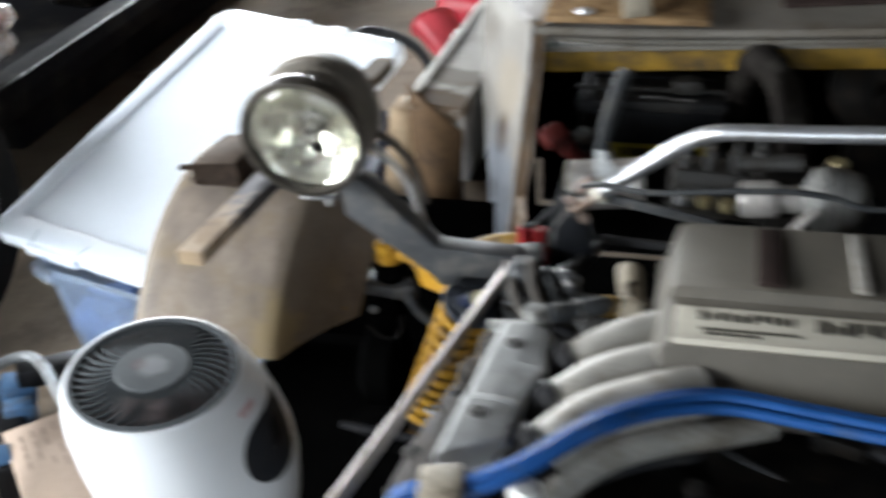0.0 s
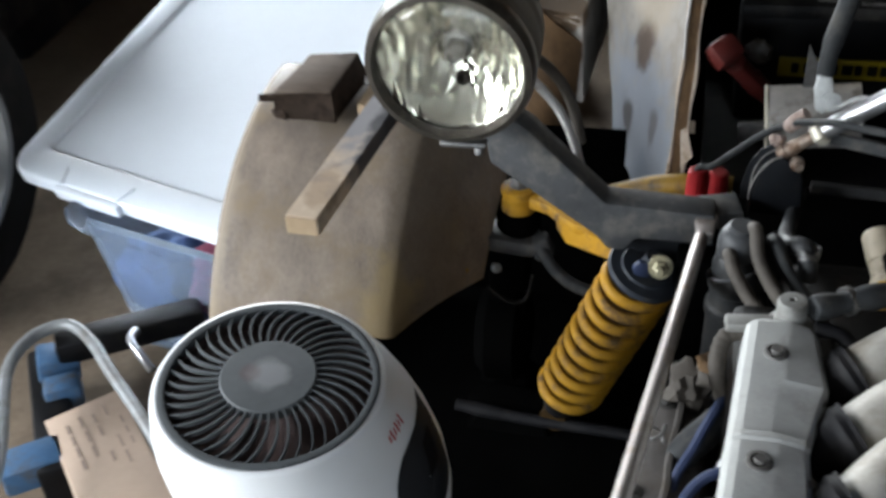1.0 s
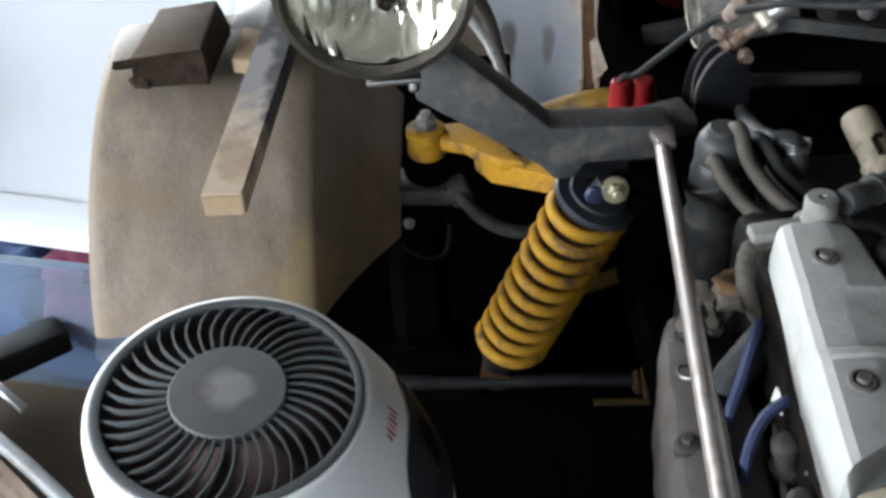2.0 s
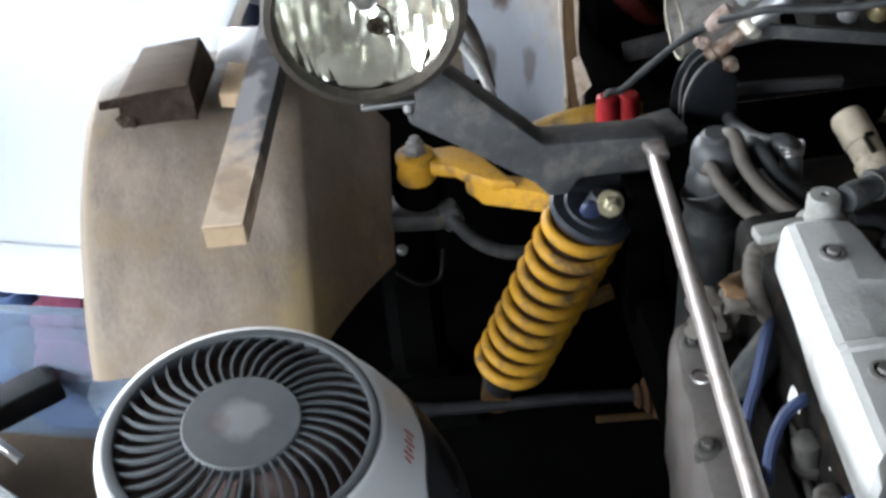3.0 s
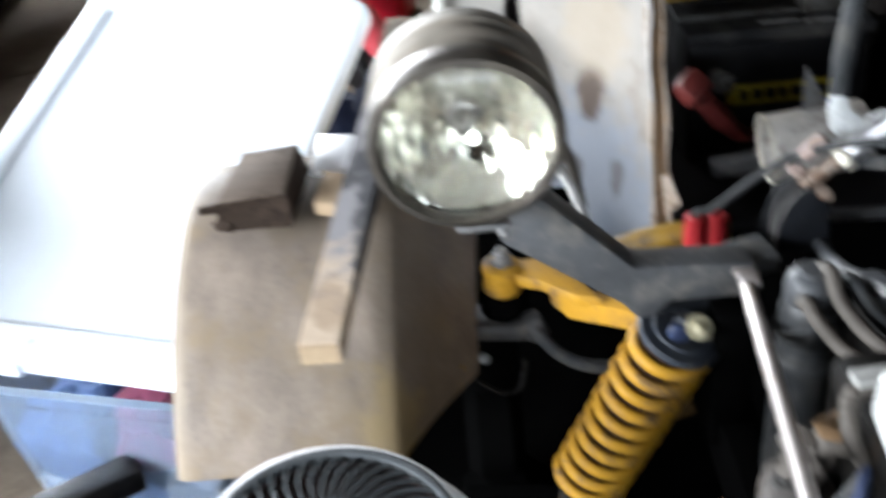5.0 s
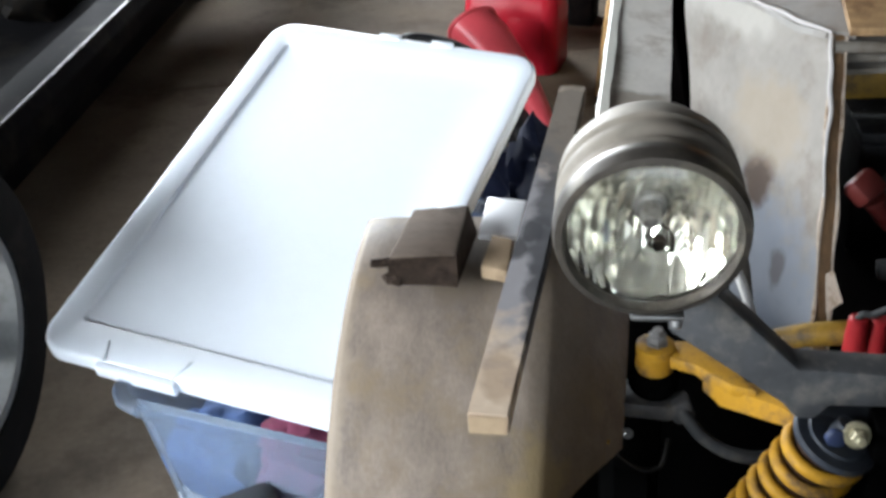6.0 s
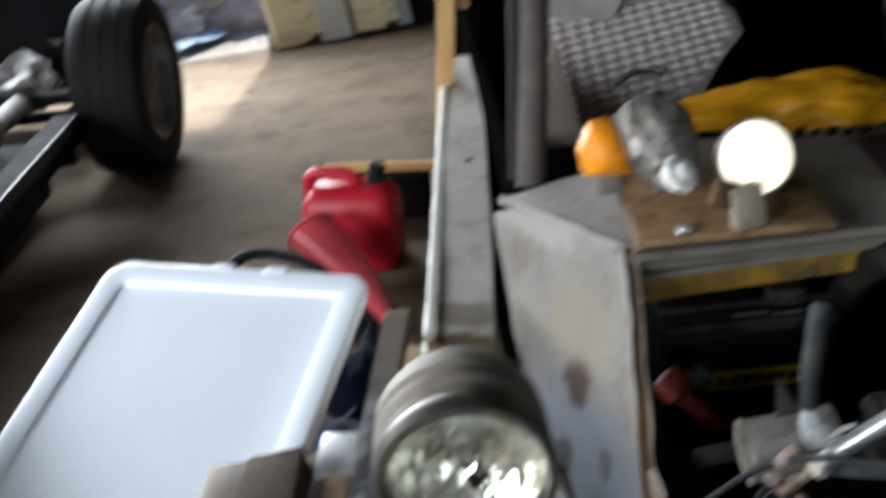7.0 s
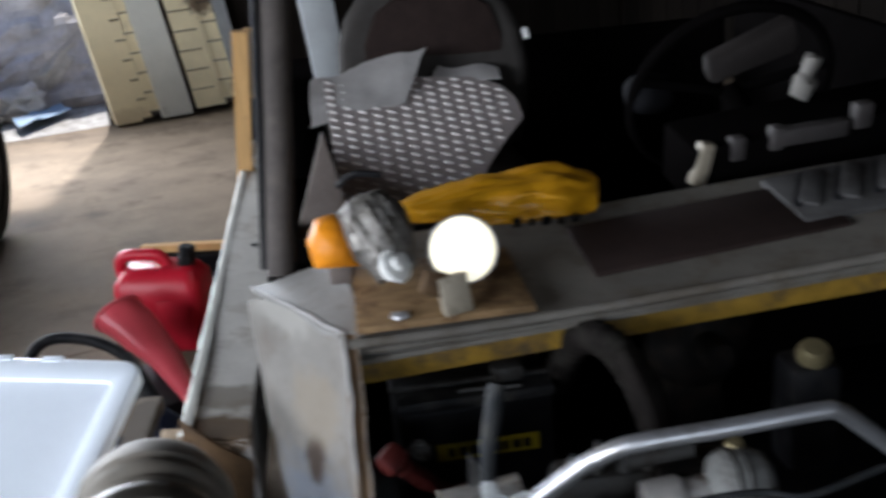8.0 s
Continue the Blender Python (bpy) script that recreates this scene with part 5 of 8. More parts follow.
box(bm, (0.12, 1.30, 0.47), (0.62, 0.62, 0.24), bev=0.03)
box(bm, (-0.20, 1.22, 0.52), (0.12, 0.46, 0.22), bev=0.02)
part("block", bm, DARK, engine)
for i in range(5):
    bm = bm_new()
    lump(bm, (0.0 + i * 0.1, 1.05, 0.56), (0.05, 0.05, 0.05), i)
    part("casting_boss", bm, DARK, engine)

# valve cover, cast, with raised ribs and screws
bm = bm_new()
sections = []
for a, w, pad in ((1.040, 0.0, 1), (1.046, 0.8, 1), (1.056, 1.0, 1), (1.160, 1.0, 1), (1.164, 1.15, 1), (1.170, 1.15, 0.6), (1.176, 1.0, 0), (1.205, 1.0, 0), (1.244, 1.0, 0), (1.252, 1.0, 1), (1.335, 1.0, 1), (1.346, 1.0, 1), (1.353, 0.7, 1), (1.356, 0.2, 1)):
    k = 0.006 * (1 - w)
    zt = 0.680 - k * 2 + 0.0022 * pad - (0.012 if w == 0 else 0)
    lt = -0.245 - 0.030 * (1.36 - a) / 0.315 + k
    rt = -0.1845 + 0.026 * max(0.0, min(1.0, (a - 1.165) / 0.10)) - 0.016 * max(0.0, (a - 1.30) / 0.056) - k
    ct = -0.196 - 0.020 * (1.36 - a) / 0.24 - 0.008 * (1 - pad)
    slant = 0.050 * max(0.0, 1 - (a - 1.040) / 0.11)
    row = [(lt, 0.610), (lt - 0.001, 0.640), (lt + 0.002, zt - 0.010), (lt + 0.006, zt - 0.003), (lt + 0.014, zt), (ct - 0.003, zt), (ct + 0.001, zt - 0.0005), (rt - 0.006, zt - 0.006), (rt, zt - 0.012), (rt + 0.001, 0.580)]
    sections.append([(x, a + slant * (x - lt) / (rt - lt), z) for x, z in row])
rings(bm, sections)
bmesh.ops.recalc_face_normals(bm, faces=bm.faces[:])
cover = part("valve_cover", bm, ENGALU, engine, "pale cast aluminium valve cover", angle=20)
for l, a in ((-0.215, 1.293), (-0.233, 1.132), (-0.178, 1.240), (-0.190, 1.120)):
    bm = bm_new()
    zt = 0.682 if l < -0.2 else 0.668
    lathe(bm, (l, a, zt - 0.004), (0.1, 0, 1), [(0.013, 0), (0.013, 0.006), (0.010, 0.007), (0.010, 0.004), (0.006, 0.004), (0.006, 0.010), (0.001, 0.010)], 18)
    part("cover_screw", bm, DULLALLOY, cover)
bm = bm_new()
lathe(bm, (-0.197, 1.366, 0.640), (0, 0, 1), [(0.026, 0), (0.026, 0.022), (0.025, 0.026), (0.018, 0.030), (0.0165, 0.034), (0.0165, 0.054), (0.0145, 0.058), (0.004, 0.0585), (0.003, 0.056), (0.001, 0.056)], 32)
box(bm, (-0.232, 1.362, 0.664), (0.070, 0.022, 0.013), turned(0, 0, 6), bev=0.004)
part("oil_cap", bm, CAPALLOY, cover, "aluminium oil filler neck and cap")
bm = bm_new()
tube(bm, [(-0.235, 1.365, 0.648), (-0.262, 1.360, 0.645), (-0.271, 1.345, 0.630), (-0.270, 1.325, 0.610), (-0.258, 1.305, 0.590), (-0.248, 1.29, 0.572)], lambda t: 0.0095 + 0.0005 * math.sin(t * 90), n=12, steps=14)
part("cover_gasket_hose", bm, HOSEBROWN, cover, "brown-grey bent breather tube")

# plenum cover with stepped top and badge plate
bm = bm_new()
secs = []
for a, z, inset in ((1.225, 0.640, 0.0), (1.228, 0.672, 0.0), (1.250, 0.690, 0.006), (1.268, 0.722, 0.012), (1.372, 0.734, 0.014), (1.38, 0.748, 0.02), (1.555, 0.752, 0.02), (1.575, 0.743, 0.024), (1.586, 0.70, 0.018), (1.588, 0.64, 0.01)):
    l0, l1 = -0.020 + inset, 0.600 - inset
    secs.append([(l0 - 0.034, a, 0.630), (l0 - 0.030, a, min(0.66, z - 0.006)), (l0 - 0.003, a, z - 0.005), (l0 + 0.006, a, z), (l1 - 0.03, a, z), (l1 - 0.012, a, z - 0.006), (l1, a, z - 0.022), (l1 + 0.006, a, 0.635)])
rings(bm, secs)
bmesh.ops.recalc_face_normals(bm, faces=bm.faces[:])
plenum = part("plenum_cover", bm, PLENUM, engine, "dusty brown-grey plastic plenum cover")
bm = bm_new()
box(bm, (0.29, 1.223, 0.655), (0.645, 0.012, 0.022), bev=0.004)
part("lower_lip", bm, PLENUM, plenum)
for l0, l1, m in ((0.112, 0.150, PAD), (0.243, 0.262, RUNNER), (0.34, 0.42, PLENUM)):
    bm = bm_new()
    box(bm, ((l0 + l1) / 2, 1.470, 0.7525), (l1 - l0, 0.165, 0.008), turned(-1, 0, 0), bev=0.003)
    part("raised_panel", bm, m, plenum)
bm = bm_new()
box(bm, (0.29, 1.310, 0.7285), (0.57, 0.078, 0.008), turned(6.5, 0, 0), bev=0.003)
badge = part("badge_plate", bm, BADGE, plenum, "pale badge plate with dark relief bars")
bm = bm_new()
box(bm, (0.29, 1.276, 0.7265), (0.575, 0.006, 0.010), turned(6.5, 0, 0), bev=0.002)
part("badge_ledge", bm, BADGE, badge)
x0 = 0.038
for i, (w, tall, o) in enumerate(((0.010, 0.020, 0), (0.006, 0.014, -2), (0.011, 0.017, 1), (0.005, 0.020, 0), (0.012, 0.015, -2), (0.008, 0.020, 0), (0.011, 0.013, 3), (0.006, 0.019, 0), (0.010, 0.016, -1), (0.004, 0.020, 0), (0.016, 0.028, -4), (0.010, 0.018, -8), (0.017, 0.028, -4), (0.008, 0.020, 0), (0.016, 0.027, -4), (0.009, 0.015, 2), (0.018, 0.028, -4), (0.012, 0.020, -6))):
    bm = bm_new()
    box(bm, (x0 + w / 2, 1.328 + o * 0.001, 0.7341 + o * 0.000114), (w, tall, 0.004), turned(6.5, 0, 0), bev=0.001, seg=1)
    part("relief_bar", bm, BADGEDARK, badge)
    x0 += w + 0.0045 + (0.026 if i == 9 else 0)
for l0, l1, a in ((0.040, 0.172, 1.300), (0.046, 0.120, 1.291)):
    bm = bm_new()
    box(bm, ((l0 + l1) / 2, a, 0.7309 + (a - 1.300) * 0.114), (l1 - l0, 0.0045, 0.004), turned(6.5, 0, 0))
    part("relief_bar", bm, BADGEDARK, badge)

# intake runners
for i, (la, lb, a, b) in enumerate(((-0.150, -0.015, 1.285, 1.365), (-0.158, -0.010, 1.195, 1.285), (-0.165, -0.005, 1.100, 1.215))):
    bm = bm_new()
    tube(bm, [(la - 0.030, a - 0.01, 0.585), (la - 0.012, a, 0.622), (la + 0.03, a + 0.018, 0.650), (la + 0.08, (a + b) / 2 + 0.01, 0.664), (lb, b, 0.668), (lb + 0.05, b + 0.03, 0.664)], lambda t: 0.034 + 0.006 * t, n=20)
    run = part("intake_runner", bm, RUNNER, engine, "rough cast aluminium intake runner", angle=80)
    bm = bm_new()
    tube(bm, [(la - 0.036, a - 0.013, 0.565), (la - 0.026, a - 0.008, 0.598), (la - 0.010, a + 0.001, 0.624), (la + 0.012, a + 0.010, 0.641), (la + 0.026, a + 0.016, 0.649)], lambda t: 0.0395 + 0.002 * (t > 0.8) + 0.001 * math.sin(t * 40), n=22, steps=6)
    part("rubber_boot", bm, RUBBER, run, "black rubber boot")

bm = bm_new()
tube(bm, [(-0.15, 1.035, 0.590), (-0.11, 1.085, 0.622), (-0.06, 1.128, 0.638), (0.01, 1.168, 0.640), (0.07, 1.194, 0.638), (0.14, 1.235, 0.630)], lambda t: 0.023 - 0.005 * t, n=18)
part("lower_branch", bm, RUNNER, engine, "pale cast branch under the leads", angle=80)

# blue leads over the runners
leads = thing("ignition_leads", (0.0, 1.12, 0.60), "bundle of bright blue ignition leads across the engine", "ignition leads", CAR)
for i in range(3):
    o, z = i * 0.0165, 0.005 * (i % 2)
    bm = bm_new()
    tube(bm, [(-0.335, 0.995 - o * 0.7, 0.60), (-0.30, 1.000 - o, 0.655 + z), (-0.23, 1.012 - o, 0.672 + z), (-0.16, 1.040 - o, 0.690 + z), (-0.08, 1.115 - o, 0.706 + z), (0.0, 1.180 - o, 0.700 + z), (0.08, 1.215 - o, 0.690 + z), (0.18, 1.210 - o, 0.684 + z), (0.30, 1.195 - o, 0.682 + z), (0.48, 1.185 - o, 0.675 + z)], 0.0074, n=10)
    part("lead", bm, BLUE, leads)
bm = bm_new()
box(bm, (-0.245, 0.985, 0.676), (0.055, 0.075, 0.026), turned(0, -6, 10), bev=0.006)
part("lead_clip", bm, BEIGE, leads, "pale plastic lead clip")
bm = bm_new()
lathe(bm, (-0.15, 1.005, 0.662), (0.2, 0, 1), [(0.02, 0), (0.022, 0.012), (0.018, 0.022), (0.001, 0.024)], 20)
part("lead_cap", bm, WHITEPART, leads)

# lower plumbing beside the valve cover
hose = thing("engine_hoses", (-0.3, 1.25, 0.45), "dusty black and grey hoses beside the valve cover", "hoses", CAR)
bm = bm_new()
tube(bm, [(-0.205, 1.330, 0.585), (-0.238, 1.315, 0.582), (-0.271, 1.294, 0.562), (-0.300, 1.274, 0.535), (-0.318, 1.25, 0.49)], 0.0185, n=16)
part("fat_hose", bm, HOSEGREY, hose)
for pts in ([(-0.240, 1.335, 0.600), (-0.250, 1.32, 0.600), (-0.268, 1.295, 0.592), (-0.289, 1.258, 0.565), (-0.308, 1.225, 0.540), (-0.315, 1.18, 0.50)], [(-0.235, 1.215, 0.575), (-0.262, 1.208, 0.582), (-0.285, 1.198, 0.570), (-0.305, 1.17, 0.545), (-0.318, 1.12, 0.50)], [(-0.24, 1.10, 0.57), (-0.275, 1.085, 0.572), (-0.30, 1.05, 0.54), (-0.31, 1.0, 0.50)]):
    bm = bm_new()
    tube(bm, pts, 0.0062, n=8)
    part("blue_wire", bm, FADEDBLUE, hose, "thin faded blue wire")
gear = thing("gear_housing", (-0.325, 1.24, 0.35), "grimy cast alloy gear housing with bolts below the strut bar", "gear housing", CAR)
bm = bm_new()
loops = []
for a, w, zt in ((1.418, 0.040, 0.490), (1.410, 0.055, 0.512), (1.395, 0.070, 0.526), (1.365, 0.085, 0.532), (1.30, 0.092, 0.536), (1.24, 0.100, 0.540), (1.16, 0.098, 0.540), (1.08, 0.096, 0.536)):
    c0 = w / 2 - 0.331 - 0.07 * max(0.0, 1.385 - a) ** 0.4
    loops.append([Vector((c0 + x * w / 2, a, z)) for x, z in ((-1.0, 0.36), (-1.0, zt - 0.040), (-0.96, zt - 0.018), (-0.82, zt - 0.006), (-0.55, zt), (-0.12, zt + 0.001), (-0.05, zt + 0.007), (0.06, zt + 0.007), (0.13, zt - 0.003), (0.70, zt - 0.008), (0.96, zt - 0.026), (1.0, 0.36))])
rings(bm, loops)
bmesh.ops.recalc_face_normals(bm, faces=bm.faces[:])
bmesh.ops.subdivide_edges(bm, edges=[e for e in bm.edges if e.calc_length() > 0.03], cuts=3, use_grid_fill=True)
for vt in bm.verts:
    vt.co += 0.0035 * noise.noise_vector(vt.co * 26)
part("casting", bm, GRIMYPALE, gear, angle=30)
for l, a, z in ((-0.322, 1.357, 0.534), (-0.350, 1.205, 0.540), (-0.303, 1.250, 0.534), (-0.352, 1.120, 0.540)):
    bm = bm_new()
    lathe(bm, (l, a, z - 0.016), (-0.1, 0, 1), [(0.014, 0), (0.014, 0.014), (0.010, 0.017)], 16)
    bolt(bm, (l - 0.001, a, z), (-0.1, 0, 1), 0.0065)
    part("bolt_boss", bm, GRIMY, gear)
bm = bm_new()
loop_c = Vector((-0.334, 1.282, 0.552))
tube(bm, [loop_c + Vector((0.012 * math.cos(q * 0.9), 0.016 * math.sin(q * 0.9), 0.004 * q - 0.01)) for q in range(8)], 0.002, n=6)
part("wire_loop", bm, STEEL, gear, "bent wire loop")
bm = bm_new()
lump(bm, (-0.300, 1.375, 0.550), (0.026, 0.026, 0.026), 12, rough=0.6)
part("hose_fitting", bm, HOSEBROWN, gear)
bm = bm_new()
lump(bm, (-0.266, 1.372, 0.590), (0.026, 0.018, 0.014), 9, rough=0.3)
part("rusty_fitting", bm, BROWNSTUFF, hose, "rusty brown fitting")
for l, a, z in ((-0.236, 1.325, 0.545), (-0.262, 1.175, 0.548), (-0.266, 1.110, 0.548)):
    bm = bm_new()
    lathe(bm, (l, a, z - 0.03), (-0.15, 0, 1), [(0.017, 0), (0.017, 0.016), (0.012, 0.018), (0.012, 0.034), (0.014, 0.036), (0.014, 0.046), (0.008, 0.050), (0.001, 0.050)], 14)
    part("plug", bm, GRIMY, hose, "grimy metal plug")
bm = bm_new()
box(bm, (-0.248, 1.226, 0.560), (0.026, 0.034, 0.020), turned(0, 10, 14), bev=0.003)
box(bm, (-0.250, 1.226, 0.571), (0.012, 0.014, 0.006), turned(0, 10, 14), bev=0.002)
part("lead_holder", bm, CLIPWHITE, hose, "small dusty white lead holder")
bm = bm_new()
lump(bm, (-0.268, 1.375, 0.572), (0.030, 0.022, 0.018), 17, rough=0.35)
part("crust", bm, HOSEBROWN, hose, "crusted fitting")
for i, (p, q) in enumerate((((-0.228, 1.345, 0.510), (-0.262, 1.215, 0.525)), ((-0.236, 1.300, 0.535), (-0.256, 1.140, 0.560)), ((-0.262, 1.205, 0.520), (-0.288, 1.06, 0.530)))):
    bm = bm_new()
    rod(bm, p, q, 0.0045)
    part("feed_pipe", bm, (DULLALLOY, ENGALU, DULLALLOY)[i], hose, "thin grey feed pipe along the cover")

# dim plumbing below the leads
for pts, r, m in (([(-0.16, 1.03, 0.570), (-0.112, 1.090, 0.600), (-0.04, 1.145, 0.607), (0.025, 1.186, 0.600), (0.06, 1.22, 0.575)], 0.0095, HOSEGREY), ([(0.05, 1.250, 0.570), (0.075, 1.228, 0.583), (0.12, 1.200, 0.586), (0.17, 1.168, 0.580), (0.21, 1.11, 0.560)], 0.0080, HOSEGREY), ([(-0.06, 1.03, 0.575), (0.0, 1.075, 0.592), (0.07, 1.105, 0.596), (0.16, 1.100, 0.590), (0.26, 1.13, 0.580)], 0.012, RUBBER), ([(0.20, 1.26, 0.60), (0.231, 1.235, 0.622), (0.29, 1.20, 0.625), (0.36, 1.18, 0.610)], 0.010, RUBBER)):
    bm = bm_new()
    tube(bm, pts, r, n=12)
    part("lower_hose", bm, m, hose)
bm = bm_new()
lump(bm, (0.085, 1.226, 0.618), (0.030, 0.014, 0.014), 31, rough=0.4)
part("rusty_fitting", bm, BROWNSTUFF, hose, "rusty brown fitting")
bm = bm_new()
lathe(bm, (0.05, 1.142, 0.570), (0.1, -0.3, 1), [(0.022, 0), (0.022, 0.012), (0.017, 0.016), (0.017, 0.024), (0.010, 0.028), (0.001, 0.028)], 20)
part("round_plug", bm, GRIMY, hose)
bm = bm_new()
box(bm, (0.235, 1.212, 0.628), (0.050, 0.026, 0.024), turned(0, 4, -14), bev=0.005)
box(bm, (0.205, 1.222, 0.628), (0.016, 0.030, 0.028), turned(0, 4, -14), bev=0.003)
part("plug_socket", bm, DARK, hose, "dark plastic plug socket")

# fluid reservoir with three hoses
res = thing("fluid_reservoir", (-0.265, 1.52, 0.42), "dusty black fluid reservoir with three bent hoses", "reservoir", CAR)
bm = bm_new()
lathe(bm, (-0.252, 1.548, 0.36), (0.02, 0.0, 1), [(0.034, 0), (0.034, 0.17), (0.037, 0.174), (0.037, 0.186), (0.033, 0.190), (0.033, 0.212), (0.036, 0.215), (0.036, 0.226), (0.0335, 0.230), (0.0335, 0.250), (0.030, 0.262), (0.0265, 0.268)], 36)
part("body", bm, RESERVOIR, res)
bm = bm_new()
lathe(bm, (-0.249, 1.548, 0.626), (0.02, 0.0, 1), [(0.0275, 0), (0.0285, 0.003), (0.0285, 0.018), (0.026, 0.028), (0.021, 0.035), (0.0175, 0.037), (0.0175, 0.041), (0.015, 0.043), (0.001, 0.043)], 32)
part("cap", bm, CAPGREY, res, "dusty grey domed cap")
bm = bm_new()
tube(bm, [Vector((-0.2505, 1.548, 0.600)) + Vector((0.0345 * math.cos(q * 0.5), 0.0345 * math.sin(q * 0.5), 0.016 * math.cos(q * 0.5 + 0.6))) for q in range(14)], 0.0022, n=6, smooth=True, steps=3)
part("band", bm, CAPGREY, res, "bent metal band")
for pts, m in (([(-0.262, 1.530, 0.634), (-0.261, 1.518, 0.642), (-0.254, 1.500, 0.630), (-0.232, 1.470, 0.609), (-0.214, 1.430, 0.612), (-0.198, 1.40, 0.598), (-0.19, 1.38, 0.57)], HOSEBROWN), ([(-0.236, 1.552, 0.662), (-0.232, 1.535, 0.668), (-0.227, 1.512, 0.646), (-0.208, 1.480, 0.624), (-0.180, 1.440, 0.610), (-0.160, 1.41, 0.600), (-0.15, 1.39, 0.575)], HOSEBROWN), ([(-0.210, 1.548, 0.650), (-0.204, 1.532, 0.652), (-0.191, 1.510, 0.630), (-0.165, 1.480, 0.608), (-0.149, 1.440, 0.604), (-0.135, 1.41, 0.585)], HOSEGREY)):
    bm = bm_new()
    tube(bm, pts, 0.0088, n=14)
    part("hose", bm, m, res)
bm = bm_new()
tube(bm, [(-0.158, 1.82, 0.548), (-0.161, 1.79, 0.556), (-0.176, 1.70, 0.580), (-0.190, 1.60, 0.622), (-0.190, 1.560, 0.640), (-0.184, 1.545, 0.646), (-0.172, 1.536, 0.648), (-0.167, 1.530, 0.634), (-0.166, 1.524, 0.610)], lambda t: 0.0105 if t < 0.62 else 0.0125, n=14)
part("hose_tee", bm, CAPGREY, res, "dusty grey cross pipe with an elbow")
bm = bm_new()
lathe(bm, (-0.066, 1.512, 0.605), (-0.18, 0.86, 0.45), [(0.022, 0), (0.022, 0.022), (0.019, 0.024), (0.019, 0.046), (0.0205, 0.047), (0.0205, 0.082), (0.018, 0.088), (0.001, 0.089)], 24)
conn = part("connector", bm, BEIGE, res, "beige plastic connector")
bm = bm_new()
box(bm, (-0.076, 1.532, 0.637), (0.005, 0.026, 0.006), turned(26, 0, 12), bev=0.002)
box(bm, (-0.072, 1.545, 0.643), (0.012, 0.006, 0.006), turned(26, 0, 12), bev=0.002)
part("latch", bm, DARK, conn)
bm = bm_new()
for q in range(3):
    tube(bm, [(-0.168 + 0.0135 * math.cos(k * 0.7), 1.530 + 0.0135 * math.sin(k * 0.7), 0.645 + 0.004 * q + 0.002 * math.sin(k * 2.1 + q)) for k in range(10)], 0.0014, n=6)
part("wire_clamp", bm, STEEL, res, "crinkled wire hose clamp")

# polished tube over the engine with its clamp and cables
brace = thing("engine_brace_tube", (0.2, 1.7, 0.7), "polished bent brace tube over the engine with joints", "brace tube", CAR)
bm = bm_new()
tube(bm, [(-0.150, 1.750, 0.692), (-0.10, 1.740, 0.736), (-0.03, 1.720, 0.797), (0.0, 1.704, 0.822), (0.03, 1.690, 0.842), (0.075, 1.680, 0.852), (0.18, 1.675, 0.857), (0.315, 1.675, 0.862), (0.35, 1.678, 0.856), (0.39, 1.685, 0.823), (0.47, 1.70, 0.75)], 0.0135, n=18)
part("tube", bm, CHROME, brace)
bm = bm_new()
rod(bm, (-0.152, 1.750, 0.690), (-0.178, 1.752, 0.668), 0.0095)
lathe(bm, (-0.176, 1.752, 0.670), (-0.72, 0.05, -0.62), [(0.0105, 0), (0.0105, 0.016), (0.013, 0.018), (0.013, 0.026), (0.009, 0.030)], 14)
part("rod_end", bm, ZINC, brace, "tarnished zinc rod end")
bm = bm_new()
lathe(bm, (-0.156, 1.750, 0.687), (0.64, -0.10, 0.60), [(0.016, 0), (0.0185, 0.003), (0.0185, 0.013), (0.016, 0.016), (0.012, 0.016)], 6)
part("lock_nut", bm, BADGE, brace, "pale hexagon lock nut")
bm = bm_new()
tube(bm, [(-0.189, 1.782, 0.680), (-0.180, 1.776, 0.694), (-0.168, 1.772, 0.708)], lambda t: 0.0115 - 0.002 * abs(2 * t - 1), n=14)
lump(bm, (-0.203, 1.765, 0.668), (0.010, 0.010, 0.010), 5, rough=0.6)
part("rusty_joint", bm, RUSTPALE, brace, "pale rusty joint sleeve")
bm = bm_new()
lathe(bm, (-0.176, 1.742, 0.648), (0.2, -1, 0.1), [(0.010, 0), (0.010, 0.008), (0.006, 0.010), (0.006, 0.018), (0.001, 0.018)], 14)
part("small_bolt", bm, ZINC, brace)
bm = bm_new()
prism(bm, [(-0.158, 1.776, 0.712), (-0.148, 1.776, 0.704), (-0.136, 1.776, 0.722), (-0.138, 1.776, 0.744), (-0.144, 1.776, 0.764), (-0.160, 1.776, 0.764), (-0.163, 1.776, 0.738)], (0, 0.016, 0.003), bev=0.003)
clamp_w = part("clamp", bm, CLIPWHITE, brace, "white clamp block with a lever")
bm = bm_new()
tube(bm, [(-0.148, 1.770, 0.722), (-0.128, 1.768, 0.726), (-0.112, 1.766, 0.736), (-0.096, 1.764, 0.742)], lambda t: 0.007 - 0.003 * t, n=8, flat=0.6)
lathe(bm, (-0.141, 1.774, 0.728), (0.1, -1, 0.35), [(0.013, 0), (0.013, 0.007), (0.006, 0.007), (0.006, 0.010), (0.001, 0.010)], 20)
part("lever", bm, CLIPWHITE, clamp_w, "white lever with pivot")
bm = bm_new()
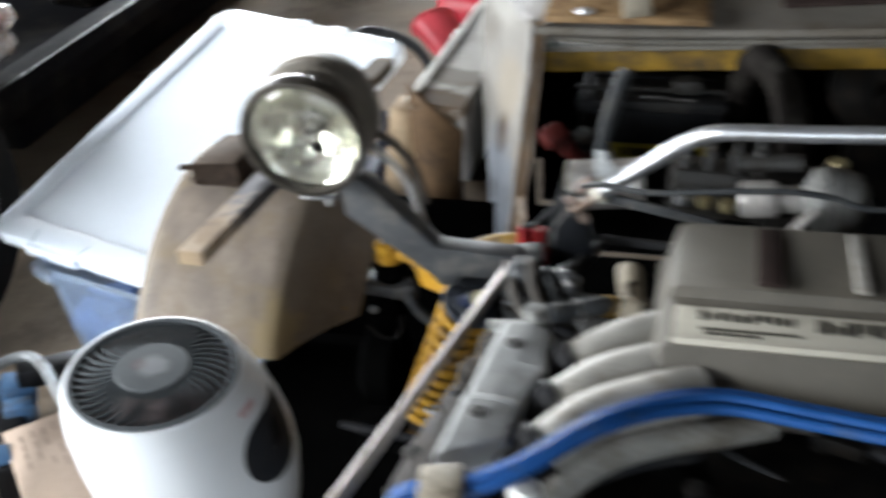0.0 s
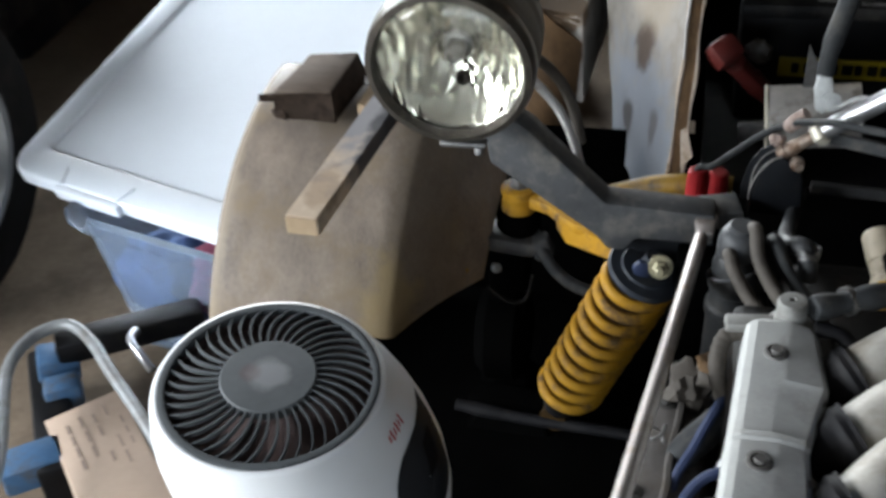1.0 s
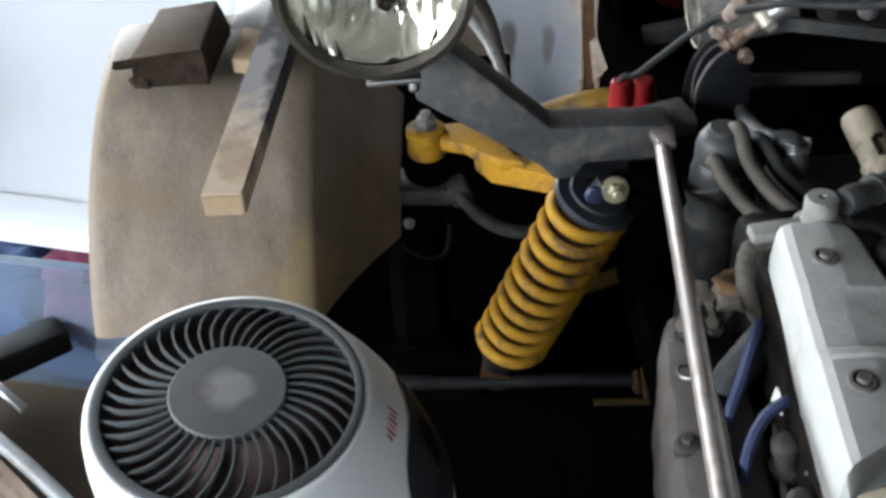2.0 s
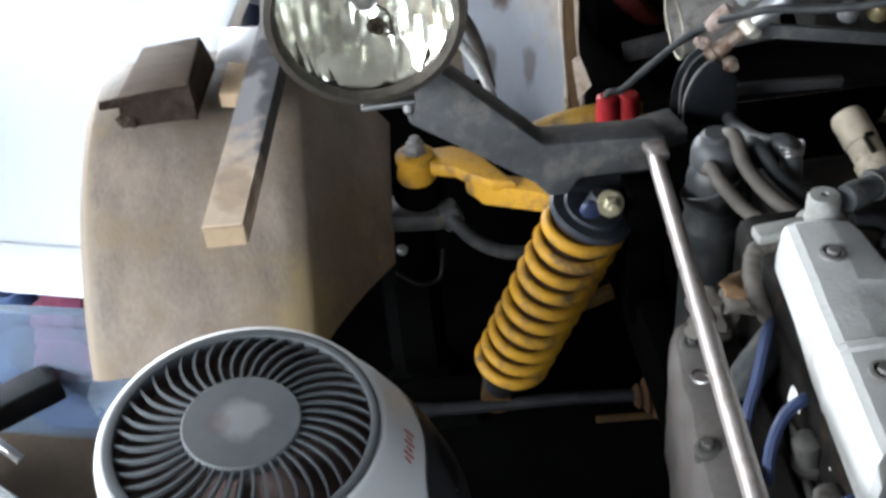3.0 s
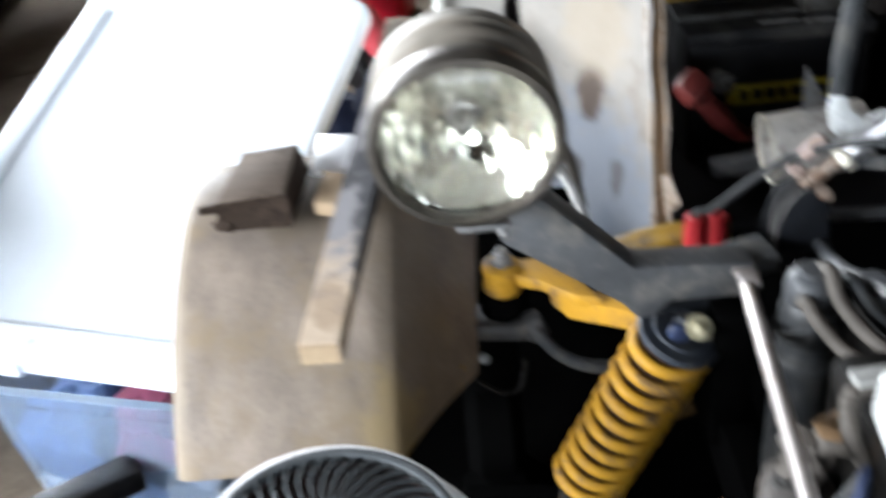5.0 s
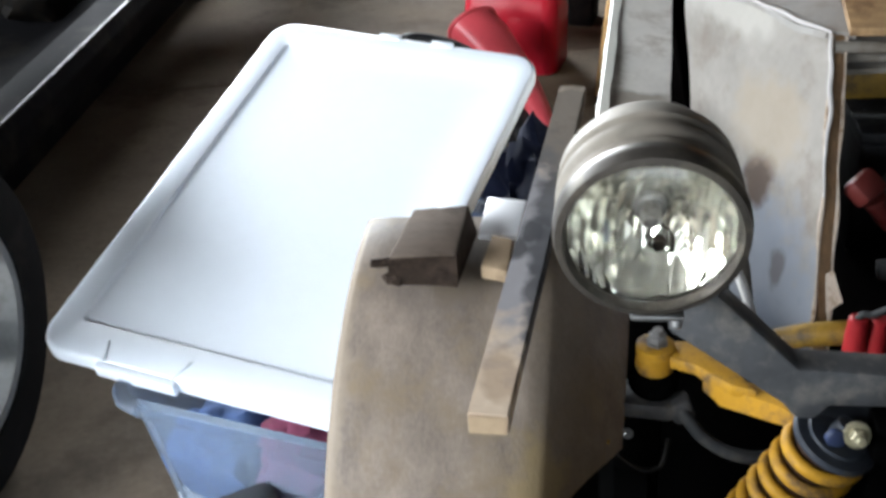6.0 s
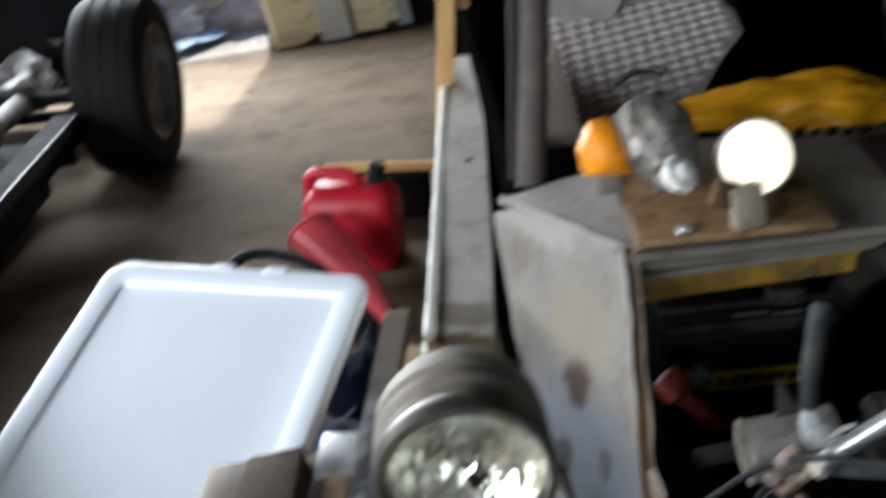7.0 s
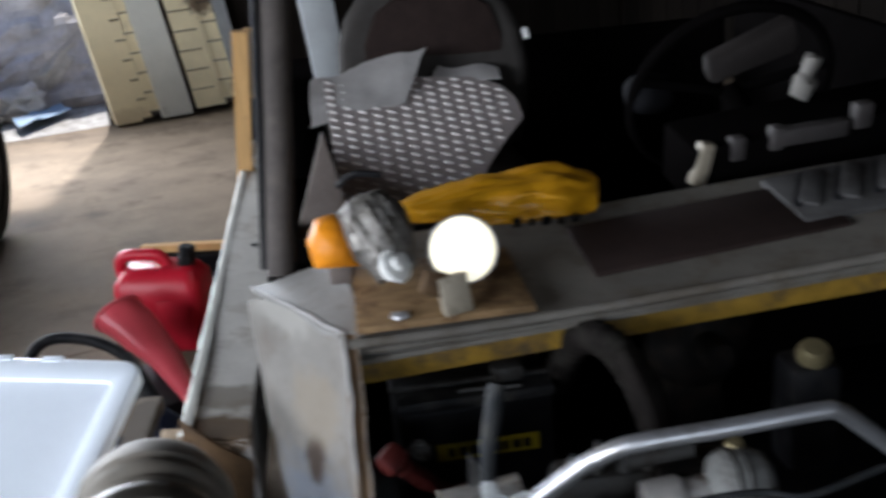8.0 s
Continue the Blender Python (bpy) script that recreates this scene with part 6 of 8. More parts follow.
tube(bm, [(-0.308, 1.868, 0.546), (-0.300, 1.868, 0.555), (-0.285, 1.860, 0.561), (-0.258, 1.840, 0.598), (-0.220, 1.810, 0.650), (-0.189, 1.780, 0.686), (-0.166, 1.742, 0.712), (-0.140, 1.700, 0.736), (-0.110, 1.676, 0.743), (-0.05, 1.640, 0.757), (0.074, 1.615, 0.781), (0.158, 1.615, 0.786), (0.217, 1.62, 0.778), (0.286, 1.62, 0.762), (0.42, 1.66, 0.762)], 0.0052, n=10)
part("cable", bm, HOSEGREY, brace, "dark cable")
bm = bm_new()
tube(bm, [(-0.152, 1.785, 0.760), (-0.146, 1.80, 0.80), (-0.128, 1.83, 0.86), (-0.118, 1.845, 0.885)], lambda t: 0.0135 if t > 0.3 else 0.012, n=14)
part("grip", bm, HOSEGREY, brace, "grey rubber grip")
# clevis of two dark plates under the joint
for k in (0, 1):
    bm = bm_new()
    o = Vector((-0.014 * k, 0.022 * k, 0.006 * k))
    prism(bm, [Vector(p) + o for p in ((-0.232, 1.735, 0.566), (-0.230, 1.735, 0.600), (-0.222, 1.735, 0.630), (-0.210, 1.735, 0.650), (-0.196, 1.735, 0.658), (-0.175, 1.735, 0.645), (-0.165, 1.735, 0.625), (-0.162, 1.735, 0.580), (-0.175, 1.735, 0.560))], (0.002, 0.006, 0), bev=0.0015)
    part("clevis_plate", bm, CLEVIS, brace, "dark grey clevis plate")
bm = bm_new()
box(bm, (-0.045, 1.760, 0.662), (0.20, 0.010, 0.018), turned(0, 11.5, 0), bev=0.002)
part("flat_bar", bm, ARMGREY, brace, "flat grey bar")
bm = bm_new()
box(bm, (-0.070, 1.80, 0.570), (0.15, 0.012, 0.016), turned(0, 3, 0), bev=0.002)
part("flat_bar", bm, BRACKET, brace)

for k, line in enumerate(([(-0.233, 1.757, 0.572), (-0.231, 1.757, 0.614), (-0.220, 1.757, 0.643), (-0.203, 1.757, 0.658), (-0.190, 1.757, 0.664)], [(-0.233, 1.734, 0.566), (-0.2335, 1.734, 0.604), (-0.2225, 1.734, 0.636), (-0.209, 1.734, 0.653), (-0.196, 1.734, 0.660)])):
    bm = bm_new()
    tube(bm, line, 0.0016, n=6)
    part("clevis_rim", bm, DULLALLOY, brace, "worn bare rim of the clevis plate")

breather = thing("breather_hose", (-0.10, 1.40, 0.62), "black breather hose with a yellow band behind the valve cover", "hose", CAR)
bm = bm_new()
tube(bm, [(-0.175, 1.365, 0.690), (-0.150, 1.378, 0.688), (-0.118, 1.392, 0.690), (-0.075, 1.415, 0.680), (-0.035, 1.40, 0.672), (-0.01, 1.37, 0.668)], lambda t: 0.0135 + 0.0015 * math.sin(t * 17), n=14)
part("hose", bm, HOSEGREY, breather)
for a, b, r, m in (((-0.100, 1.408, 0.683), (-0.085, 1.413, 0.681), 0.0168, YELLOWDIRTY), ((-0.075, 1.415, 0.680), (-0.048, 1.408, 0.675), 0.0185, BEIGE), ((-0.14, 1.385, 0.687), (-0.134, 1.389, 0.687), 0.0165, STEEL)):
    bm = bm_new()
    rod(bm, a, b, r)
    part("band", bm, m, breather)
bm = bm_new()
tube(bm, [(-0.172, 1.352, 0.672), (-0.145, 1.35, 0.668), (-0.128, 1.335, 0.655), (-0.122, 1.31, 0.63)], 0.009, n=10)
part("branch", bm, RUBBER, breather)

boots = thing("cable_boots", (-0.30, 1.865, 0.48), "pair of red rubber cable boots", "cable boots", CAR)
for l in (-0.306, -0.276):
    bm = bm_new()
    lathe(bm, (l, 1.868, 0.478), (0.03, 0, 1), [(0.017, 0), (0.017, 0.05), (0.0155, 0.068), (0.012, 0.071), (0.001, 0.071)], 18)
    part("boot", bm, REDRUB, boots)

duct = thing("air_duct", (-0.18, 1.84, 0.60), "open-ended bare metal air duct", "air duct", CAR)
bm = bm_new()
u, v, d = axes_for((1, 0.0, 0.10))
c = Vector((-0.216, 1.856, 0.652))
rings(bm, [circle(c + d * h, u, v, r, 40) for r, h in ((0.045, 0.02), (0.0465, 0), (0.0465, 0.13), (0.044, 0.13), (0.044, 0.02))], closed=True)
bmesh.ops.recalc_face_normals(bm, faces=bm.faces[:])
pipe = part("pipe", bm, DUCTMETAL, duct)
# pale ring added round the opening: the edge's highlight is in its colour
bm = bm_new()
rings(bm, [circle(c + d * o, u, v, r, 40) for r, o in ((0.0445, 0.001), (0.0475, -0.001), (0.0480, 0.002), (0.0466, 0.004))], closed=True)
bmesh.ops.recalc_face_normals(bm, faces=bm.faces[:])
part("rim", bm, BADGE, pipe, "pale ring for the rim's highlight")
bm = bm_new()
prism(bm, [(-0.170, 1.86, 0.690), (-0.128, 1.86, 0.690), (-0.136, 1.86, 0.708), (-0.169, 1.86, 0.768)], (0, 0.003, 0))
part("fin", bm, STEEL, duct, "pointed sheet metal fin")

# pumps and alternator behind the plenum
aux = thing("alternator", (0.25, 1.80, 0.5), "silver alternator with round cooling housing", "alternator", CAR)
bm = bm_new()
lathe(bm, (0.186, 1.765, 0.698), (1, 0, 0), [(0.020, 0), (0.030, 0.004), (0.040, 0.010), (0.050, 0.016), (0.057, 0.030), (0.058, 0.055), (0.054, 0.068), (0.054, 0.076), (0.048, 0.090), (0.030, 0.102), (0.014, 0.106)], 40)
alt = part("housing", bm, CAPALLOY, aux, "rounded grey cast housing")
bm = bm_new()
tube(bm, [(0.170, 1.715, 0.648), (0.176, 1.710, 0.668), (0.190, 1.708, 0.690), (0.208, 1.708, 0.708)], lambda t: 0.011 - 0.003 * t, n=10, flat=0.7)
part("lug", bm, DUCTMETAL, alt, "bright cast lug")
for h in (0.034, 0.052):
    bm = bm_new()
    rings(bm, [circle((0.186 + h + o, 1.765, 0.698), Vector((0, 1, 0)), Vector((0, 0, 1)), r, 40) for r, o in ((0.056, 0), (0.0605, 0.001), (0.0605, 0.005), (0.056, 0.006))], closed=True)
    bmesh.ops.recalc_face_normals(bm, faces=bm.faces[:])
    part("rib", bm, GRIMY, alt)
bm = bm_new()
lathe(bm, (0.084, 1.768, 0.690), (1, 0, 0.06), [(0.018, 0), (0.029, 0.003), (0.032, 0.008), (0.032, 0.060), (0.024, 0.066), (0.024, 0.110), (0.015, 0.112)], 28)
part("silver_tube", bm, DUCTMETAL, aux, "short silver tube")
bm = bm_new()
rod(bm, (0.075, 1.83, 0.728), (0.185, 1.83, 0.734), 0.016)
part("back_tube", bm, GRIMY, aux)
bm = bm_new()
lathe(bm, (0.240, 1.795, 0.738), (0, -0.3, 1), [(0.008, 0), (0.008, 0.010), (0.015, 0.012), (0.015, 0.020), (0.012, 0.024), (0.001, 0.025)], 18)
part("brass_fitting", bm, BRASS, aux, "small brass fitting")
for i, (x, h) in enumerate(((0.03, 0.05), (0.075, 0.045), (0.115, 0.055), (-0.01, 0.03))):
    bm = bm_new()
    lathe(bm, (x, 1.84, 0.69), (0.05, -0.1, 1), [(0.010, 0), (0.010, h), (0.013, h), (0.013, h + 0.010), (0.006, h + 0.012), (0.006, h + 0.03), (0.001, h + 0.03)], 12)
    part("stud", bm, STEEL, aux)
bm = bm_new()
box(bm, (0.07, 1.86, 0.66), (0.22, 0.08, 0.10), turned(0, 4, 3), bev=0.02)
part("pump_body", bm, GRIMY, aux)
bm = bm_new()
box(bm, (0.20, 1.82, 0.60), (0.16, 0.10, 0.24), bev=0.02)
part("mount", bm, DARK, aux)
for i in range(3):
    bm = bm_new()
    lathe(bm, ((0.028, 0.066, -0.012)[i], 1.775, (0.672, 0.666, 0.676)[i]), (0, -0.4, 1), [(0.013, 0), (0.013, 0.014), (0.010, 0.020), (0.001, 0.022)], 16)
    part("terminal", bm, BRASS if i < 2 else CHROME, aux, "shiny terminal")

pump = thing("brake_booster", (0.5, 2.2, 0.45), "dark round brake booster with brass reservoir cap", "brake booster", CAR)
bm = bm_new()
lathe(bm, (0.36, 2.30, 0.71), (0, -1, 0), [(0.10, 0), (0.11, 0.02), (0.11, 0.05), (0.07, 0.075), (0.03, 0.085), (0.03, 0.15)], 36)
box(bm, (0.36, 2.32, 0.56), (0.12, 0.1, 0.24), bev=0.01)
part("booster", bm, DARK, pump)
bm = bm_new()
lathe(bm, (0.50, 2.06, 0.735), (0, -0.3, 1), [(0.03, 0), (0.032, 0.012), (0.030, 0.02), (0.026, 0.022), (0.024, 0.028), (0.001, 0.03)], 28)
part("cap", bm, BRASS, pump, "brass coloured filler cap")
bm = bm_new()
box(bm, (0.50, 2.08, 0.62), (0.10, 0.10, 0.22), bev=0.02)
part("reservoir", bm, RUBBER, pump)

bighose = thing("intake_hose", (0.1, 2.1, 0.5), "thick black ribbed intake hose", "hose", CAR)
bm = bm_new()
tube(bm, [(0.075, 2.30, 0.62), (0.090, 2.20, 0.755), (0.115, 2.12, 0.806), (0.155, 2.06, 0.775), (0.185, 2.00, 0.68), (0.195, 1.95, 0.55)], lambda t: 0.031 + 0.0014 * math.sin(t * 130), n=20, steps=24)
part("hose", bm, DUSTHOSE, bighose)
bm = bm_new()
tube(bm, [(0.138, 2.03, 0.810), (0.146, 1.985, 0.785), (0.156, 1.94, 0.740), (0.166, 1.905, 0.66), (0.172, 1.895, 0.56)], 0.0165, n=14)
part("grey_pipe", bm, DUSTHOSE, bighose)

# battery
battery = thing("car_battery", (-0.10, 2.28, 0.45), "black car battery with yellow label and hold-down", "battery", CAR)
bm = bm_new()
box(bm, (-0.10, 2.29, 0.555), (0.30, 0.17, 0.20), bev=0.008)
part("case", bm, BLACK, battery)
bm = bm_new()
box(bm, (-0.10, 2.29, 0.666), (0.308, 0.176, 0.024), bev=0.006)
lid_b = part("lid", bm, BATTOP, battery, "dusty black battery lid")
for l0, l1, a, m in ((-0.232, -0.155, 2.275, BLACK), (-0.145, -0.068, 2.275, BLACK), (-0.058, 0.019, 2.275, BLACK), (-0.232, 0.022, 2.345, BLACK), (-0.130, -0.066, 2.225, DULLALLOY), (-0.060, -0.008, 2.216, DULLALLOY)):
    bm = bm_new()
    box(bm, ((l0 + l1) / 2, a, 0.680), (l1 - l0, 0.026 if m is BLACK else 0.006, 0.007), bev=0.002)
    part("cell_strip", bm, m, lid_b)
bm = bm_new()
box(bm, (-0.082, 2.2025, 0.565), (0.20, 0.004, 0.036), bev=0.001)
lab = part("label", bm, LABELYEL, battery, "yellow label with dark bars")
for i, w in enumerate((0.012, 0.016, 0.016, 0.014, 0.018, 0.012, 0.016, 0.014)):
    bm = bm_new()
    box(bm, (-0.160 + i * 0.021 + w / 2, 2.1995, 0.565), (w, 0.003, 0.018))
    part("print_bar", bm, BLACK, lab)
bm = bm_new()
box(bm, (-0.10, 2.250, 0.688), (0.32, 0.014, 0.010), bev=0.003)
part("hold_down", bm, GRIMY, battery, "bare metal hold-down bar")
bm = bm_new()
box(bm, (-0.03, 2.25, 0.70), (0.06, 0.05, 0.03), bev=0.006)
part("terminal_clamp", bm, GRIMY, battery)
bm = bm_new()
box(bm, (-0.279, 2.042, 0.664), (0.044, 0.050, 0.040), turned(20, 38, -34), bev=0.011)
tube(bm, [(-0.262, 2.056, 0.640), (-0.245, 2.068, 0.618), (-0.222, 2.084, 0.588), (-0.200, 2.100, 0.560), (-0.182, 2.112, 0.542)], lambda t: 0.023 - 0.004 * t + 0.003 * (0.35 < t < 0.6), n=10, flat=0.8)
tube(bm, [(-0.19, 2.105, 0.552), (-0.17, 2.12, 0.532), (-0.14, 2.15, 0.52)], 0.009, n=10)
part("red_terminal_cover", bm, REDDULL, battery, "dull red terminal cover")
bm = bm_new()
lump(bm, (-0.224, 2.08, 0.650), (0.022, 0.020, 0.018), 4, rough=0.7, sub=2)
part("foil_cap", bm, GRIMY, battery, "crumpled foil over the post", flat=True)
bm = bm_new()
box(bm, (-0.19, 2.03, 0.535), (0.11, 0.02, 0.03), turned(0, -8, 0), bev=0.004)
part("bracket", bm, BRACKET, battery)

# ---- things on and round the fender ----
# stick resting on the fender and the lamp
def beam_between(a, b, wide, high, up=(0, 0, 1), bev=0.002):
    a, b = Vector(a), Vector(b)
    d = (b - a).normalized()
    s = d.cross(Vector(up)).normalized()
    n = s.cross(d)
    bm = bm_new()
    k = 12
    rings(bm, [[a.lerp(b, i / k) + s * x * wide / 2 + n * z * high / 2 for x, z in ((-1, -1), (1, -1), (1, 1), (-1, 1))] for i in range(k + 1)])
    bmesh.ops.recalc_face_normals(bm, faces=bm.faces[:])
    bmesh.ops.bevel(bm, geom=[e for e in bm.edges if e.is_manifold and e.calc_face_angle(0) > 0.5], offset=bev, segments=2, affect="EDGES")
    return bm


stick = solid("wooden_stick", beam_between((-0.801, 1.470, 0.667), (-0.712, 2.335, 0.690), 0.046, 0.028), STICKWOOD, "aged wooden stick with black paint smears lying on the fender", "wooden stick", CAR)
part("end_grain", beam_between((-0.80115, 1.4685, 0.66696), (-0.8011, 1.4698, 0.66700), 0.043, 0.025, bev=0.0003), WOODOLD, stick, "sawn end grain")
bm = bm_new()
rings(bm, [[Vector(p) for p in q] for q in (((-0.972, 1.842, 0.612), (-0.872, 1.830, 0.614), (-0.852, 1.968, 0.624), (-0.948, 1.966, 0.622)), ((-0.963, 1.818, 0.668), (-0.870, 1.822, 0.672), (-0.864, 1.960, 0.674), (-0.944, 1.948, 0.672)))])
bmesh.ops.recalc_face_normals(bm, faces=bm.faces[:])
bmesh.ops.bevel(bm, geom=bm.edges[:], offset=0.003, segments=2, affect="EDGES", profile=0.5)
block = solid("wood_block", bm, BLOCKWOOD, "dark wood block with a darker splintered end on the fender", "wood block", CAR)
bm = bm_new()
sheet(bm, quad_grid((-0.972, 1.840, 0.611), (-0.870, 1.828, 0.613), (-0.869, 1.820, 0.669), (-0.962, 1.816, 0.665), n=14, m=8, wave=0.003, seed=2), Vector((0, 0.008, 0)))
part("dark_end", bm, DARKFACE, block, "dark uneven end grain")
# dark slab over the right face: the face's shade is put into the colour
bm = bm_new()
sheet(bm, quad_grid((-0.8705, 1.828, 0.615), (-0.851, 1.966, 0.624), (-0.8625, 1.958, 0.671), (-0.8685, 1.822, 0.669), n=14, m=6, wave=0.0015, seed=7), Vector((-0.006, 0, 0)))
part("shaded_side", bm, DARKFACE, block, "side face with its shade put into the colour")
bm = bm_new()
tube(bm, [(-0.955, 1.830, 0.655), (-0.970, 1.826, 0.654), (-0.985, 1.822, 0.655), (-0.990, 1.821, 0.656)], lambda t: 0.0075 - 0.002 * t, n=8)
lump(bm, (-0.962, 1.836, 0.621), (0.014, 0.008, 0.010), 5, rough=0.6)
part("splinter", bm, DARKFACE, block, "dark splinter")
bm = bm_new()
prism(bm, [(-0.848, 1.925, 0.634), (-0.79, 1.925, 0.632), (-0.78, 2.02, 0.640), (-0.84, 2.03, 0.640)], (0, 0, 0.010), bev=0.003)
solid("plastic_strip", bm, PLASTICWHITE, "white plastic strip beside the wood block", "plastic strip", CAR)
bm = bm_new()
prism(bm, [(-0.838, 1.845, 0.618), (-0.800, 1.835, 0.616), (-0.795, 1.90, 0.630), (-0.826, 1.91, 0.632)], (0, 0, 0.022), bev=0.003)
solid("wood_wedge", bm, WOODOLD, "small raw wood wedge under the stick", "wood wedge", CAR)

# ---- tote and lid ----
LID_O = Vector((-0.577, 3.188, 0.613))
lx = (Vector((-0.036, 2.872, 0.585)) - LID_O).normalized()
ly = (LID_O - Vector((-1.046, 2.354, 0.354)))
ly = (ly - lx * ly.dot(lx)).normalized()
lz = lx.cross(ly)
LIDW, LIDL = 0.627, 0.985
mid = LID_O + lx * LIDW / 2 - ly * LIDL / 2
LID = Matrix(((lx.x, ly.x, lz.x, mid.x), (lx.y, ly.y, lz.y, mid.y), (lx.z, ly.z, lz.z, mid.z), (0, 0, 0, 1)))
lid = thing("tote_lid", (0, 0, 0), "large white plastic storage lid lying askew on a tote", "storage lid", LID)


def outline(w, h, r, z):
    return [Vector((x, y, z)) for x, y in rounded(w, h, r, 8)]


bm = bm_new()
rings(bm, [outline(LIDW - 0.012, LIDL - 0.012, 0.05, -0.030), outline(LIDW, LIDL, 0.055, -0.030), outline(LIDW, LIDL, 0.055, -0.008), outline(LIDW - 0.006, LIDL - 0.006, 0.053, -0.002), outline(LIDW - 0.018, LIDL - 0.018, 0.05, 0.0), outline(LIDW - 0.105, LIDL - 0.14, 0.02, 0.0), outline(LIDW - 0.110, LIDL - 0.145, 0.018, -0.002), outline(LIDW - 0.114, LIDL - 0.149, 0.016, -0.007), outline(LIDW - 0.122, LIDL - 0.157, 0.014, -0.008), outline(LIDW - 0.30, LIDL - 0.34, 0.012, -0.006), outline(LIDW * 0.2, LIDL * 0.4, 0.01, -0.0055)])
bmesh.ops.recalc_face_normals(bm, faces=bm.faces[:])
part("panel", bm, LIDWHITE, lid, angle=50)
for x in (-0.035, 0.09):
    bm = bm_new()
    box(bm, (x, LIDL / 2 - 0.006, 0.0005), (0.05, 0.018, 0.006), turned(0, 0, 4), bev=0.002)
    part("latch_tab", bm, LIDWHITE, lid)
for s in (-1, 1):
    bm = bm_new()
    box(bm, (-0.10 + s * 0.075, -LIDL / 2 + 0.022, 0.001), (0.010, 0.045, 0.004), turned(0, 0, -20 * s), bev=0.0015)
    part("latch_rib", bm, LIDWHITE, lid)
bm = bm_new()
box(bm, (-0.10, -LIDL / 2 - 0.004, -0.016), (0.16, 0.018, 0.030), bev=0.006)
part("front_latch", bm, LIDWHITE, lid)

TOTEM = pose(-0.924, 2.229, 0, 0, 0, -30.3)
tote = thing("storage_tote", (0.22, 0.40, 0.0), "translucent blue-white plastic tote heaped with cloth", "storage tote", TOTEM)
TW, TL = 0.45, 0.80
loops = []
for ins, z in ((0.045, 0.002), (0.012, 0.285), (0.0, 0.293), (-0.012, 0.314), (-0.012, 0.330), (0.006, 0.330), (0.018, 0.293), (0.050, 0.008)):
    loops.append([p + Vector((TW / 2, TL / 2, 0)) for p in outline(TW - 2 * ins, TL - 2 * ins, 0.05, z)])
bm = bm_new()
rings(bm, loops)
bmesh.ops.recalc_face_normals(bm, faces=bm.faces[:])
tb = part("tub", bm, TOTE, tote)
tb.visible_shadow = False
random.seed(3)
for i, (x, y, z, s, m) in enumerate(((0.12, 0.13, 0.14, 0.10, 0), (0.30, 0.11, 0.19, 0.080, 1), (0.36, 0.20, 0.12, 0.08, 0), (0.14, 0.32, 0.16, 0.12, 0), (0.32, 0.34, 0.17, 0.11, 1), (0.20, 0.50, 0.24, 0.13, 0), (0.33, 0.56, 0.28, 0.11, 0), (0.16, 0.68, 0.28, 0.11, 1), (0.30, 0.70, 0.36, 0.12, 0), (0.10, 0.08, 0.05, 0.06, 2), (0.24, 0.07, 0.06, 0.06, 0), (0.36, 0.08, 0.07, 0.06, 2))):
    bm = bm_new()
    lump(bm, (x, y, z), (s * 1.1, s * 1.1, s * 0.9), seed=i, rough=0.35, sub=4)
    for vt in bm.verts:
        lean = 0.062 - 0.034 * min(1.0, vt.co.z / 0.29)
        vt.co = (min(TW - lean, max(lean, vt.co.x)), min(TL - lean, max(lean, vt.co.y)), max(0.012, min(0.322, vt.co.z)))
    part("cloth", bm, (BLUECLOTH, MAROON, FOAM)[m], tote, ("blue cloth", "maroon cloth", "grey cloth")[m])
# ---- air purifier ----
PH = Vector((-0.434, 1.4386, 0.570))
PN = Vector((0.035, -0.0915, 1.0)).normalized()
purifier = thing("air_purifier", (PH.x + 0.06, PH.y - 0.06, 0.20), "white plastic air purifier with round grey fan grille", "air purifier")
u = Vector((1, 0, 0))
v = PN.cross(u).normalized()
u = v.cross(PN).normalized()
shift = Vector((0.125, -0.06, 0))
bm = bm_new()
loops = []
SHELL = ((0.1455, -0.014, 0.0), (0.157, -0.036, 0.08), (0.1635, -0.058, 0.14), (0.1675, -0.085, 0.22), (0.170, -0.12, 0.30), (0.167, -0.165, 0.37), (0.155, -0.235, 0.42), (0.140, -0.31, 0.42), (0.13, -0.350, 0.42), (0.12, -0.366, 0.42))


def shell_ring(r, h, s, a):
    """The body leans with its rim at the top and stands level at its foot."""
    k = min(1.0, max(0.0, (-h - 0.03) / 0.15))
    n = PN.lerp(Vector((0, 0, 1)), k).normalized()
    e = n.cross(Vector((1, 0, 0))).normalized()
    return PH + PN * max(h, -0.05) + Vector((0, 0, min(0.0, h + 0.05))) + shift * s + r * (math.cos(a) * e.cross(n) + math.sin(a) * e)


def shell_point(arc, h, off=0.0):
    """A place on the purifier's side: arc in metres round it, h below the rim."""
    for (r0, h0, s0), (r1, h1, s1) in zip(SHELL, SHELL[1:]):
        if h0 >= h >= h1:
            t = (h - h0) / (h1 - h0)
            return shell_ring(r0 + (r1 - r0) * t + off, h, s0 + (s1 - s0) * t, arc / 0.165)


for r, h, s in ((0.1285, -0.036, 0), (0.1285, -0.006, 0), (0.132, 0.002, 0), (0.139, 0.003, 0), (0.1425, -0.002, 0)) + SHELL:
    loops.append([shell_ring(r, h, s, 2 * math.pi * k / 72) for k in range(72)])
rings(bm, loops)
bmesh.ops.recalc_face_normals(bm, faces=bm.faces[:])
shell = part("shell", bm, PLASTICWHITE, purifier, angle=70)
bm = bm_new()
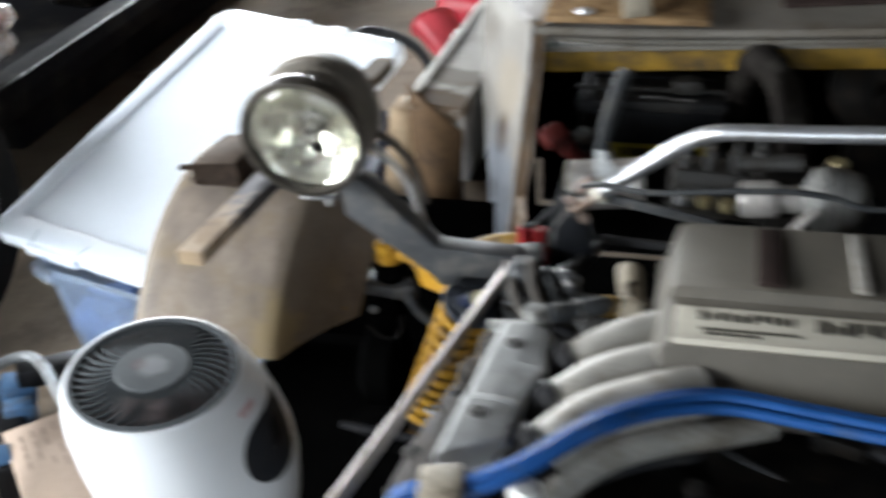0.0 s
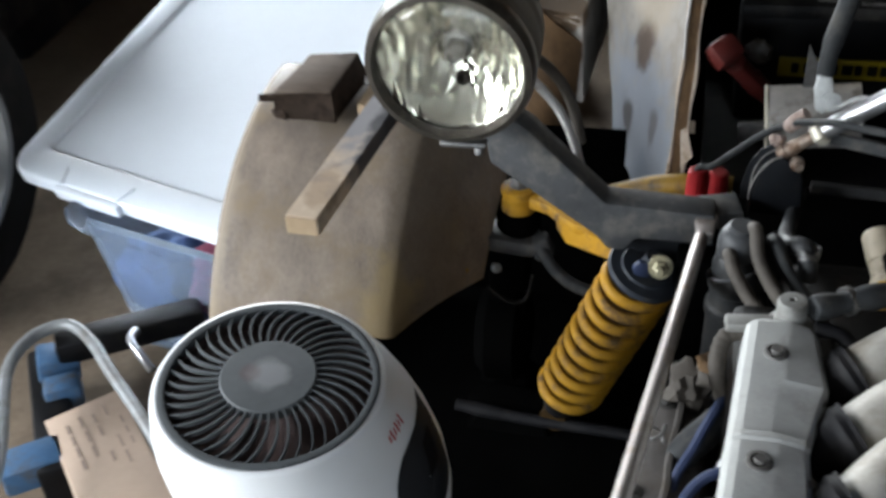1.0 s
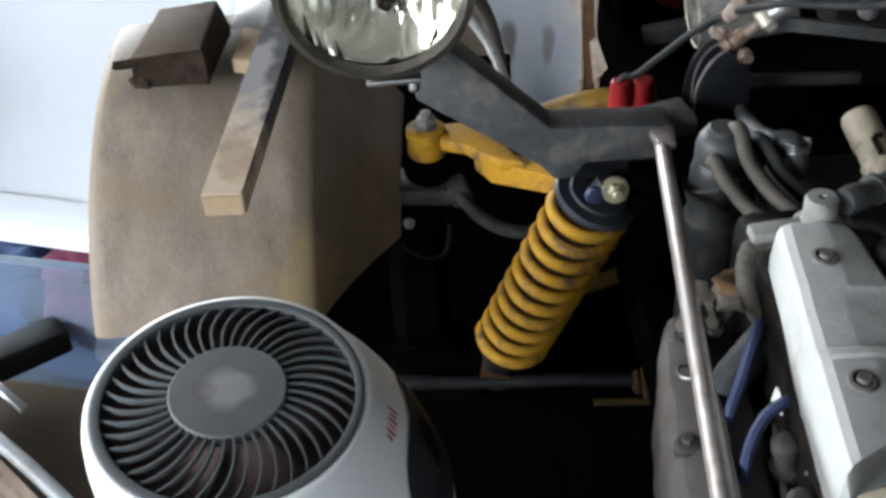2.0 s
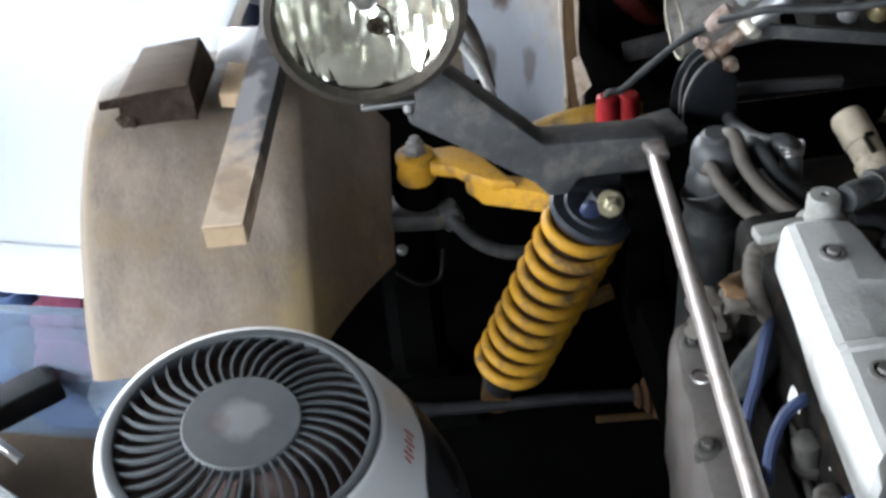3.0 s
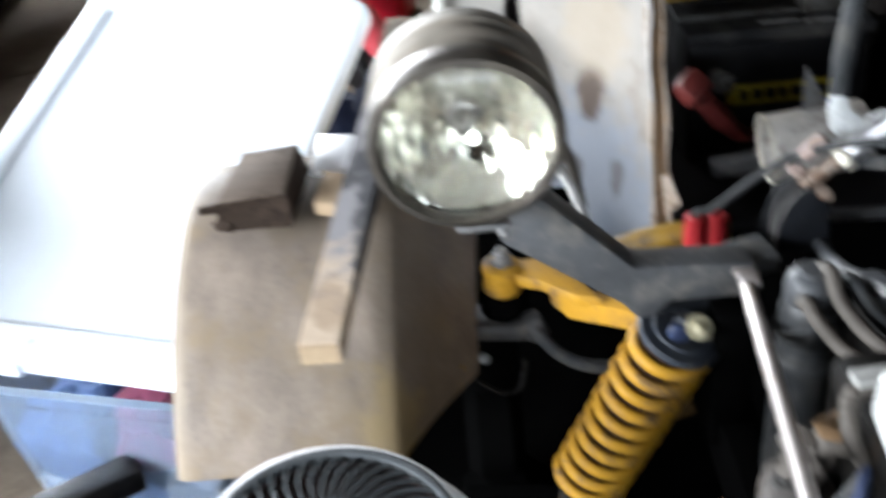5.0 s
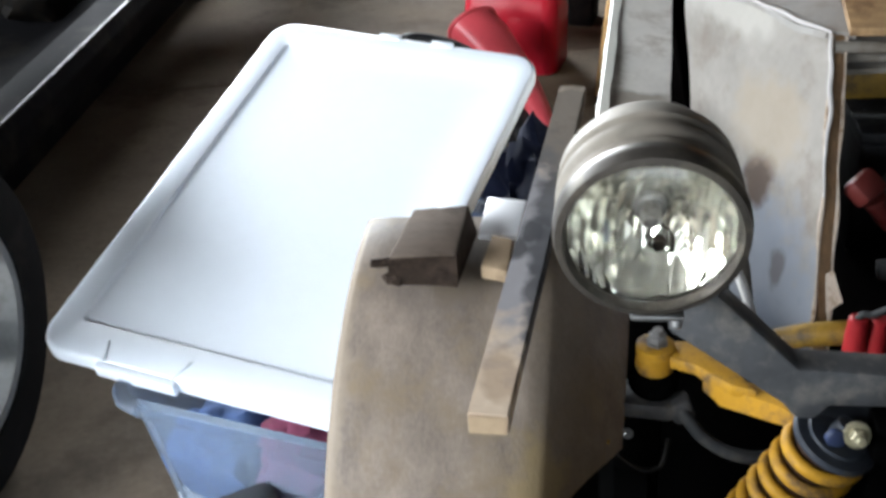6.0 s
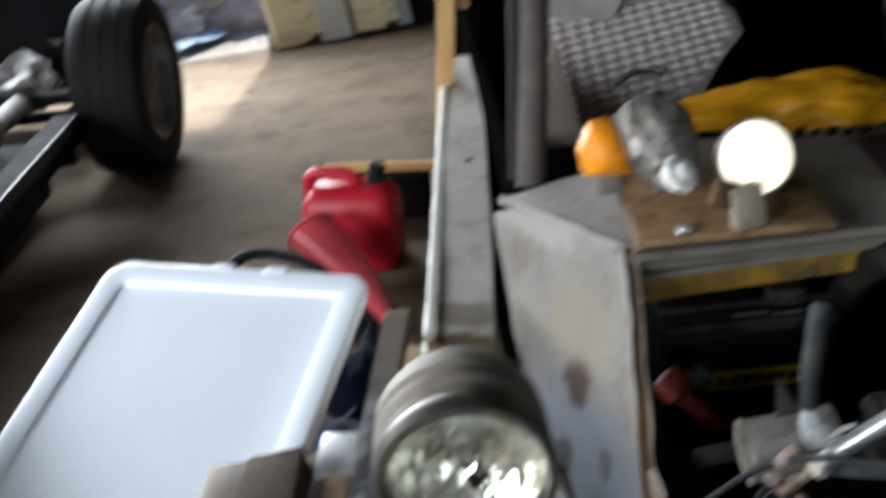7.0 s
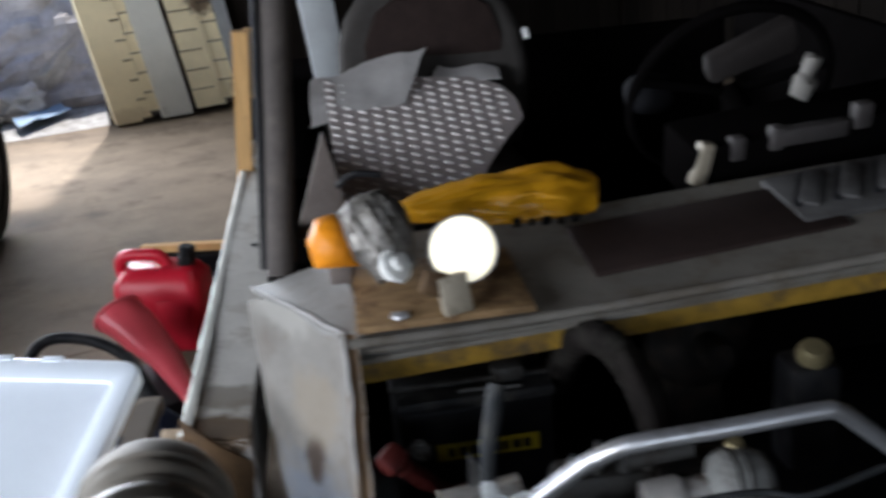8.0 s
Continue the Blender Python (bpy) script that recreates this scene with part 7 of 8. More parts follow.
rings(bm, [circle(PH + PN * h, u, v, r, 72) for r, h in ((0.134, -0.004), (0.134, 0.0045), (0.130, 0.006), (0.125, 0.005), (0.124, -0.006))], closed=True)
bmesh.ops.recalc_face_normals(bm, faces=bm.faces[:])
grille = part("grille_ring", bm, GRILLE, purifier)
bm = bm_new()
rings(bm, [circle(PH + PN * h, u, v, r, 64) for r, h in ((0.020, -0.022), (0.1232, -0.022), (0.1232, -0.0065), (0.1270, -0.0065), (0.1270, -0.033), (0.020, -0.033))], closed=True)
bmesh.ops.recalc_face_normals(bm, faces=bm.faces[:])
part("dark_well", bm, WELL, purifier, "dark maroon well under the grille")
bm = bm_new()
lathe(bm, PH - PN * 0.010, PN, [(0.050, 0), (0.0588, 0.012), (0.0588, 0.0225), (0.0568, 0.0245), (0.001, 0.0265)], 56)
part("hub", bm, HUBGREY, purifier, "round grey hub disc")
for i in range(42):
    bm = bm_new()
    a0 = 2 * math.pi * i / 42
    line = []
    for k in range(9):
        t = k / 8
        r = 0.055 + 0.073 * t
        ang = a0 + 0.02 * t - 0.27 * t * t
        line.append((r, ang))
    loops = []
    for r, ang in line:
        c = PH + r * (math.cos(ang) * u + math.sin(ang) * v) + PN * 0.011 * (1 - ((r - 0.055) / 0.073) ** 1.6)
        tng = (-math.sin(ang) * u + math.cos(ang) * v)
        loops.append([c - tng * 0.0013 + PN * 0.002, c + tng * 0.0013 + PN * 0.002, c + tng * 0.0009 - PN * 0.005, c - tng * 0.0009 - PN * 0.005])
    rings(bm, loops)
    bmesh.ops.recalc_face_normals(bm, faces=bm.faces[:])
    part("fin", bm, GRILLE, grille)
# fan blades under the grille
for i in range(7):
    bm = bm_new()
    a0 = 2 * math.pi * i / 7 + 0.2
    rows = []
    for k in range(5):
        r = 0.05 + 0.070 * k / 4
        rows.append([PH + r * (math.cos(a0 + s * 0.55) * u + math.sin(a0 + s * 0.55) * v) + PN * (-0.020 + 0.006 * s) for s in (0, 0.5, 1)])
    sheet(bm, rows)
    part("fan_blade", bm, WELL, purifier)
# dark teardrop display on the shoulder
def teardrop(grow, off):
    tip, c, r = Vector((0.030 + grow * 2, -0.046)), Vector((-0.064, -0.094)), 0.048 + grow
    along = tip - c
    base = math.atan2(along.y, along.x)
    spread = math.acos(r / along.length)
    wide = 1.30
    edge = [tip] + [c + r * Vector((wide * math.cos(base + q), math.sin(base + q))) for q in [spread + (2 * math.pi - 2 * spread) * k / 22 for k in range(23)]]
    rim = []
    for a, b in zip(edge, edge[1:] + edge[:1]):
        rim += [a.lerp(b, k / 3) for k in range(3)]
    return [[shell_point(*(c.lerp(p, f)), off=off) for p in rim] for f in (0.02, 0.3, 0.6, 0.85, 1.0)]


bm = bm_new()
rings(bm, teardrop(0.0, 0.0030), cap=False)
bmesh.ops.recalc_face_normals(bm, faces=bm.faces[:])
disp = part("display", bm, DISPLAY, purifier, "dark glossy teardrop control panel")
bm = bm_new()
win = [[shell_point(-0.040 + 0.016 * x + 0.010 * z, -0.078 + 0.016 * z, off=0.0045) for x in (-1, 0, 1)] for z in (-1, 0, 1)]
sheet(bm, win)
part("display_window", bm, BLACK, disp)
# small red print, a row of thin slanted strokes
for k in range(6):
    bm = bm_new()
    x0 = -0.078 + k * 0.0072
    sheet(bm, [[shell_point(x0 + 0.002 * z + q * 0.0016, -0.028 + 0.0045 * z * (1 if k % 2 else 0.6), off=0.0012) for q in (-1, 1)] for z in (-1, 0, 1)])
    part("red_mark", bm, REDPRINT, purifier, "small red print stroke")
# crate that carries it
bm = bm_new()
box(bm, (PH.x + 0.052, PH.y - 0.025, 0.10), (0.26, 0.26, 0.195), bev=0.008)
solid("wooden_crate", bm, CHASSISBLACK, "low black crate under the purifier", "crate")

# ---- clamp, tube and card beside the purifier ----
clampg = thing("bar_clamp", (-0.85, 2.0, 0.0), "black and blue bar clamp lying on the floor", "bar clamp")
bm = bm_new()
box(bm, (-0.80, 2.065, 0.165), (0.27, 0.055, 0.045), turned(0, 0, 17), bev=0.004)
part("bar", bm, BLACK, clampg)
for c, size, tn in (((-0.935, 2.03, 0.13), (0.075, 0.07, 0.05), (0, 8, 17)), ((-0.915, 1.965, 0.115), (0.065, 0.05, 0.05), (0, 0, 17)), ((-0.93, 1.80, 0.10), (0.11, 0.07, 0.05), (0, 0, 22))):
    bm = bm_new()
    box(bm, c, size, turned(*tn), bev=0.007)
    part("jaw", bm, BLUETOOL, clampg, "blue painted jaw")
bm = bm_new()
box(bm, (-0.93, 1.93, 0.06), (0.07, 0.34, 0.12), turned(0, 0, 17), bev=0.01)
part("frame", bm, BLACK, clampg)
bm = bm_new()
tube(bm, [(-0.775, 2.02, 0.20), (-0.778, 1.99, 0.205), (-0.758, 1.955, 0.20), (-0.735, 1.93, 0.18)], 0.008, n=10)
part("screw", bm, CHROME, clampg)
bm = bm_new()
tube(bm, [(-0.93, 1.60, 0.20), (-0.945, 1.74, 0.20), (-0.985, 1.93, 0.20), (-0.965, 2.02, 0.20), (-0.905, 2.045, 0.205), (-0.85, 1.99, 0.21), (-0.79, 1.89, 0.21), (-0.71, 1.76, 0.21), (-0.62, 1.60, 0.20)], 0.011, n=14)
solid("bent_steel_tube", bm, TUBEGREY, "bent grey steel tube loop over the clamp", "steel tube")
box_t = thing("cardboard_box", (-0.80, 1.80, 0.0), "small tan cardboard box with faded print", "cardboard box")
bm = bm_new()
prism(bm, [(-0.928, 1.880, 0.0), (-0.812, 1.950, 0.0), (-0.645, 1.640, 0.0), (-0.765, 1.570, 0.0)], (0, 0, 0.125), bev=0.003)
part("carton", bm, CARD, box_t)
d0 = Vector((0.167, -0.310, 0)).normalized()
s0 = Vector((0.116, 0.070, 0)).normalized()
for i, (q, off, ln) in enumerate(((0.030, 0.05, 0.11), (0.055, 0.045, 0.14), (0.078, 0.05, 0.12), (0.100, 0.04, 0.15), (0.118, 0.05, 0.10))):
    for j in range(4):
        if (i + j) % 5 == 4:
            continue
        bm = bm_new()
        c = Vector((-0.928, 1.880, 0.1255)) + s0 * q + d0 * (off + j * ln / 3.4)
        box(bm, c, (0.006, ln / 4.6, 0.001), turned(0, 0, math.degrees(math.atan2(d0.y, d0.x)) - 90))
        part("print_bar", bm, INK, box_t)

# ---- things by the side rail ----
can = thing("petrol_can", (0.21, 4.28, 0.0), "red plastic petrol can with black cap", "petrol can", pose(0.21, 4.28, 0, 0, 0, -28) @ Matrix.Translation((-0.21, -4.28, 0)))
CX, CYY = 0.21, 4.28
bm = bm_new()
secs = []
for z, w, dp, sx in ((0.0, 0.30, 0.19, 0), (0.012, 0.325, 0.21, 0), (0.19, 0.325, 0.21, 0), (0.25, 0.315, 0.20, 0), (0.285, 0.27, 0.16, 0.0), (0.30, 0.24, 0.12, 0.0)):
    secs.append([Vector((CX + sx + x, CYY + y, z)) for x, y in rounded(w, dp, 0.045, 6)])
rings(bm, secs)
bmesh.ops.recalc_face_normals(bm, faces=bm.faces[:])
part("body", bm, RED, can, angle=50)
bm = bm_new()
tube(bm, [(CX - 0.14, CYY, 0.23), (CX - 0.145, CYY, 0.305), (CX - 0.12, CYY, 0.335), (CX - 0.06, CYY, 0.338), (CX + 0.0, CYY, 0.332), (CX + 0.03, CYY, 0.29)], 0.022, n=14)
part("handle", bm, RED, can)
bm = bm_new()
lathe(bm, (CX + 0.095, CYY, 0.295), (0.2, 0, 1), [(0.032, 0), (0.032, 0.03), (0.028, 0.032), (0.030, 0.034), (0.030, 0.066), (0.024, 0.072), (0.001, 0.072)], 28)
part("cap", bm, RUBBER, can, "black screw cap")
bm = bm_new()
box(bm, (CX + 0.06, CYY - 0.105, 0.15), (0.12, 0.006, 0.10), bev=0.002)
part("raised_panel", bm, RED, can)

scoop = thing("plastic_funnel", (0.04, 3.86, 0.0), "faded red plastic funnel leaning on the can", "funnel")
bm = bm_new()
loops = []
for t, c, r in ((0, (0.02, 4.06, 0.235), 0.085), (0.25, (0.06, 4.00, 0.20), 0.08), (0.55, (0.12, 3.84, 0.14), 0.055), (0.8, (0.15, 3.68, 0.09), 0.035), (1, (0.16, 3.56, 0.05), 0.022)):
    d = Vector((0.35, -0.85, -0.45)).normalized()
    uu, vv, _ = axes_for(d)
    loops.append([p + Vector((0, 0, 0.0)) for p in circle(c, uu, vv * 0.8, r, 28)])
rings(bm, loops, cap=False)
rings(bm, [[q + (Vector(c2) - q).normalized() * 0.004 for q in lp] for lp, c2 in zip(loops, ((0.02, 4.06, 0.235), (0.06, 4.00, 0.20), (0.12, 3.84, 0.14), (0.15, 3.68, 0.09), (0.16, 3.56, 0.05)))], cap=False)
part("cone", bm, REDCLEAR, scoop)
bm = bm_new()
lp = loops[0]
tube(bm, lp + lp[:1], 0.007, n=8, smooth=False)
part("rim", bm, REDCLEAR, scoop, "pale worn rim")
bm = bm_new()
box(bm, (0.10, 3.80, 0.04), (0.16, 0.34, 0.08), turned(0, 0, 12), bev=0.01)
solid("toolbox", bm, BLACK, "low black tool tray on the floor", "tool tray")

bm = bm_new()
tube(bm, [(-0.36, 3.60, 0.02), (-0.32, 3.76, 0.20), (-0.24, 3.80, 0.30), (-0.12, 3.76, 0.30), (-0.02, 3.66, 0.26), (0.02, 3.5, 0.20), (0.05, 3.35, 0.08), (0.06, 3.28, 0.02)], 0.018, n=14)
solid("rubber_hose", bm, RUBBER, "thick black rubber hose behind the tote", "hose")
solid("wooden_strip", beam_between((0.215, 4.80, 0.19), (0.64, 4.585, 0.19), 0.035, 0.03), WOOD, "pale raw wood strip behind the can", "wood strip")

bm = bm_new()
box(bm, (0.43, 4.69, 0.087), (0.34, 0.14, 0.174), turned(0, 0, -27), bev=0.006)
solid("low_box", bm, CHASSISBLACK, "low dark box behind the petrol can", "box")

solid("wood_stud", beam_between((-0.615, 3.92, 0.0), (-0.505, 3.92, 1.13), 0.05, 0.045, up=(0, 1, 0)), WOOD, "raw yellow pine stud leaning beside the car", "wood stud", CAR)
bm = bm_new()
box(bm, (-0.475, 3.955, 1.02), (0.06, 0.03, 0.22), turned(0, 5, 0), bev=0.003)
solid("wood_offcut", bm, WOOD, "short pine offcut fixed to the stud", "wood offcut", CAR)

for c, size, sd, m, lab in (((-0.80, 2.86, 0.17), (0.10, 0.16, 0.17), 4, NAVY, "crumpled dark navy cloth heaped beside the rail"), ((-0.79, 2.62, 0.12), (0.07, 0.10, 0.12), 9, FOAM, "crumpled pale cloth beside the rail")):
    bm = bm_new()
    lump(bm, c, size, sd, rough=0.8, sub=4)
    solid("rag", bm, m, lab, "rag", CAR)

# dark clutter below the rail
random.seed(11)
for i, (l, a, z, s) in enumerate(((-0.80, 2.75, 0.07, 0.07), (-0.78, 3.0, 0.06, 0.06), (-0.70, 3.2, 0.08, 0.08), (-0.76, 2.55, 0.10, 0.09))):
    bm = bm_new()
    lathe(bm, (l, a, 0), (0, 0, 1), [(s, 0), (s, z), (s * 0.7, z + 0.02), (s * 0.35, z + 0.02), (s * 0.35, z * 0.5)], 20)
    solid("machine_part", bm, DARK, "greasy dark metal machine part on the floor", "machine part", CAR, group="machine parts under the rail")
bm = bm_new()
box(bm, (-0.735, 2.42, 0.30), (0.05, 0.10, 0.52), turned(0, 8, 0), bev=0.006)
solid("old_board", bm, WOODOLD, "old board standing beside the rail", "board", CAR)

# ---- things on the cowl ----
bm = bm_new()
prism(bm, [(-0.312, 2.128, 0.868), (0.010, 2.128, 0.868), (0.000, 2.345, 0.902), (-0.300, 2.335, 0.902)], (0, 0, 0.014), bev=0.002)
solid("plywood_board", bm, OSB, "stained plywood offcut lying on the cowl", "plywood board", CAR)
amber = thing("amber_indicator", (-0.335, 2.23, 0.93), "amber plastic indicator lens standing on plywood", "indicator lamp", CAR)
bm = bm_new()
shape = ((-0.042, -0.040), (0.046, -0.046), (0.034, 0.020), (0.004, 0.046), (-0.030, 0.040), (-0.048, 0.0))
rings(bm, [[Vector((-0.327 + x * f + 0.012 * t, 2.315 - t, 0.992 + z * f - 0.10 * t)) for x, z in shape] for f, t in ((0.9, 0.0), (1.06, 0.014), (1.02, 0.045), (0.72, 0.070), (0.30, 0.082))])
bmesh.ops.recalc_face_normals(bm, faces=bm.faces[:])
bmesh.ops.bevel(bm, geom=bm.edges[:], offset=0.003, segments=1, affect="EDGES")
part("lens", bm, AMBER, amber)
bm = bm_new()
box(bm, (-0.322, 2.318, 0.926), (0.044, 0.034, 0.060), bev=0.006)
part("base", bm, BROWNPANEL, amber, "dull brown base")

silver = thing("chrome_lamp_shell", (-0.255, 2.24, 0.89), "dented chrome lamp shell on its side", "lamp shell", CAR)
bm = bm_new()
lathe(bm, (-0.272, 2.29, 1.06), (0.35, -0.45, -0.85), [(0.012, -0.01), (0.045, 0.0), (0.058, 0.03), (0.060, 0.08), (0.050, 0.11), (0.042, 0.125), (0.044, 0.15), (0.001, 0.152)], 36)
bmesh.ops.subdivide_edges(bm, edges=bm.edges[:], cuts=1, use_grid_fill=True)
for vt in bm.verts:
    vt.co += 0.009 * noise.noise_vector(vt.co * 34) + 0.006 * noise.noise_vector(vt.co * 85)
part("shell", bm, CRINKLE, silver, angle=20)
bm = bm_new()
lathe(bm, (-0.230, 2.190, 0.964), (0.52, -0.62, 0.58), [(0.026, -0.012), (0.033, 0), (0.035, 0.004), (0.030, 0.010), (0.016, 0.012), (0.012, 0.020), (0.001, 0.021)], 9)
part("lens", bm, WHITEPART, silver, "bright silver lens", flat=True)
bm = bm_new()
tube(bm, [(-0.31, 2.30, 1.09), (-0.28, 2.28, 1.115), (-0.23, 2.27, 1.11)], 0.006, n=8)
part("wire", bm, RUBBER, silver)

beam_lamp = thing("lit_work_lamp", (-0.10, 2.21, 0.90), "round lit work lamp glowing warm white on plywood", "work lamp", CAR)
BC, BA = Vector((-0.105, 2.190, 0.980)), Vector((0.02, -0.93, 0.36)).normalized()
bm = bm_new()
lathe(bm, BC, BA, [(0.0595, 0.0), (0.056, 0.005), (0.034, 0.010), (0.001, 0.012)], 48, cap=False)
part("lamp_face", bm, GLOW, beam_lamp, "glowing warm white lamp face")
bm = bm_new()
lathe(bm, BC, -BA, [(0.0595, -0.003), (0.063, -0.003), (0.063, 0.010), (0.058, 0.014), (0.055, 0.05), (0.03, 0.075), (0.02, 0.10), (0.001, 0.10)], 48, cap=False)
part("lamp_bowl", bm, STEEL, beam_lamp, "thin metal lamp bowl")
bm = bm_new()
box(bm, (-0.132, 2.146, 0.915), (0.054, 0.022, 0.070), turned(-10, -4, 12), bev=0.003)
part("stand_block", bm, BEIGE, beam_lamp, "tan block in front")
bm = bm_new()
box(bm, (-0.166, 2.150, 0.938), (0.050, 0.024, 0.046), turned(-8, 24, 14), bev=0.008)
part("stand_clip", bm, BROWNEND, beam_lamp)
bm = bm_new()
lump(bm, (-0.232, 2.145, 0.888), (0.018, 0.012, 0.008), 2)
solid("crumpled_foil", bm, CHROME, "scrap of crumpled foil on plywood", "foil scrap", CAR)

bag = thing("yellow_bag", (0.0, 2.46, 0.90), "crumpled yellow plastic bag with dark print on the dash", "plastic bag", CAR)
bm = bm_new()
t_ = bm_new()
bmesh.ops.create_icosphere(t_, subdivisions=5, radius=1.0)
for vt in t_.verts:
    p = vt.co.copy()
    k = 1 + 0.20 * noise.noise(p * 2.1) + 0.14 * abs(noise.noise(p * 3.3)) + 0.10 * noise.noise(p * 5.0 + Vector((3, 0, 0))) + 0.04 * noise.noise(p * 11)
    sx = 0.205
    sy, sz = 0.080 + 0.028 * p.x, 0.046 + 0.024 * p.x
    p.z = math.copysign(abs(p.z) ** 0.7, p.z)
    x = max(-1, min(1, p.x * 1.15))
    vt.co = Vector((0.005 + x * sx * (1 + 0.05 * p.z), 2.470 + p.y * sy * k, 0.962 + p.z * sz * k * 0.88 + 0.014 * (1 - p.x * p.x)))
merge(bm, t_)
part("film", bm, BAG, bag, angle=60)
for i, (w, h) in enumerate(((0.018, 0.03), (0.012, 0.024), (0.020, 0.026), (0.015, 0.03), (0.02, 0.022))):
    bm = bm_new()
    box(bm, (0.035 + i * 0.030, 2.389 + 0.001 * i, 0.945 - 0.002 * i), (w, 0.003, h * 0.7), turned(12, 0, 6))
    part("print_bar", bm, BLACK, bag)

# ---- cabin ----
seat = thing("passenger_seat", (0.08, 4.2, 0.375), "grey cloth passenger seat inside the dark car", "car seat", CAR)
bm = bm_new()
secs = []
for z, w, dp, a in ((0.60, 0.58, 0.12, 4.22), (0.72, 0.64, 0.16, 4.24), (0.87, 0.675, 0.16, 4.28), (0.98, 0.655, 0.15, 4.32), (1.06, 0.60, 0.13, 4.35), (1.13, 0.50, 0.11, 4.37), (1.18, 0.34, 0.08, 4.38)):
    secs.append([Vector((0.142 + x, a + y, z)) for x, y in rounded(w, dp, 0.06, 6)])
rings(bm, secs)
bmesh.ops.recalc_face_normals(bm, faces=bm.faces[:])
part("backrest", bm, SEATCLOTH, seat, angle=60)
bm = bm_new()
box(bm, (0.12, 3.90, 0.49), (0.56, 0.66, 0.24), bev=0.05)
part("cushion", bm, SEATCLOTH, seat)
bm = bm_new()
prism(bm, [(-0.095, 4.190, 0.80), (0.375, 4.190, 0.80), (0.385, 4.236, 0.98), (0.350, 4.268, 1.08), (0.28, 4.285, 1.125), (0.02, 4.285, 1.125), (-0.05, 4.268, 1.08), (-0.100, 4.236, 0.98)], (0, 0.03, 0.005), bev=0.006)
part("back_insert", bm, PAD, seat, "dark brown seat insert")
# small box added for a pale fleck beside the backrest
bm = bm_new()
box(bm, (0.470, 4.235, 0.975), (0.018, 0.010, 0.040), turned(0, -12, 0), bev=0.003)
part("pale_fleck", bm, WHITEPART, seat, "small pale fleck beside the backrest")

plate = thing("tread_plate", (0.05, 3.6, 0.68), "sheet of diamond tread plate with clipped corners leaning on the seat", "tread plate", CAR)


def plate_z(l, a):
    """The plate leans from the cushion up to the backrest and drops a little to one side."""
    return 0.724 + (-0.0932 * (l + 0.255) + 0.4161 * (a - 3.671)) / 0.9045


def plate_right(a):
    """The cut edge of the plate: widening, then two clipped corners."""
    pts = ((3.40, 0.06), (3.657, 0.202), (3.756, 0.266), (3.895, 0.377), (3.993, 0.372), (4.057, 0.337), (4.100, 0.250))
    for (a0, l0), (a1, l1) in zip(pts, pts[1:]):
        if a0 <= a <= a1:
            return l0 + (l1 - l0) * (a - a0) / (a1 - a0)


bm = bm_new()
rows = []
for j in range(36):
    a = 3.40 + 0.70 * j / 35
    r = plate_right(a)
    rows.append([(l, a, plate_z(l, a)) for l in [-0.262 + (r + 0.262) * i / 8 for i in range(9)]])
sheet(bm, rows, 0.004)
part("sheet", bm, PLATE, plate)
pn = Vector((0.0932, -0.4161, 0.9045)).normalized()
lean = Matrix((Vector((1, 0, -0.103)).normalized(), pn.cross(Vector((1, 0, -0.103))).normalized(), pn)).transposed().to_4x4()
bm = bm_new()
rings(bm, [[Vector((0.0165 * math.cos(q) * f, 0.0040 * math.sin(q) * f, z)) for q in [k * math.pi / 5 for k in range(10)]] for f, z in ((1, -0.001), (0.9, 0.003), (0.5, 0.0045))])
bmesh.ops.recalc_face_normals(bm, faces=bm.faces[:])
bar_mesh = bpy.data.meshes.new("raised_bar")
bm.to_mesh(bar_mesh)
bm.free()
bar_mesh.materials.append(PLATEBAR)
for i in range(14):
    for j in range(19):
        l, a = -0.245 + i * 0.0475, 3.420 + j * 0.0360 + 0.0180 * (i % 2)
        if a < 4.09 and l < plate_right(a) - 0.018:
            piece("raised_bar", bar_mesh, plate, Matrix.Translation(Vector((l, a, plate_z(l, a))) + pn * 0.001) @ lean @ turned(0, 0, -22).to_4x4())

bm = bm_new()
sheet(bm, quad_grid((-0.325, 3.88, 0.800), (0.0, 3.965, 0.846), (0.10, 4.12, 0.985), (-0.30, 4.10, 0.915), n=26, m=16, wave=0.016, seed=5), 0.003)
for vt in bm.verts:
    vt.co.z += 0.010 * noise.noise(vt.co * 9) + 0.006 * abs(noise.noise(vt.co * 24))
solid("grey_sheet", bm, FOAM, "creased grey sheet draped on the tread plate", "grey sheet", CAR, angle=16)
bm = bm_new()
sheet(bm, quad_grid((0.10, 4.085, 0.872), (0.335, 4.075, 0.850), (0.345, 4.15, 0.880), (0.14, 4.17, 0.905), n=14, m=8, wave=0.02, seed=9), 0.004)
solid("paper_sheet", bm, FOAM, "crumpled pale sheet behind the tread plate", "paper sheet", CAR)
bm = bm_new()
prism(bm, [(-0.425, 2.97, 0.70), (-0.262, 2.97, 0.70), (-0.276, 3.00, 0.86), (-0.310, 3.02, 1.01)], (0, 0.012, 0), bev=0.002)
solid("pointed_panel", bm, BROWNPANEL, "brown-grey pointed panel beside the tread plate", "panel", CAR)

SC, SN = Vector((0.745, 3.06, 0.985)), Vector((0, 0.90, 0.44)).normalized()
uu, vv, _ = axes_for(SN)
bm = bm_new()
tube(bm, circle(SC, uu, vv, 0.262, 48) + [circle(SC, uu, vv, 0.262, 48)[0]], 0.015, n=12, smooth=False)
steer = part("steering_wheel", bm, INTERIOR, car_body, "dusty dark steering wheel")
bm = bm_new()
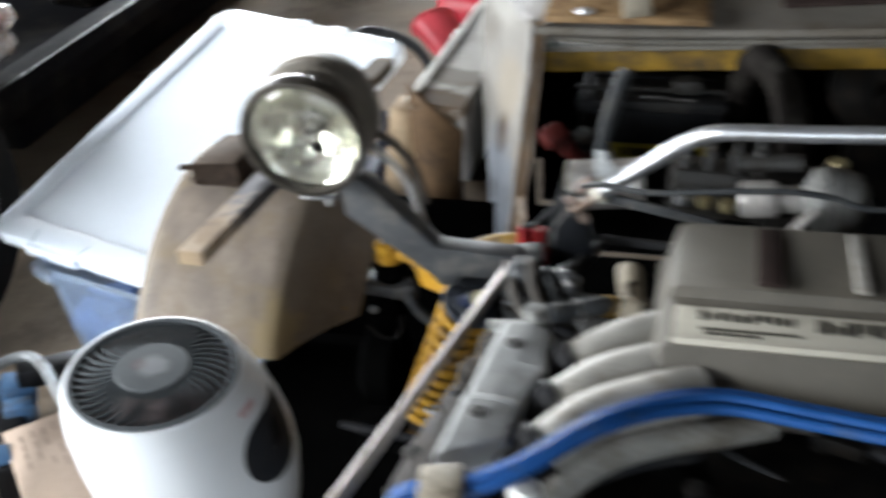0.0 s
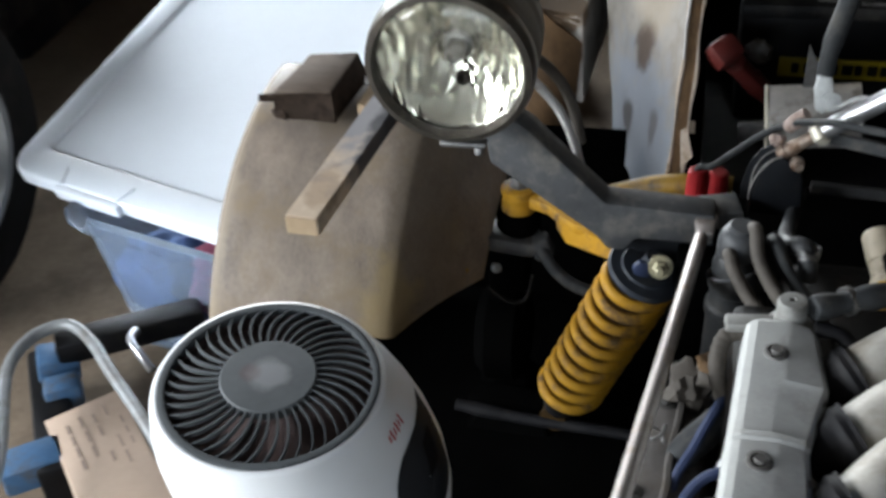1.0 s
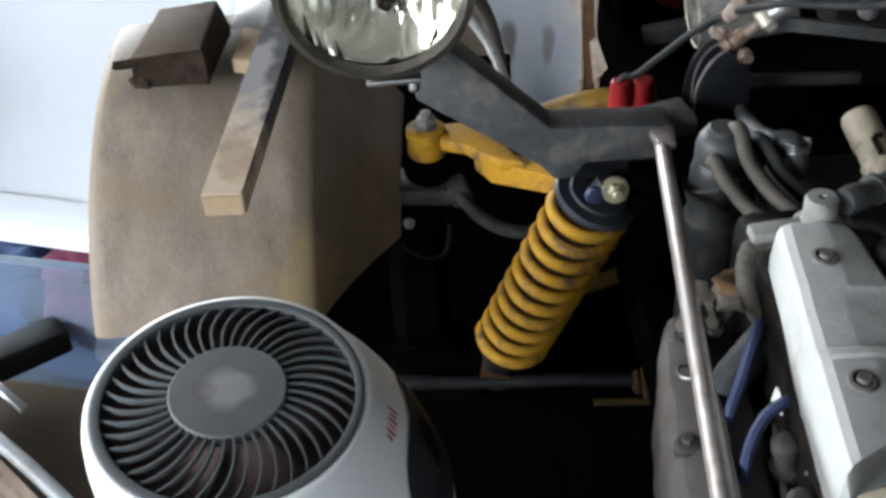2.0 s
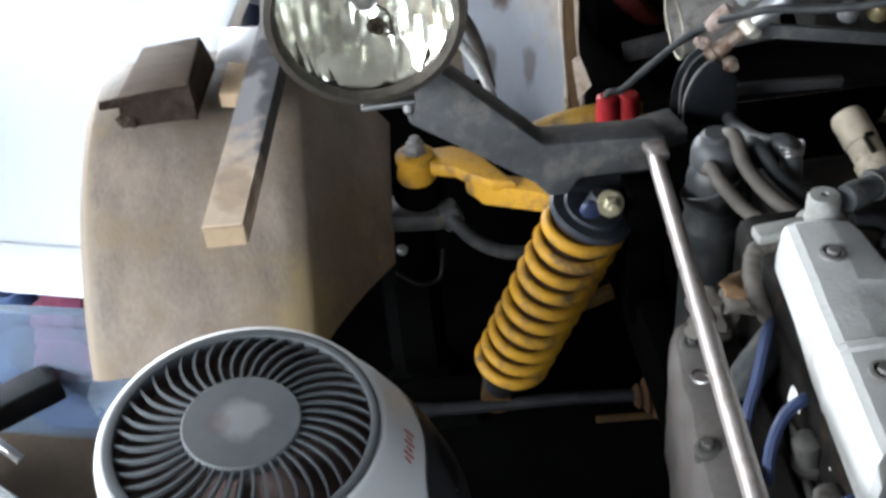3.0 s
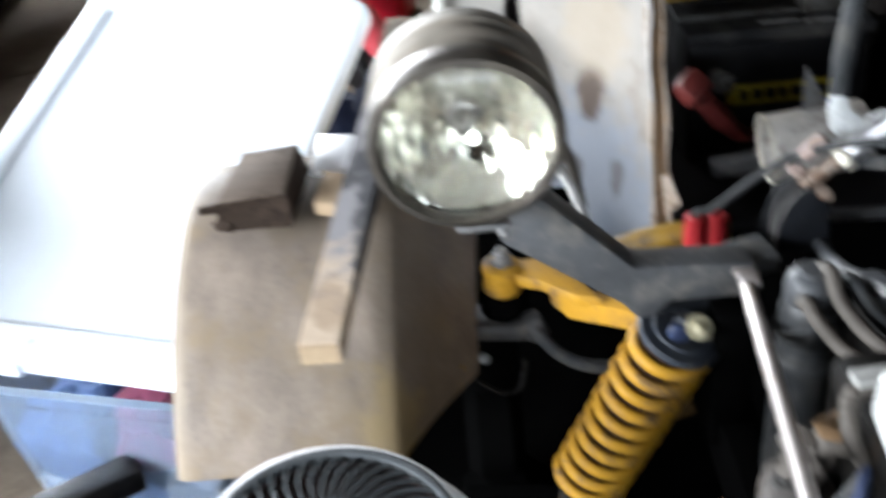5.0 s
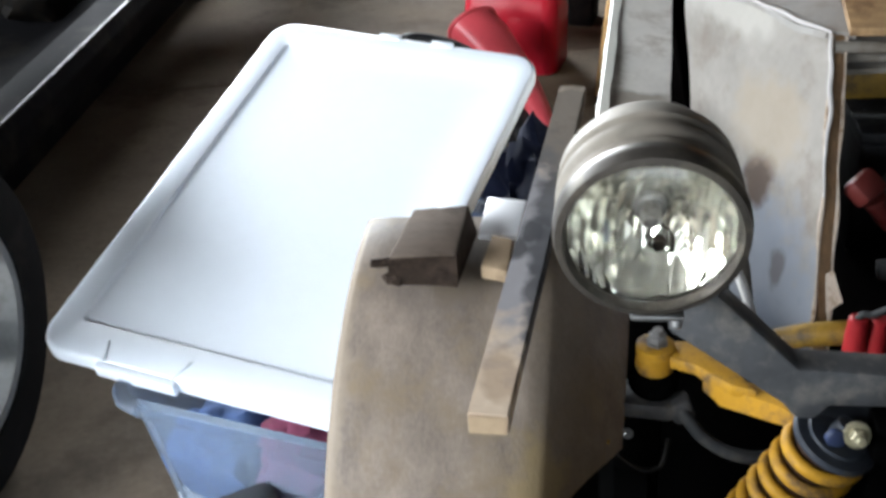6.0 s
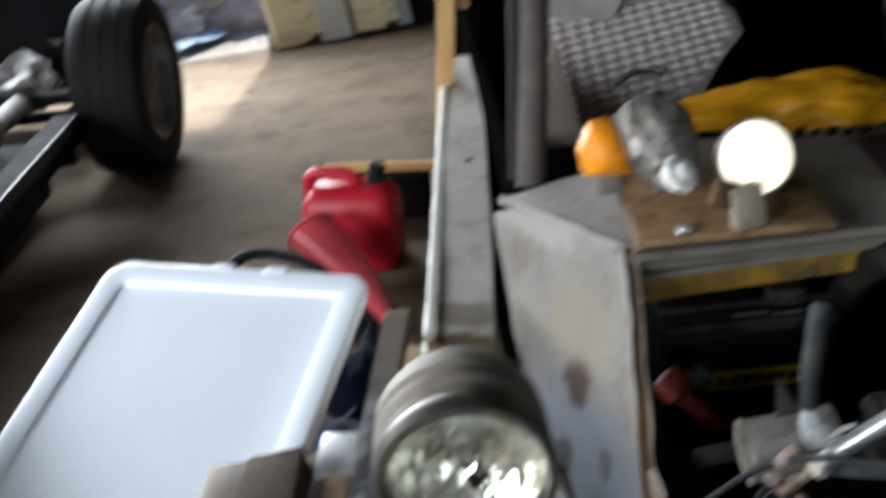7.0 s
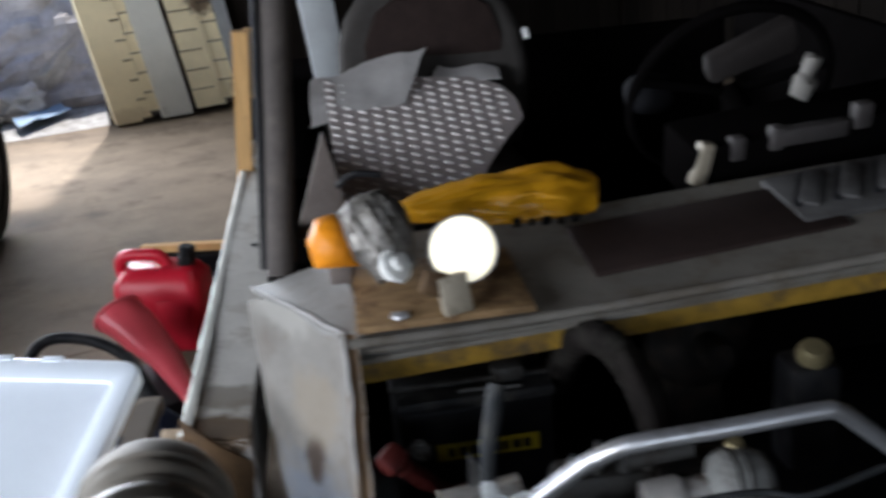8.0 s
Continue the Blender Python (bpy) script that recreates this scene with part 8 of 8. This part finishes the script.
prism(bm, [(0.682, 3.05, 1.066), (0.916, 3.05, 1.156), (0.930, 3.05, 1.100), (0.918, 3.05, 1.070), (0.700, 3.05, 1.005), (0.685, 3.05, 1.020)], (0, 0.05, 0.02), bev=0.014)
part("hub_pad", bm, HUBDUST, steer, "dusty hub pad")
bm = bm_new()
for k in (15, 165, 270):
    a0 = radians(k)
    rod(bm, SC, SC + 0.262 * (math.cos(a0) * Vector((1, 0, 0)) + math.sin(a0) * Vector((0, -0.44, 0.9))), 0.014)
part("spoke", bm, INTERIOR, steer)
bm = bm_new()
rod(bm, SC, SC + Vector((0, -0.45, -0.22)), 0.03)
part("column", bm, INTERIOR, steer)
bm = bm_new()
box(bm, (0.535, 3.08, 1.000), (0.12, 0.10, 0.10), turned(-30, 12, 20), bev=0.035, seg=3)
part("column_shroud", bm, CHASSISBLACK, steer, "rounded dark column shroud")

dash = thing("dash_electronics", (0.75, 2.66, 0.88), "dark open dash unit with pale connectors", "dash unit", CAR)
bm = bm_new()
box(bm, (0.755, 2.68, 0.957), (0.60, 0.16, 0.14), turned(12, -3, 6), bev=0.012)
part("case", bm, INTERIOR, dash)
for x, y, z, sx, sz, m in ((0.485, 2.575, 0.960, 0.034, 0.10, BEIGE), (0.565, 2.58, 0.985, 0.035, 0.055, DULLCONN), (0.735, 2.59, 0.998, 0.19, 0.040, DULLCONN), (0.865, 2.605, 1.020, 0.045, 0.060, DULLCONN), (0.655, 2.58, 0.998, 0.030, 0.055, DULLCONN)):
    bm = bm_new()
    box(bm, (x, y, z), (sx, 0.03, sz), turned(10, 10 * (sz > 0.08), 8), bev=0.006)
    part("connector", bm, m, dash, "pale plastic connector")
bm = bm_new()
lathe(bm, (0.765, 2.72, 1.045), (0.3, -0.2, 1), [(0.02, 0), (0.028, 0.05), (0.018, 0.055), (0.022, 0.10), (0.001, 0.105)], 16)
for vt in bm.verts:
    vt.co += 0.014 * noise.noise_vector(vt.co * 30)
solid("paper_cup", bm, DUSTPAPER, "crushed pale paper cup on the dash", "paper cup", CAR)

# ---- boards on the inner faces of the walls ----
random.seed(8)
bm = bm_new()
box(bm, (0, 0, 0), (0.184, 0.020, HIGH - 0.02), bev=0.003, seg=1)
board_mesh = bpy.data.meshes.new("board")
bm.normal_update()
bm.to_mesh(board_mesh)
bm.free()
board_mesh.materials.append(WALLBOARD)


def boards(wall, a, b, inward):
    """Upright boards from a to b with narrow open joints, each a little proud or tilted."""
    a, b = Vector(a), Vector(b)
    d = (b - a).normalized()
    turn = Matrix.Rotation(math.atan2(d.y, d.x), 4, "Z")
    for i in range(int((b - a).length / 0.19)):
        c = a + d * (0.095 + i * 0.19) + Vector(inward) * (0.0145 + random.uniform(0, 0.004))
        piece("board", board_mesh, wall, Matrix.Translation((c.x, c.y, HIGH / 2)) @ turn @ Matrix.Rotation(random.uniform(-0.002, 0.002), 4, "Y"))


boards(wall_n, (0.60, 7.94, 0), (4.42, 7.94, 0), (0, -1, 0))
boards(wall_n, (-4.42, 7.94, 0), (-3.62, 7.94, 0), (0, -1, 0))
boards(wall_e, (4.44, -3.9, 0), (4.44, 7.9, 0), (-1, 0, 0))
boards(wall_s, (0.92, -3.94, 0), (4.40, -3.94, 0), (0, 1, 0))
boards(wall_s, (-4.42, -3.94, 0), (-3.32, -3.94, 0), (0, 1, 0))
boards(wall_w, (-4.44, 3.74, 0), (-4.44, 7.9, 0), (1, 0, 0))
boards(wall_w, (-4.44, -3.9, 0), (-4.44, -1.34, 0), (1, 0, 0))
